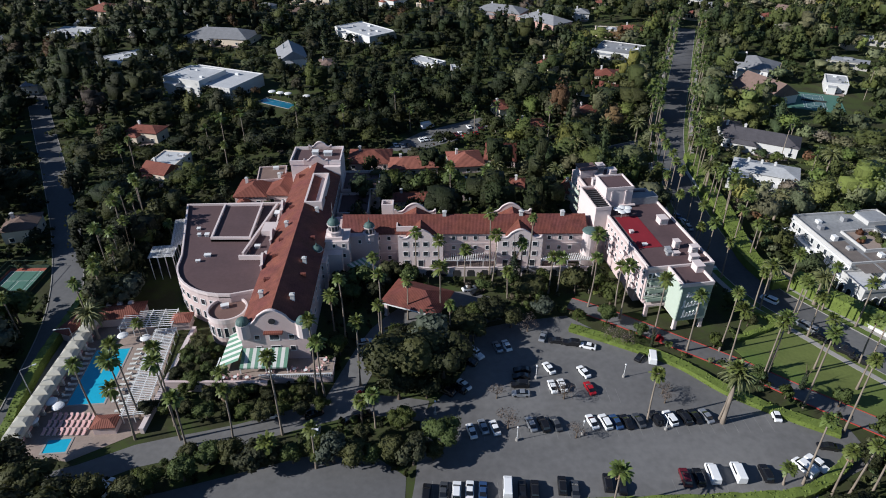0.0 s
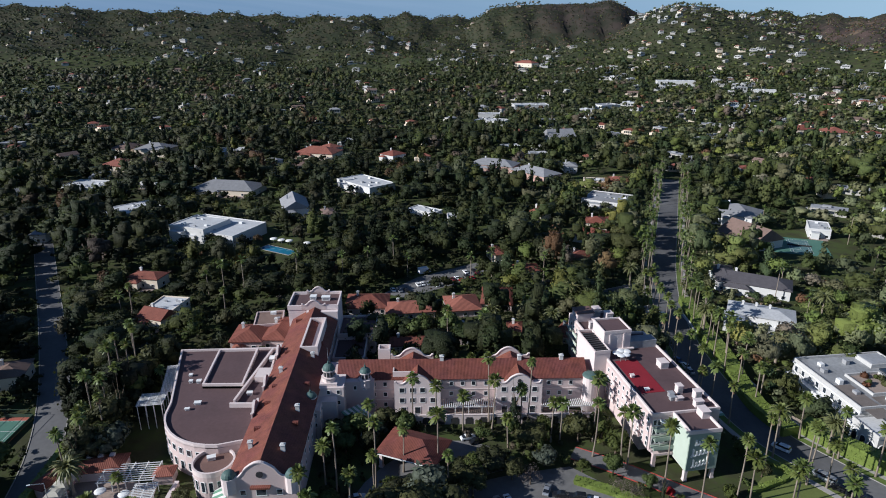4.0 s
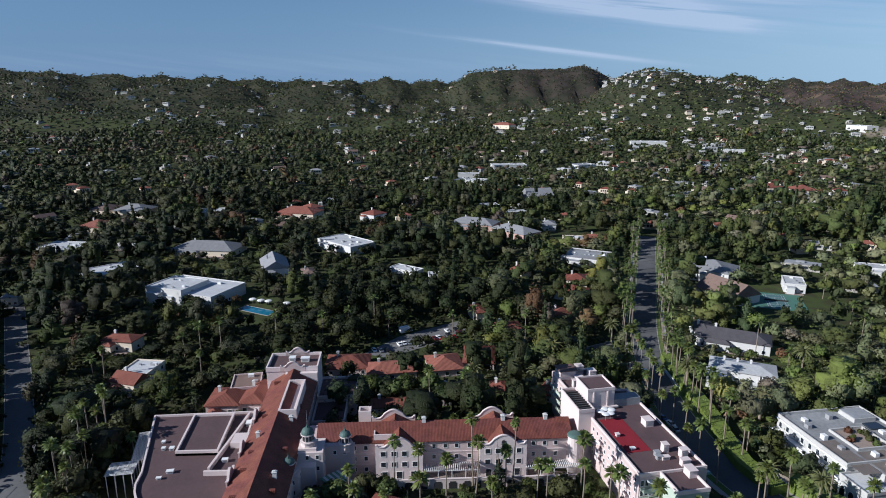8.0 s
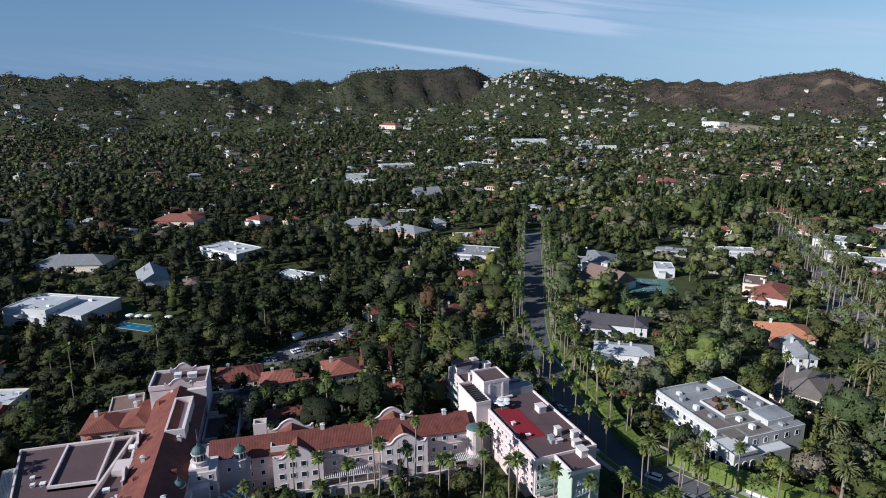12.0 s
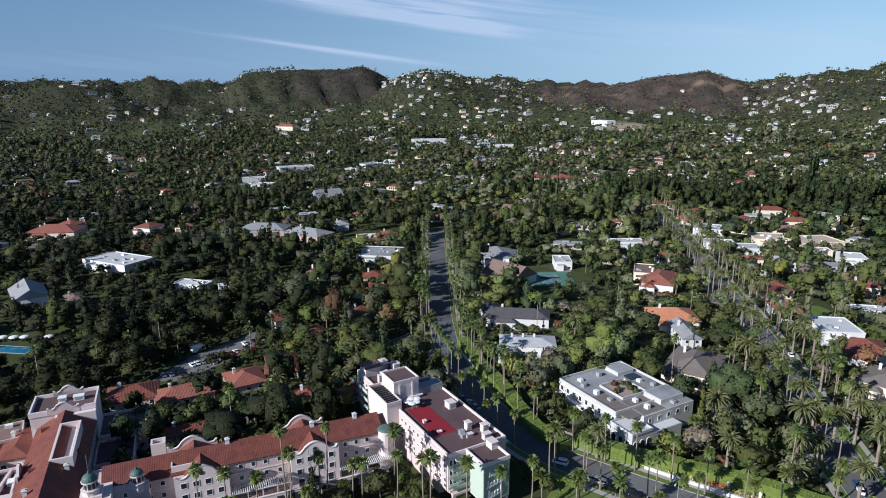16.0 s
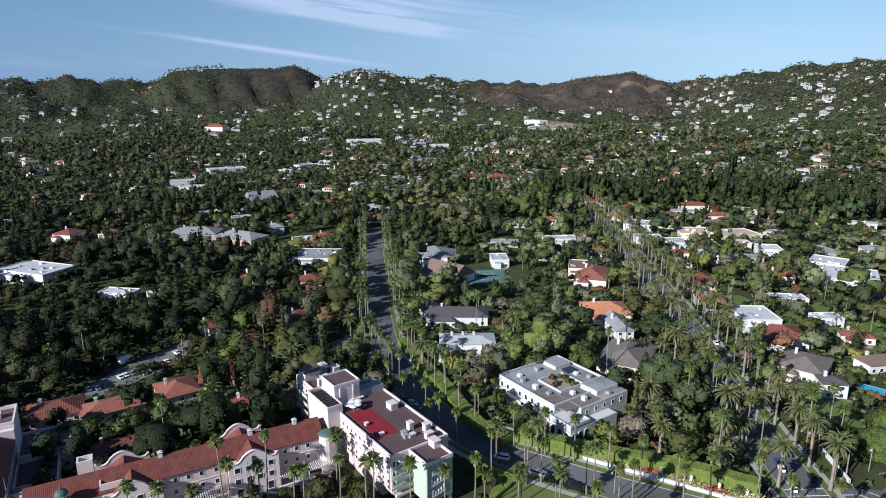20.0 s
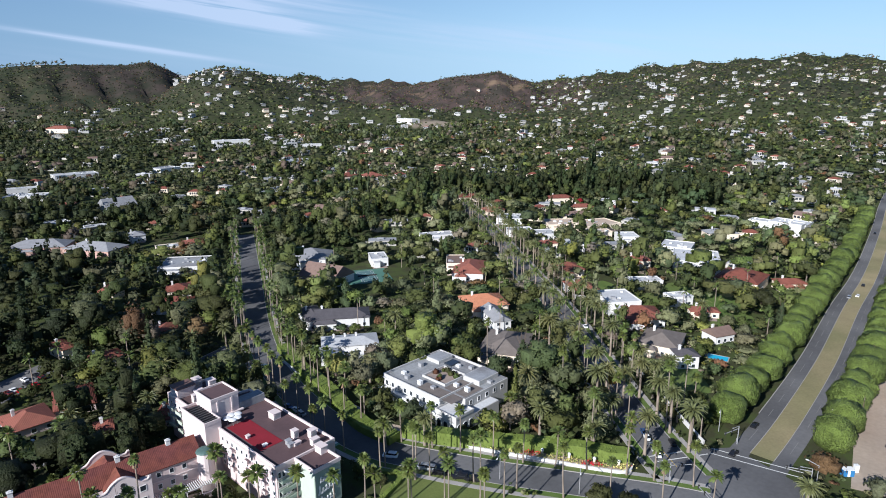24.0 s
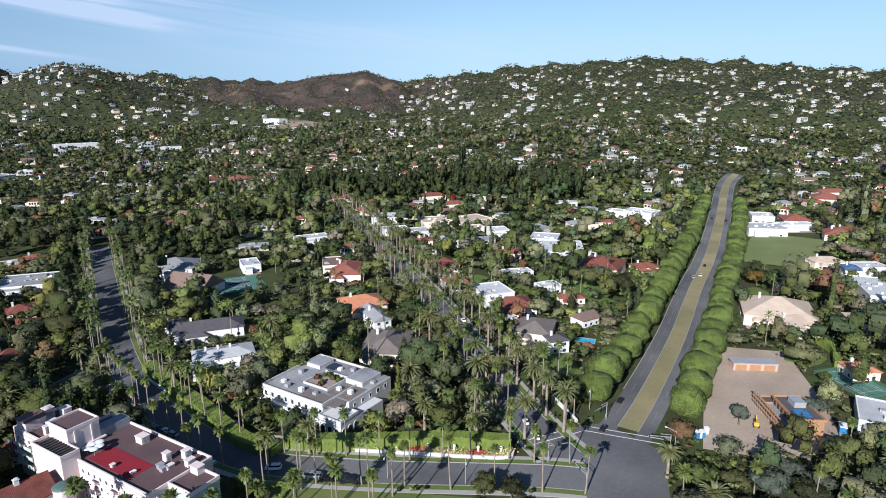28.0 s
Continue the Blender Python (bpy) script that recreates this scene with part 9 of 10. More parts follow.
FAN_TRUNK = [trunk_mesh("trunk", 0.26, 0.17, "palm_bark", b) for b in (0.0, 0.5, -0.5)]
DATE_TRUNK = trunk_mesh("trunk", 0.50, 0.44, "palm_bark", 0.05, 9)
prnd = random.Random(5)
FAR_PALMS = {"palm_leaf": [], "date_leaf": [], "palm_bark": []}


def far_palm(x, y, h, kind):
    """A palm too far off to pick out singly: joined with the others at the end."""
    z = float(terrain(x, y))
    co = (date_crown(prnd.randrange(40), 34, 4.6) if kind == "date" else fan_crown(prnd.randrange(40), 30, 2.5)) + np.array([x, y, z + h])
    FAR_PALMS["date_leaf" if kind == "date" else "palm_leaf"].append(co)
    r = 0.45 if kind == "date" else 0.22
    P = np.array([(r, 0), (0, r), (-r, 0), (0, -r)])
    FAR_PALMS["palm_bark"].append(np.concatenate([np.array([(x + P[i][0], y + P[i][1], z), (x + P[(i + 1) % 4][0], y + P[(i + 1) % 4][1], z), (x + P[(i + 1) % 4][0] * 0.7, y + P[(i + 1) % 4][1] * 0.7, z + h), (x + P[i][0] * 0.7, y + P[i][1] * 0.7, z + h)]) for i in range(4)]))


def fan_palm(x, y, h, lean=None, size=1.0):
    if indoors(x, y):
        return None
    if math.hypot(x, y) > 270:
        return far_palm(x, y, h, "fan")
    z = float(terrain(x, y))
    t = thing("fan_palm", "tall slender fan palm with green crown" if h > 9 else "short fan palm with bushy green crown", "palm", x, y, z - 0.1, prnd.uniform(0, 360), "palms")
    ax, ay = lean if lean else (prnd.uniform(-1.6, 1.6), prnd.uniform(-1.6, 1.6))
    t.rotation_euler = Euler((radians(ay), radians(ax), t.rotation_euler.z))
    k = prnd.randrange(3)
    tr = part("trunk", FAN_TRUNK[k], None, t)
    tr.scale = (1, 1, h)
    bx = (0.0, 0.5, -0.5)[k] * math.sin(2.4)
    s = size * prnd.uniform(0.85, 1.15)
    c = part("crown", FAN[prnd.randrange(4)], None, t, at=pose(bx, 0, h))
    c.scale = (s, s, s)
    if prnd.random() < 0.6:
        part("skirt", SKIRT[prnd.randrange(3)], None, t, "dry brown thatch", at=pose(bx, 0, h))
    return t


def date_palm(x, y, h, size=1.0):
    if indoors(x, y):
        return None
    if math.hypot(x, y) > 270:
        return far_palm(x, y, h, "date")
    z = float(terrain(x, y))
    t = thing("date_palm", "stout date palm with broad feathery crown", "palm", x, y, z - 0.1, prnd.uniform(0, 360), "palms")
    tr = part("trunk", DATE_TRUNK, None, t)
    tr.scale = (1, 1, h)
    s = size * prnd.uniform(0.88, 1.1)
    c = part("crown", DATE[prnd.randrange(3)], None, t, at=pose(0, 0, h))
    c.scale = (s, s, s)
    part("crown_base", disc(0, 0, 0.35, 0.75, h - 1.2, h + 0.2, 9), "thatch", t)
    return t


OAK = [broad_crown(200 + i, 640, 4.2, 3.9, 10 + i % 3, 0.44) for i in range(5)]
ROUND = [broad_crown(220 + i, 640, 3.6, 3.6, 14, 0.38, 1.8) for i in range(3)]
PINE = [conifer_crown(240 + i, 520, 2.9 + 0.4 * i, 14.0, 1.6, 0.52) for i in range(3)]
SPIRE = [conifer_crown(260 + i, 300, 1.1, 11.0, 0.6, 0.38) for i in range(2)]
FINE = [broad_crown(290 + i, 1400, 4.2, 3.9, 15, 0.24) for i in range(3)]
BARE = [broad_crown(280 + i, 520, 3.6, 3.4, 9, 0.16, 2.2, False) for i in range(2)]
CROWNS = {}
for kind, sets, leaf in (("oak", OAK, "leaf_oak"), ("bright", OAK, "leaf_bright"), ("round", ROUND, "leaf_bright"), ("olive", OAK, "leaf_olive"), ("gold", OAK[:2], "leaf_gold"), ("rust", OAK[:2], "leaf_rust"), ("red", ROUND[:1], "leaf_red"), ("fine_oak", FINE, "leaf_oak"), ("fine_bright", FINE, "leaf_bright"), ("pine", PINE, "leaf_pine"), ("spire", SPIRE, "leaf_pine"), ("bare", BARE, "leaf_bare")):
    CROWNS[kind] = [cloud_mesh("crown", c, leaf) for c in sets]
TRUNKS = [trunk_mesh("trunk", 0.30, 0.16, "bark", 0.0, 7, 3, 5, i) for i in range(3)]
WORDS = {"oak": "dark leafy evergreen oak with spreading crown", "bright": "bright green leafy garden tree with loose crown", "round": "dense round-crowned green tree", "olive": "grey-green olive tree with loose crown", "gold": "golden yellow autumn tree with loose crown", "rust": "rust-brown autumn tree with loose crown", "red": "small tree with crimson leaves", "pine": "tall dark conifer with tapering crown", "spire": "slim dark cypress with pointed crown", "bare": "leafless brown-grey tree with fine twigs"}
trnd = random.Random(9)


def tree(x, y, h, kind="oak", spread=1.0):
    """A single tree of height h: trunk with limbs, crown of leaf clumps. Crowns are drawn about 8 m tall (conifers 14, cypresses 11)."""
    if indoors(x, y):
        return None
    z = float(terrain(x, y))
    t = thing("tree", WORDS[kind], "tree", x, y, z - 0.1, trnd.uniform(0, 360), "trees")
    ref = {"pine": 14.0, "spire": 11.0}.get(kind, 8.2)
    k = h / ref
    tr = part("trunk", TRUNKS[trnd.randrange(3)], None, t)
    tr.scale = (k, k, h * (0.9 if kind in ("pine", "spire") else 0.44))
    kind = "fine_" + kind if kind in ("oak", "bright") and math.hypot(x, y) < 155 else kind
    c = part("crown", CROWNS[kind][trnd.randrange(len(CROWNS[kind]))], None, t)
    c.scale = (k * spread, k * spread, k)
    return t


def hedge(pts, w, h, label="clipped green boundary hedge", closed=False):
    """A clipped hedge along a line: a rounded box with a leafy skin."""
    line = smooth_line(pts, 1.6)
    rng = np.random.default_rng(int(abs(pts[0][0] * 31 + pts[0][1] * 17)))
    L0, R0 = offset(line, -w / 2), offset(line, w / 2)
    KEEP_OUT.append((line, w / 2 + 0.3))
    V, F = [], []
    for (ax, ay), (bx, by) in zip(L0, R0):
        j = rng.normal(scale=0.10, size=4)
        V += [(ax, ay, -0.1), (ax + j[0], ay + j[1], h * 0.93 + j[2]), (bx + j[0], by + j[1], h * 0.97 + j[3]), (bx, by, -0.1)]
    for i in range(len(L0) - 1):
        o = 4 * i
        F += [(o, o + 4, o + 5, o + 1), (o + 1, o + 5, o + 6, o + 2), (o + 2, o + 6, o + 7, o + 3)]
    n = len(L0) - 1
    F += [(0, 1, 2, 3), (4 * n + 3, 4 * n + 2, 4 * n + 1, 4 * n)]
    KEEP_OUT.append((pts, w / 2 + 2.0))
    hd = thing("hedge", label, "hedge", 0, 0, 0, 0, "hedges")
    part("hedge_body", (V, F), "leaf_hedge", hd)
    m = min(4200, int(len(L0) * 1.6 * (2 * h + w) * 2.2))
    i = rng.integers(0, n, m)
    t = rng.random(m)
    A, B = np.array(L0), np.array(R0)
    pa, pb = A[i] * (1 - t[:, None]) + A[i + 1] * t[:, None], B[i] * (1 - t[:, None]) + B[i + 1] * t[:, None]
    q = rng.random(m) * (2 * h + w)
    s = np.clip((q - h) / w, 0, 1)
    zz = np.where(q < h, q, np.where(q > h + w, 2 * h + w - q, h)) * 0.97
    p = np.concatenate([pa * (1 - s[:, None]) + pb * s[:, None], zz[:, None]], 1) + rng.normal(scale=0.06, size=(m, 3))
    a1, a2 = rng.normal(size=(m, 3)), rng.normal(size=(m, 3))
    a1 /= np.linalg.norm(a1, axis=1)[:, None]
    a2 = np.cross(a1, a2)
    a2 /= np.linalg.norm(a2, axis=1)[:, None]
    sz = 0.24
    co = np.stack([p - a1 * sz, p - a2 * sz, p + a1 * sz, p + a2 * sz], 1).reshape(-1, 3)
    tagged(part("hedge_leaves", cloud_mesh("hedge_leaves", co, "leaf_hedge"), None, hd), kind="stuff")
    return hd


fan_palm(-27.1, 132.8, 20.8)
fan_palm(-21.1, 115.6, 20.8)
fan_palm(-16.9, 131.9, 24.0)
fan_palm(-16.8, 130.9, 14.2)
fan_palm(-10.2, 142.1, 14.5)
fan_palm(-0.7, 142.5, 17.9)
fan_palm(2.5, 133.5, 12.1)
fan_palm(-8.5, 163.8, 16.7)
fan_palm(6.8, 159.4, 13.6)
fan_palm(14.9, 163.8, 23.8)
fan_palm(15.2, 158.8, 18.9)
fan_palm(26.1, 160.9, 23.6)
fan_palm(24.0, 160.7, 14.7)
fan_palm(39.1, 169.0, 16.2)
fan_palm(35.0, 154.6, 13.7)
fan_palm(32.5, 155.1, 13.9)
fan_palm(43.4, 148.3, 18.1)
fan_palm(45.0, 155.1, 21.5)
fan_palm(-20.8, 153.6, 14.6)
fan_palm(50.3, 144.0, 17.4)
fan_palm(51.5, 142.5, 18.6)
fan_palm(59.7, 136.0, 19.1)
fan_palm(66.6, 128.8, 19.1)
fan_palm(48.8, 103.6, 15.0)
fan_palm(66.2, 104.3, 17.3)
fan_palm(76.7, 124.8, 17.2)
fan_palm(81.4, 116.4, 20.1)
fan_palm(82.1, 116.5, 21.4)
fan_palm(88.2, 108.1, 24.0)
fan_palm(97.7, 121.6, 16.8)
fan_palm(94.0, 100.3, 22.3)
fan_palm(104.8, 114.2, 22.5)
fan_palm(-29.6, 112.1, 17.8)
fan_palm(-31.8, 112.6, 24.0)
fan_palm(-60.8, 98.2, 24.0)
fan_palm(-72.5, 104.3, 24.0)
fan_palm(-63.6, 102.3, 24.0)
fan_palm(-77.5, 105.0, 9.6)
fan_palm(-58.9, 96.4, 15.2)
fan_palm(-47.7, 95.8, 18.1)
fan_palm(-37.5, 99.7, 23.7)
fan_palm(-28.0, 90.3, 12.5)
fan_palm(-19.4, 103.2, 7.8)
fan_palm(-15.9, 101.8, 10.7)
fan_palm(-54.5, 112.5, 7.8)
fan_palm(-71.4, 98.3, 24.0)
fan_palm(-82.7, 104.2, 18.4)
fan_palm(62.7, 170.9, 13.0)
fan_palm(35.4, 80.6, 11.6)
fan_palm(-38.4, 91.8, 7.3)
fan_palm(-82.9, 131.6, 7.6)
fan_palm(73.3, 86.0, 5.0)
fan_palm(77.6, 86.2, 19.2)
fan_palm(85.7, 83.2, 16.3)
fan_palm(82.2, 83.3, 14.4)
fan_palm(90.5, 83.3, 14.7)
date_palm(66.7, 103.3, 15.6)
fan_palm(97.8, 136.0, 17.4)
fan_palm(75.3, 128.6, 20.0)
date_palm(-96.4, 133.9, 9.0)
date_palm(-85.3, 83.0, 6.7)
fan_palm(136.2, 182.8, 13.9)
fan_palm(112.8, 112.8, 14.6)
fan_palm(89.0, 141.3, 17.1)
fan_palm(98.9, 138.3, 17.6)
fan_palm(167.0, 178.6, 22.2)
fan_palm(152.0, 112.3, 20.9)
fan_palm(170.2, 140.9, 21.2)
fan_palm(178.2, 163.0, 21.4)
fan_palm(198.4, 156.2, 24.0)
fan_palm(183.3, 104.5, 24.0)
fan_palm(198.4, 107.2, 21.1)
fan_palm(140.4, 138.2, 12.9)
fan_palm(109.9, 184.8, 9.8)
date_palm(172.7, 54.3, 9.0)
date_palm(161.7, 37.7, 8.0)
date_palm(111.6, 149.4, 10.0)
date_palm(62.4, 239.5, 11.0)
date_palm(89.6, 272.1, 10.0)
date_palm(104.1, 221.8, 12.0)
date_palm(74.9, 272.4, 10.0)
date_palm(66.7, 253.9, 9.0)
date_palm(58.3, 250.3, 9.0)
date_palm(160.5, 117.6, 14.0)
date_palm(185.4, 123.9, 14.0)
date_palm(202.7, 176.1, 15.0)
date_palm(211.0, 121.5, 12.0)
date_palm(156.9, 146.3, 14.0)
date_palm(147.2, 158.8, 15.0)
date_palm(132.9, 177.8, 10.0)
date_palm(100.7, 157.0, 9.0)
date_palm(157.2, 232.9, 12.0)
date_palm(169.3, 223.7, 12.0)
date_palm(-59.6, 224.2, 12.0)
date_palm(22.3, 237.5, 11.0)
date_palm(55.3, 243.8, 12.0)
date_palm(20.6, 228.1, 9.0)
date_palm(76.4, 283.4, 11.0)
date_palm(44.5, 223.1, 10.0)
tree(-13.3, 116.2, 15.6, "oak", 1.20)
tree(-7.0, 118.3, 15.6, "oak", 1.10)
tree(-2.8, 126.5, 13.2, "olive", 1.10)
tree(0.1, 118.5, 13.2, "oak", 1.10)
tree(-10.9, 111.0, 10.8, "oak", 1.10)
tree(-4.0, 111.4, 8.0, "oak", 1.00)
tree(2.4, 124.0, 8.0, "gold", 0.80)
tree(-10.5, 129.6, 8.0, "oak", 1.00)
tree(0.1, 96.5, 8.0, "bright", 1.20)
tree(13.9, 141.8, 8.0, "oak", 1.20)
tree(8.4, 133.2, 8.0, "oak", 1.20)
tree(19.3, 138.7, 7.0, "oak", 1.20)
tree(15.3, 101.4, 6.5, "bare", 1.20)
tree(31.0, 98.8, 5.0, "bare", 1.10)
tree(24.0, 136.9, 6.0, "bare", 1.30)
tree(47.0, 132.9, 5.0, "bare", 1.30)
tree(50.4, 130.6, 5.0, "bare", 1.20)
tree(54.8, 109.6, 5.0, "bare", 1.00)
tree(50.2, 149.3, 9.0, "round", 1.10)
tree(48.0, 157.3, 8.0, "bright", 1.10)
tree(40.6, 155.3, 9.0, "oak", 1.10)
tree(26.6, 152.7, 8.0, "oak", 1.20)
tree(22.0, 160.0, 12.0, "pine", 1.00)
tree(73.1, 143.4, 6.0, "bright", 1.30)
tree(78.5, 142.3, 6.0, "oak", 1.30)
tree(69.0, 140.5, 5.0, "bright", 1.10)
tree(86.5, 148.1, 5.0, "bright", 1.20)
tree(85.3, 121.0, 6.0, "spire", 1.50)
tree(91.1, 114.8, 6.0, "spire", 1.50)
tree(97.1, 108.4, 7.0, "round", 0.80)
tree(-24.9, 156.5, 9.0, "bright", 1.00)
tree(-30.7, 154.5, 8.0, "oak", 1.00)
tree(-16.6, 160.6, 8.0, "oak", 1.00)
tree(-7.6, 221.4, 10.0, "bright", 1.20)
tree(3.6, 221.5, 10.0, "bright", 1.20)
tree(-20.9, 221.5, 10.0, "bright", 1.20)
tree(-20.0, 110.2, 4.0, "red", 0.80)
tree(-10.9, 127.5, 5.0, "red", 0.80)
tree(59.4, 131.2, 4.0, "red", 0.70)
tree(55.1, 112.8, 4.5, "bare", 1.10)
tree(30.1, 111.0, 6.0, "bare", 1.10)
tree(13.4, 111.2, 5.0, "bare", 1.00)
tree(81.4, 116.4, 4.0, "rust", 0.80)
tree(7.4, 138.8, 7.0, "oak", 1.20)
tree(29.0, 144.6, 6.0, "olive", 1.20)
tree(-27.8, 127.0, 7.0, "bright", 0.90)
tree(-28.0, 92.9, 7.0, "bright", 1.00)
tree(-18.5, 96.8, 6.0, "oak", 1.00)
tree(-37.9, 92.0, 6.0, "bright", 1.00)
tree(-56.0, 87.1, 7.0, "bright", 1.10)
tree(-62.0, 84.1, 7.0, "bright", 1.10)
tree(-50.3, 109.5, 5.0, "bright", 1.00)
tree(-57.0, 109.6, 5.0, "oak", 1.00)
tree(-66.9, 130.9, 4.5, "oak", 1.00)
tree(-99.1, 296.9, 10.0, "gold", 1.00)
tree(30.4, 184.5, 8.0, "round", 1.00)
tree(171.7, 155.3, 16.0, "pine", 1.50)
tree(178.4, 169.4, 14.0, "pine", 1.30)
tree(186.2, 139.3, 9.0, "olive", 1.10)
tree(193.0, 135.8, 9.0, "gold", 0.90)
tree(180.1, 144.7, 8.0, "bright", 1.00)
tree(98.2, 301.9, 12.0, "oak", 1.40)
tree(101.3, 330.8, 13.0, "oak", 1.30)
tree(219.7, 46.3, 8.0, "olive", 0.90)
tree(239.5, 27.0, 9.0, "olive", 1.10)
tree(247.9, 23.0, 9.0, "olive", 1.10)
tree(191.9, 24.7, 8.0, "olive", 1.20)
tree(185.0, 30.8, 8.0, "olive", 1.20)
tree(177.8, 36.6, 7.0, "oak", 1.20)
tree(192.7, 17.4, 8.0, "olive", 1.20)
tree(177.2, 47.7, 6.0, "oak", 1.00)
tree(202.0, 4.5, 6.0, "bright", 1.00)
tree(276.5, 29.0, 5.0, "round", 1.20)
tree(252.6, 127.6, 6.0, "bright", 1.00)
tree(195.6, 97.4, 7.0, "round", 1.50)
tree(156.9, 201.0, 5.0, "bright", 1.00)
tree(274.7, 298.2, 9.0, "olive", 1.00)
tree(329.1, 139.6, 13.0, "oak", 1.20)
tree(317.4, 124.5, 12.0, "pine", 1.20)
tree(383.4, 68.5, 9.0, "bare", 1.30)
tree(393.2, 61.8, 10.0, "rust", 1.00)
tree(392.1, 51.8, 11.0, "rust", 1.00)
tree(396.8, 83.7, 10.0, "gold", 1.20)
tree(401.3, 97.8, 10.0, "oak", 1.20)
tree(370.0, 38.8, 9.0, "spire", 1.60)
tree(341.7, 34.7, 9.0, "spire", 1.60)
tree(493.7, 396.9, 9.0, "red", 1.00)
tree(-55.9, 91.8, 5.8, "oak", 1.00)
tree(-51.4, 91.6, 6.0, "bright", 1.00)
tree(-47.0, 92.2, 6.7, "oak", 1.00)
tree(-41.8, 89.8, 7.9, "olive", 1.00)
tree(-37.8, 91.0, 6.2, "oak", 1.00)
tree(-33.4, 91.6, 6.3, "bright", 1.00)
tree(-29.2, 93.0, 5.8, "oak", 1.00)
tree(-24.4, 91.8, 8.3, "olive", 1.00)
tree(-19.9, 90.9, 7.9, "oak", 1.00)
tree(-15.5, 91.7, 6.1, "bright", 1.00)
tree(-11.1, 92.3, 7.4, "oak", 1.00)
tree(-6.5, 91.3, 8.1, "olive", 1.00)
tree(-2.1, 92.5, 5.8, "oak", 1.00)
tree(-70.7, 105.5, 4.9, "oak", 1.10)
tree(-66.3, 106.0, 4.1, "bright", 1.10)
tree(-61.8, 106.3, 4.0, "oak", 1.10)
tree(-56.4, 104.2, 5.3, "bright", 1.10)
tree(-52.3, 105.8, 4.3, "oak", 1.10)
tree(-47.3, 104.3, 4.8, "bright", 1.10)
tree(-42.6, 104.1, 5.2, "oak", 1.10)
tree(-38.5, 105.7, 4.5, "bright", 1.10)
tree(-33.9, 105.7, 4.5, "oak", 1.10)
tree(-29.5, 107.0, 4.3, "bright", 1.10)
tree(-86.0, 82.2, 11.0, "oak", 1.10)
tree(-92.1, 86.0, 12.0, "oak", 1.10)
tree(-78.9, 80.1, 9.0, "oak", 1.10)
tree(-73.4, 81.2, 8.0, "oak", 1.10)
tree(-64.6, 80.9, 8.0, "oak", 1.10)
tree(118.9, 186.3, 4.5, "oak", 1.00)
tree(115.2, 175.0, 5.6, "bright", 1.00)
tree(117.3, 166.3, 5.6, "round", 1.00)
tree(119.0, 157.6, 4.4, "oak", 1.00)
tree(122.6, 151.6, 4.2, "bright", 1.00)
tree(126.1, 145.5, 4.5, "round", 1.00)
tree(132.8, 142.8, 4.5, "oak", 1.00)
tree(140.9, 142.7, 4.6, "bright", 1.00)
tree(-52.0, 58.0, 12.0, "oak", 1.10)
tree(-40.0, 56.0, 13.0, "oak", 1.10)
tree(-28.0, 58.0, 12.0, "oak", 1.10)
tree(-16.0, 57.0, 12.0, "oak", 1.10)
tree(-108.8, 67.4, 14.8, "oak", 1.15)
tree(-102.3, 68.3, 13.3, "oak", 1.15)
tree(-98.7, 70.4, 14.3, "oak", 1.15)
tree(-92.6, 72.0, 15.4, "oak", 1.15)
tree(-85.4, 66.8, 16.2, "oak", 1.15)
tree(-82.0, 68.3, 17.3, "oak", 1.15)
tree(-75.5, 69.4, 16.4, "oak", 1.15)
tree(-71.5, 61.6, 16.0, "oak", 1.15)
tree(-65.4, 54.3, 17.3, "oak", 1.15)
tree(-59.5, 61.2, 17.4, "oak", 1.15)
tree(-53.4, 63.2, 15.0, "oak", 1.15)
tree(-47.7, 58.4, 17.7, "oak", 1.15)
tree(-42.1, 55.0, 13.7, "oak", 1.15)
tree(-38.6, 63.7, 15.2, "oak", 1.15)
tree(-32.0, 57.0, 15.5, "oak", 1.15)
tree(-27.3, 57.5, 15.9, "oak", 1.15)
tree(-66.3, 130.3, 3.1, "bright", 0.95)
tree(-67.7, 116.7, 5.2, "oak", 0.95)
tree(-64.7, 112.6, 4.0, "round", 0.95)
tree(-63.8, 115.7, 4.8, "bright", 0.95)
tree(-63.9, 126.4, 4.5, "round", 0.95)
tree(-61.6, 124.6, 3.0, "bright", 0.95)
tree(-64.8, 127.8, 3.1, "bright", 0.95)
tree(-65.3, 125.1, 4.0, "oak", 0.95)
tree(-63.0, 114.7, 3.0, "bright", 0.95)
tree(-63.9, 115.7, 5.1, "round", 0.95)
tree(-65.8, 118.8, 4.9, "oak", 0.95)
tree(-67.0, 123.4, 4.1, "bright", 0.95)
tree(-60.5, 121.6, 3.3, "oak", 0.95)
tree(-65.1, 117.4, 4.4, "oak", 0.95)
tree(-65.7, 116.2, 2.9, "bright", 0.95)
tree(-64.9, 127.9, 4.9, "oak", 0.95)
tree(-62.3, 114.2, 5.0, "bright", 0.95)
tree(-66.6, 126.6, 3.5, "bright", 0.95)
tree(-60.9, 119.2, 4.8, "round", 0.95)
tree(-59.9, 114.6, 4.2, "round", 0.95)
tree(-64.5, 123.2, 3.5, "bright", 0.95)
tree(-68.2, 124.6, 4.6, "bright", 0.95)
tree(-67.0, 129.8, 4.0, "oak", 0.95)
tree(-59.2, 113.2, 2.8, "oak", 0.95)
tree(-65.3, 124.5, 3.1, "bright", 0.95)
tree(-68.5, 127.9, 3.3, "bright", 0.95)
tree(-60.8, 127.5, 3.2, "bright", 0.95)
tree(-59.3, 120.4, 3.0, "oak", 0.95)
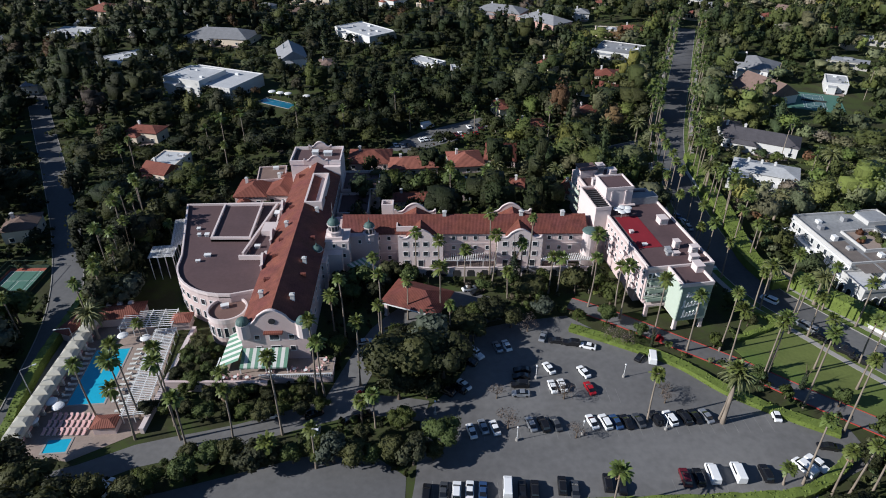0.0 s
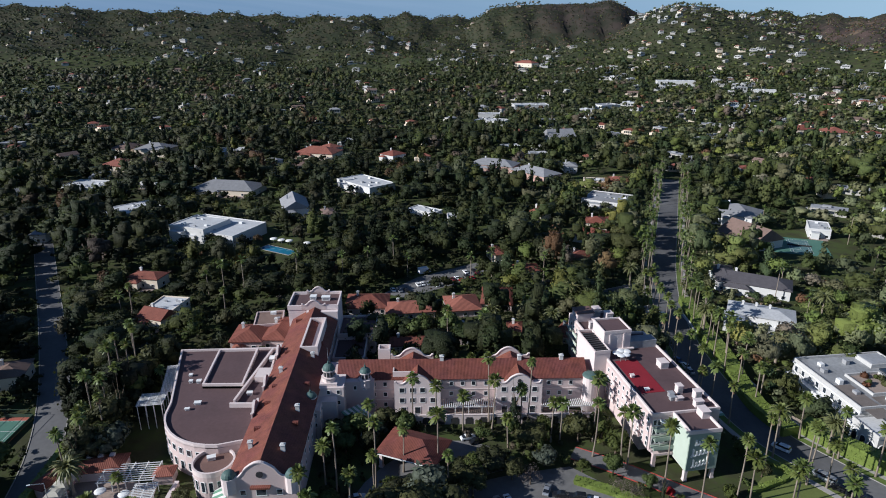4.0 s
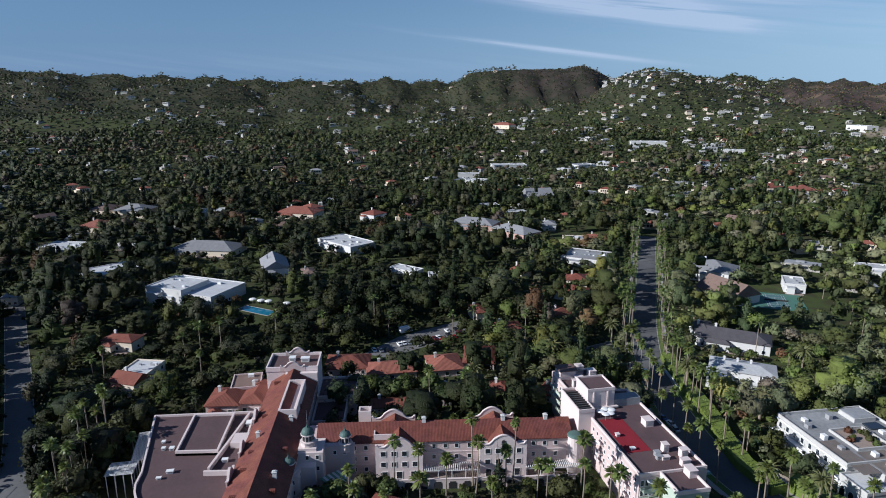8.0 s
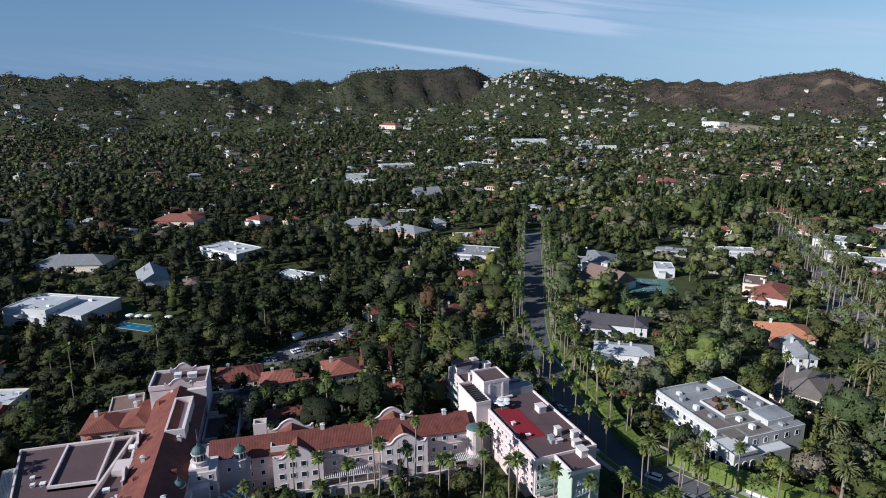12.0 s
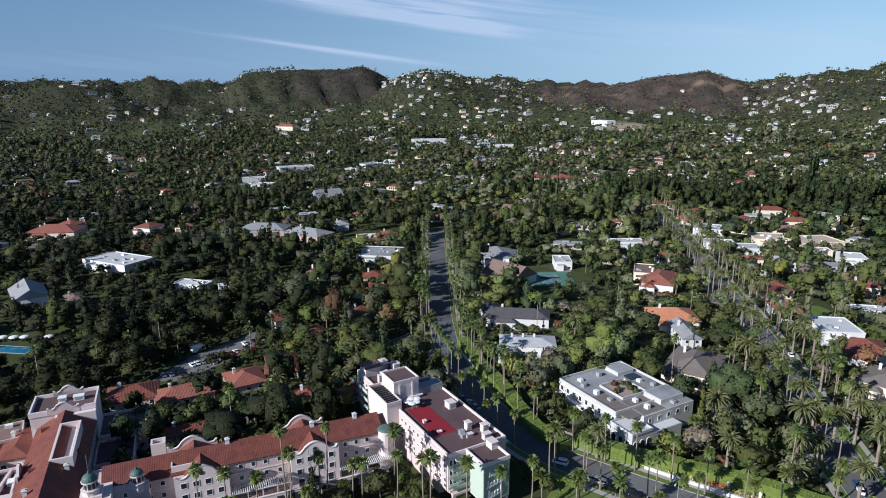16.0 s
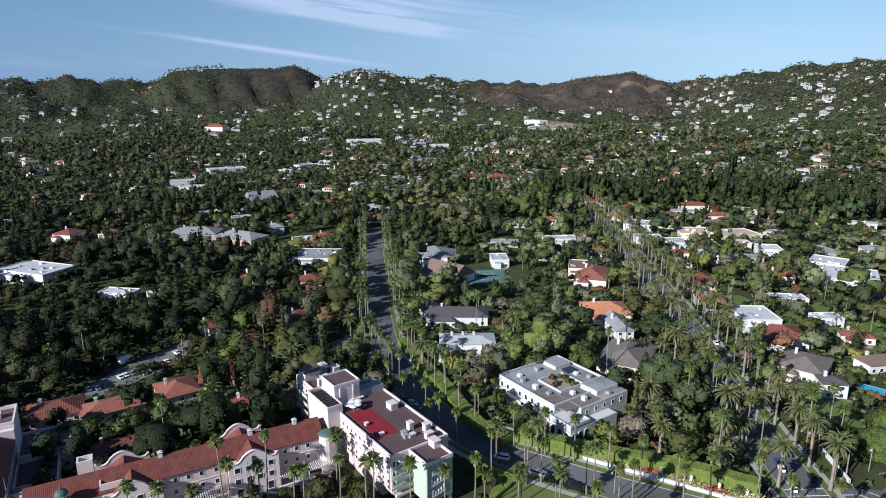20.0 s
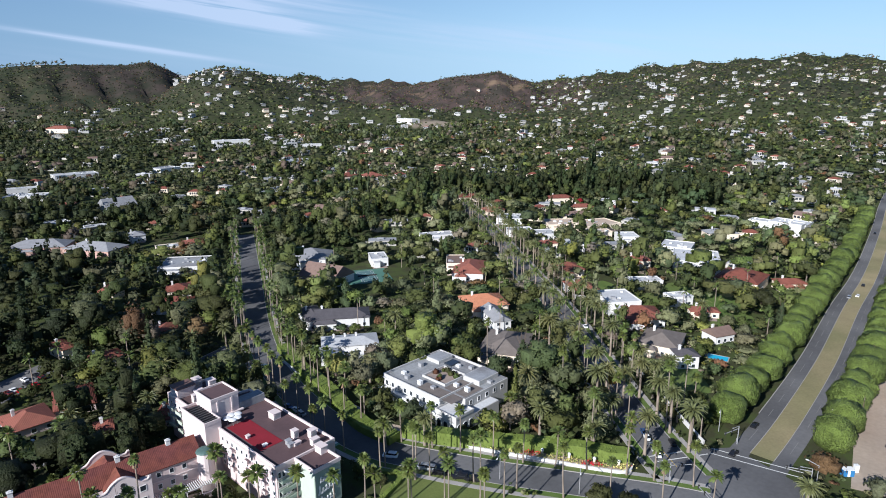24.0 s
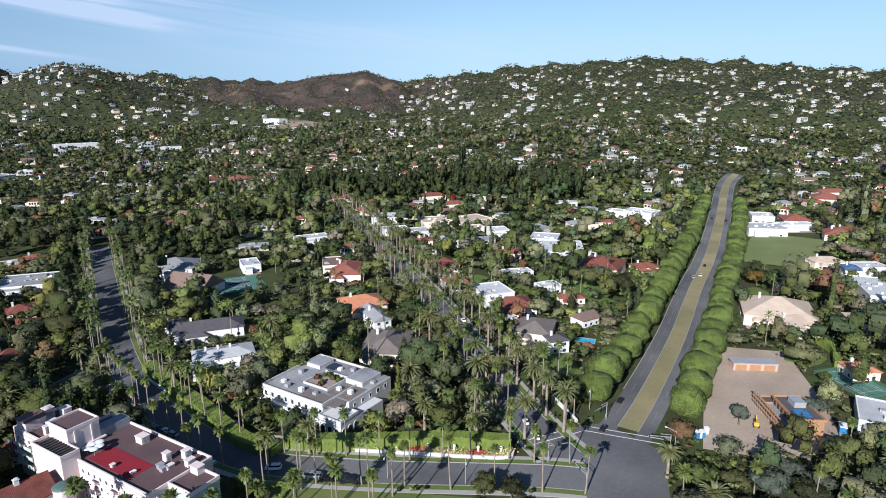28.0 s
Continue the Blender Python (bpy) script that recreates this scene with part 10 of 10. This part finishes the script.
tree(-98.8, 142.0, 10.8, "pine", 1.0)
tree(-100.0, 144.6, 8.7, "bright", 1.0)
tree(-98.0, 147.2, 12.3, "oak", 1.0)
tree(-97.7, 149.8, 10.8, "bright", 1.0)
tree(-97.1, 152.4, 10.7, "oak", 1.0)
tree(-102.6, 155.0, 10.7, "oak", 1.0)
tree(-102.7, 157.6, 8.0, "oak", 1.0)
tree(-99.2, 160.2, 13.0, "oak", 1.0)
tree(-96.7, 162.8, 12.5, "pine", 1.0)
tree(-101.0, 165.4, 9.9, "bright", 1.0)
tree(-99.2, 168.0, 11.9, "oak", 1.0)
tree(-103.3, 170.6, 9.8, "oak", 1.0)
tree(-99.7, 173.2, 13.6, "bright", 1.0)
tree(-104.3, 175.8, 9.8, "bright", 1.0)
tree(-98.2, 178.4, 10.2, "oak", 1.0)
tree(-102.4, 181.0, 11.8, "oak", 1.0)
tree(-100.3, 183.6, 9.8, "oak", 1.0)
tree(-105.6, 186.2, 10.2, "oak", 1.0)
tree(-105.8, 188.8, 10.4, "bright", 1.0)
tree(-100.6, 191.4, 12.1, "oak", 1.0)
tree(-101.0, 194.0, 11.6, "oak", 1.0)
tree(-102.5, 196.6, 9.2, "oak", 1.0)
fan_palm(-101.6, 140.0, 14.5)
fan_palm(-98.0, 145.0, 16.2)
fan_palm(-101.4, 150.0, 14.9)
fan_palm(-98.3, 155.0, 16.2)
fan_palm(-103.8, 160.0, 20.4)
fan_palm(-102.5, 165.0, 16.2)
fan_palm(-99.6, 170.0, 17.3)
fan_palm(-104.9, 175.0, 21.7)
fan_palm(-101.7, 180.0, 20.0)
fan_palm(-107.2, 185.0, 20.5)
fan_palm(-104.6, 190.0, 20.6)
fan_palm(-107.3, 195.0, 20.2)
tree(-57.0, 112.1, 3.2, "bright", 0.9)
tree(-55.8, 112.1, 4.2, "bright", 0.9)
tree(-54.5, 112.1, 2.7, "bright", 0.9)
tree(-53.2, 111.8, 2.6, "oak", 0.9)
tree(-52.0, 111.0, 3.6, "oak", 0.9)
tree(-50.8, 112.6, 2.7, "oak", 0.9)
tree(-49.5, 112.4, 3.6, "oak", 0.9)
tree(-48.2, 112.1, 3.9, "bright", 0.9)
tree(-47.0, 112.3, 3.6, "oak", 0.9)
tree(-45.8, 112.8, 2.6, "bright", 0.9)
tree(-44.5, 111.9, 3.5, "oak", 0.9)
tree(-43.2, 110.2, 3.8, "oak", 0.9)
tree(-42.0, 109.7, 4.0, "oak", 0.9)
tree(-40.8, 110.9, 2.8, "oak", 0.9)
tree(-39.5, 110.0, 3.7, "bright", 0.9)
tree(-38.2, 109.8, 2.9, "oak", 0.9)
tree(-37.0, 112.6, 3.1, "bright", 0.9)
tree(-35.8, 109.9, 2.6, "bright", 0.9)
tree(-34.5, 112.2, 3.5, "oak", 0.9)
tree(-33.2, 110.5, 2.9, "oak", 0.9)
hedge(((109.3, 254.5), (105.8, 229.3), (105.0, 204.6), (101.4, 174.7), (104.8, 157.3)), 5.5, 3.0, "broad clipped hedge behind a white street wall")
hedge(((109.8, 159.3), (117.4, 146.8), (131.8, 129.8), (144.2, 115.8), (155.2, 99.7)), 4.0, 5.0, "tall clipped hedge above the flower border")
hedge(((36.3, 137.8), (49.1, 131.1), (62.2, 123.2), (71.8, 113.1), (83.5, 104.8), (92.8, 99.5)), 2.6, 1.4, "low clipped hedge between car park and drive")
hedge(((-5.1, 78.3), (13.5, 79.4), (25.2, 80.1), (37.0, 80.9), (60.8, 81.9), (76.3, 83.4), (88.5, 90.4), (92.5, 94.9)), 2.2, 1.6, "low clipped hedge along the car park edge")
hedge(((-100.8, 97.2), (-105.7, 119.5), (-107.3, 140.1), (-108.9, 156.9)), 2.0, 3.0, "tall hedge screening the pool terrace")
hedge(((92.6, 399.4), (106.3, 392.9), (119.7, 385.9)), 4.0, 4.0, "tall clipped green screen hedge")
hedge(((339.8, 75.2), (317.5, 35.6), (293.3, 26.6)), 2.5, 4.0, "tall clipped garden hedge")
hedge(((195.8, 170.3), (183.7, 156.7), (180.6, 148.0)), 3.0, 5.0, "tall clipped hedge beside the street")
hedge(((198.0, 175.4), (190.7, 164.0), (184.4, 153.6)), 3.0, 5.0, "tall clipped hedge beside the street")
hedge(((90.2, 147.7), (95.0, 139.7), (81.0, 132.7)), 1.6, 1.2, "low clipped hedge round the lawn")


# rows of palms along the streets


def palm_row(line, d, step, h0, h1, kind="fan", r0=0.0, r1=9999.0, jitter=0.8, mix=0.0):
    pts, acc = offset(line, d), 0.0
    for (x0, y0), (x1, y1) in zip(pts, pts[1:]):
        acc += math.hypot(x1 - x0, y1 - y0)
        if acc >= step:
            acc = 0.0
            x, y = x1 + prnd.uniform(-jitter, jitter), y1 + prnd.uniform(-jitter, jitter)
            if r0 < math.hypot(x, y) < r1:
                if kind == "date" or prnd.random() < mix:
                    date_palm(x, y, prnd.uniform(h0, h1) * 0.85)
                else:
                    fan_palm(x, y, prnd.uniform(h0, h1))


fine_canyon = smooth_line(canyon_road, 2.0)
fine_palm = smooth_line(palm_street, 2.0)
near_part = [p for p in fine_canyon if p[1] < 165]
far_part = [p for p in fine_canyon if p[1] >= 165]
palm_row(far_part, -7.4, 8.5, 13, 20)
palm_row(far_part, 7.4, 8.5, 13, 20)
palm_row(far_part, 11.0, 12.0, 11, 18)
palm_row(far_part, -11.0, 14.0, 11, 18)
palm_row(near_part, 7.6, 9.0, 11, 16)
palm_row(near_part, -7.6, 12.0, 13, 18)
palm_row(fine_palm, -7.8, 11.0, 15, 20, mix=0.75, r0=135)
palm_row(fine_palm, 7.8, 11.0, 15, 20, mix=0.75, r0=150)
palm_row(fine_palm, -11.5, 15.0, 13, 19, mix=0.6, r0=150)
palm_row(fine_palm, 11.5, 15.0, 13, 19, mix=0.4, r0=150)

# round clipped ficus trees along the boulevard


def dome_crown(seed):
    rng = np.random.default_rng(seed)
    out = [cards(rng, np.array([0, 0, 4.6]), np.array([5.6, 5.6, 4.1]), 1150, 0.26, shell=0.93), core(rng, np.array([0, 0, 4.6]), np.array([5.5, 5.5, 4.0]), 4)]
    for k in range(9):
        a = 6.28 * k / 9 + rng.uniform(-0.3, 0.3)
        q = rng.uniform(2.4, 4.0)
        out.append(cards(rng, np.array([q * math.cos(a), q * math.sin(a), rng.uniform(4.2, 6.4)]), np.array([2.1, 2.1, 1.7]), 50, 0.26, shell=0.9))
        out.append(core(rng, np.array([q * math.cos(a), q * math.sin(a), 5.2]), np.array([1.9, 1.9, 1.6])))
    return np.concatenate(out)


FICUS = [cloud_mesh("crown", dome_crown(300 + i), "leaf_ficus") for i in range(3)]


def ficus(x, y, s):
    t = thing("ficus_tree", "dense domed street tree with glossy green leaves", "tree", x, y, float(terrain(x, y)) - 0.1, trnd.uniform(0, 360), "boulevard trees")
    tr = part("trunk", TRUNKS[0], None, t)
    tr.scale = (1.3, 1.3, 3.2)
    c = part("crown", FICUS[trnd.randrange(3)], None, t)
    c.scale = (s, s, s * 1.25)
    return t


fl = smooth_line(ml, 2.0)
for off, first in ((16.8, 14), (-15.5, 20)):
    pts, acc = offset(fl, off), 0.0
    run = 0.0
    for (x0, y0), (x1, y1) in zip(pts, pts[1:]):
        seg = math.hypot(x1 - x0, y1 - y0)
        acc += seg
        run += seg
        if acc > 14.0 and run > first:
            acc = 0.0
            if x1 < 640:
                ficus(x1, y1 + trnd.uniform(-0.8, 0.8), trnd.uniform(1.02, 1.26))

# planted gardens: single trees nearby, clear of what is built
X, Y, rng = scatter(8.0, 84, NEAR_R, -48, 98, 21)
ok = (Y > 62) | (X > 150)
X, Y = X[ok], Y[ok]
az_ = np.degrees(np.arctan2(X, Y))
for x, y, a in zip(X, Y, az_):
    if trnd.random() < (0.04 if a < 8 else 0.22):
        continue
    west = a < -12
    pick = trnd.random()
    if y < 112 and -75 < x < 8 and trnd.random() < 0.35:
        continue
    if west:
        kind = "oak" if pick < 0.45 else "pine" if pick < 0.75 else "bright" if pick < 0.9 else "olive"
    elif a < 22:
        kind = "oak" if pick < 0.38 else "bright" if pick < 0.72 else "round" if pick < 0.85 else "spire" if pick < 0.92 else "olive"
    else:
        kind = "bright" if pick < 0.32 else "oak" if pick < 0.62 else "round" if pick < 0.76 else "olive" if pick < 0.86 else "spire" if pick < 0.93 else "rust" if pick < 0.945 else "bright" if pick < 0.985 else "gold"
    low = y < 170 and x > -40 and a < 40 or 88 < x < 128 and 120 < y < 205
    h = trnd.uniform(4.0, 7.5) if low else trnd.uniform(7.0, 12.0) * (1.35 if west else 0.95)
    if -80 < x < -14 and y < 150:
        h, kind = trnd.uniform(2.4, 4.2), "bright" if pick < 0.5 else "oak"
    tree(x, y, h * (1.3 if kind == "pine" else 1.0), kind)
# loose palms in the gardens
X, Y, rng = scatter(15.0, 150, 430, 18, 92, 33)
for x, y in zip(X, Y):
    p = prnd.random()
    if p < 0.30:
        fan_palm(x, y, prnd.uniform(8, 17))
    elif p < 0.40:
        date_palm(x, y, prnd.uniform(6, 11))
X, Y, rng = scatter(13.0, 120, 300, -48, 18, 34)
for x, y in zip(X, Y):
    if prnd.random() < 0.22:
        fan_palm(x, y, prnd.uniform(9, 18))
for mt, bits in FAR_PALMS.items():
    tagged(new("street_palms", cloud_mesh("street_palms", np.concatenate(bits), mt)), "distant rows of street palms", "palms", "", "stuff")
# shrubs under the trees
X, Y, rng = scatter(3.5, 70, 320, -50, 100, 41)
ok = rng.random(len(X)) < 0.85
X, Y = X[ok], Y[ok]
woods("shrubbery", X, Y, rng, 2.9, 2.5, 14, 0.40, "mixed leafy garden shrubs between trees", 0.1, 2)
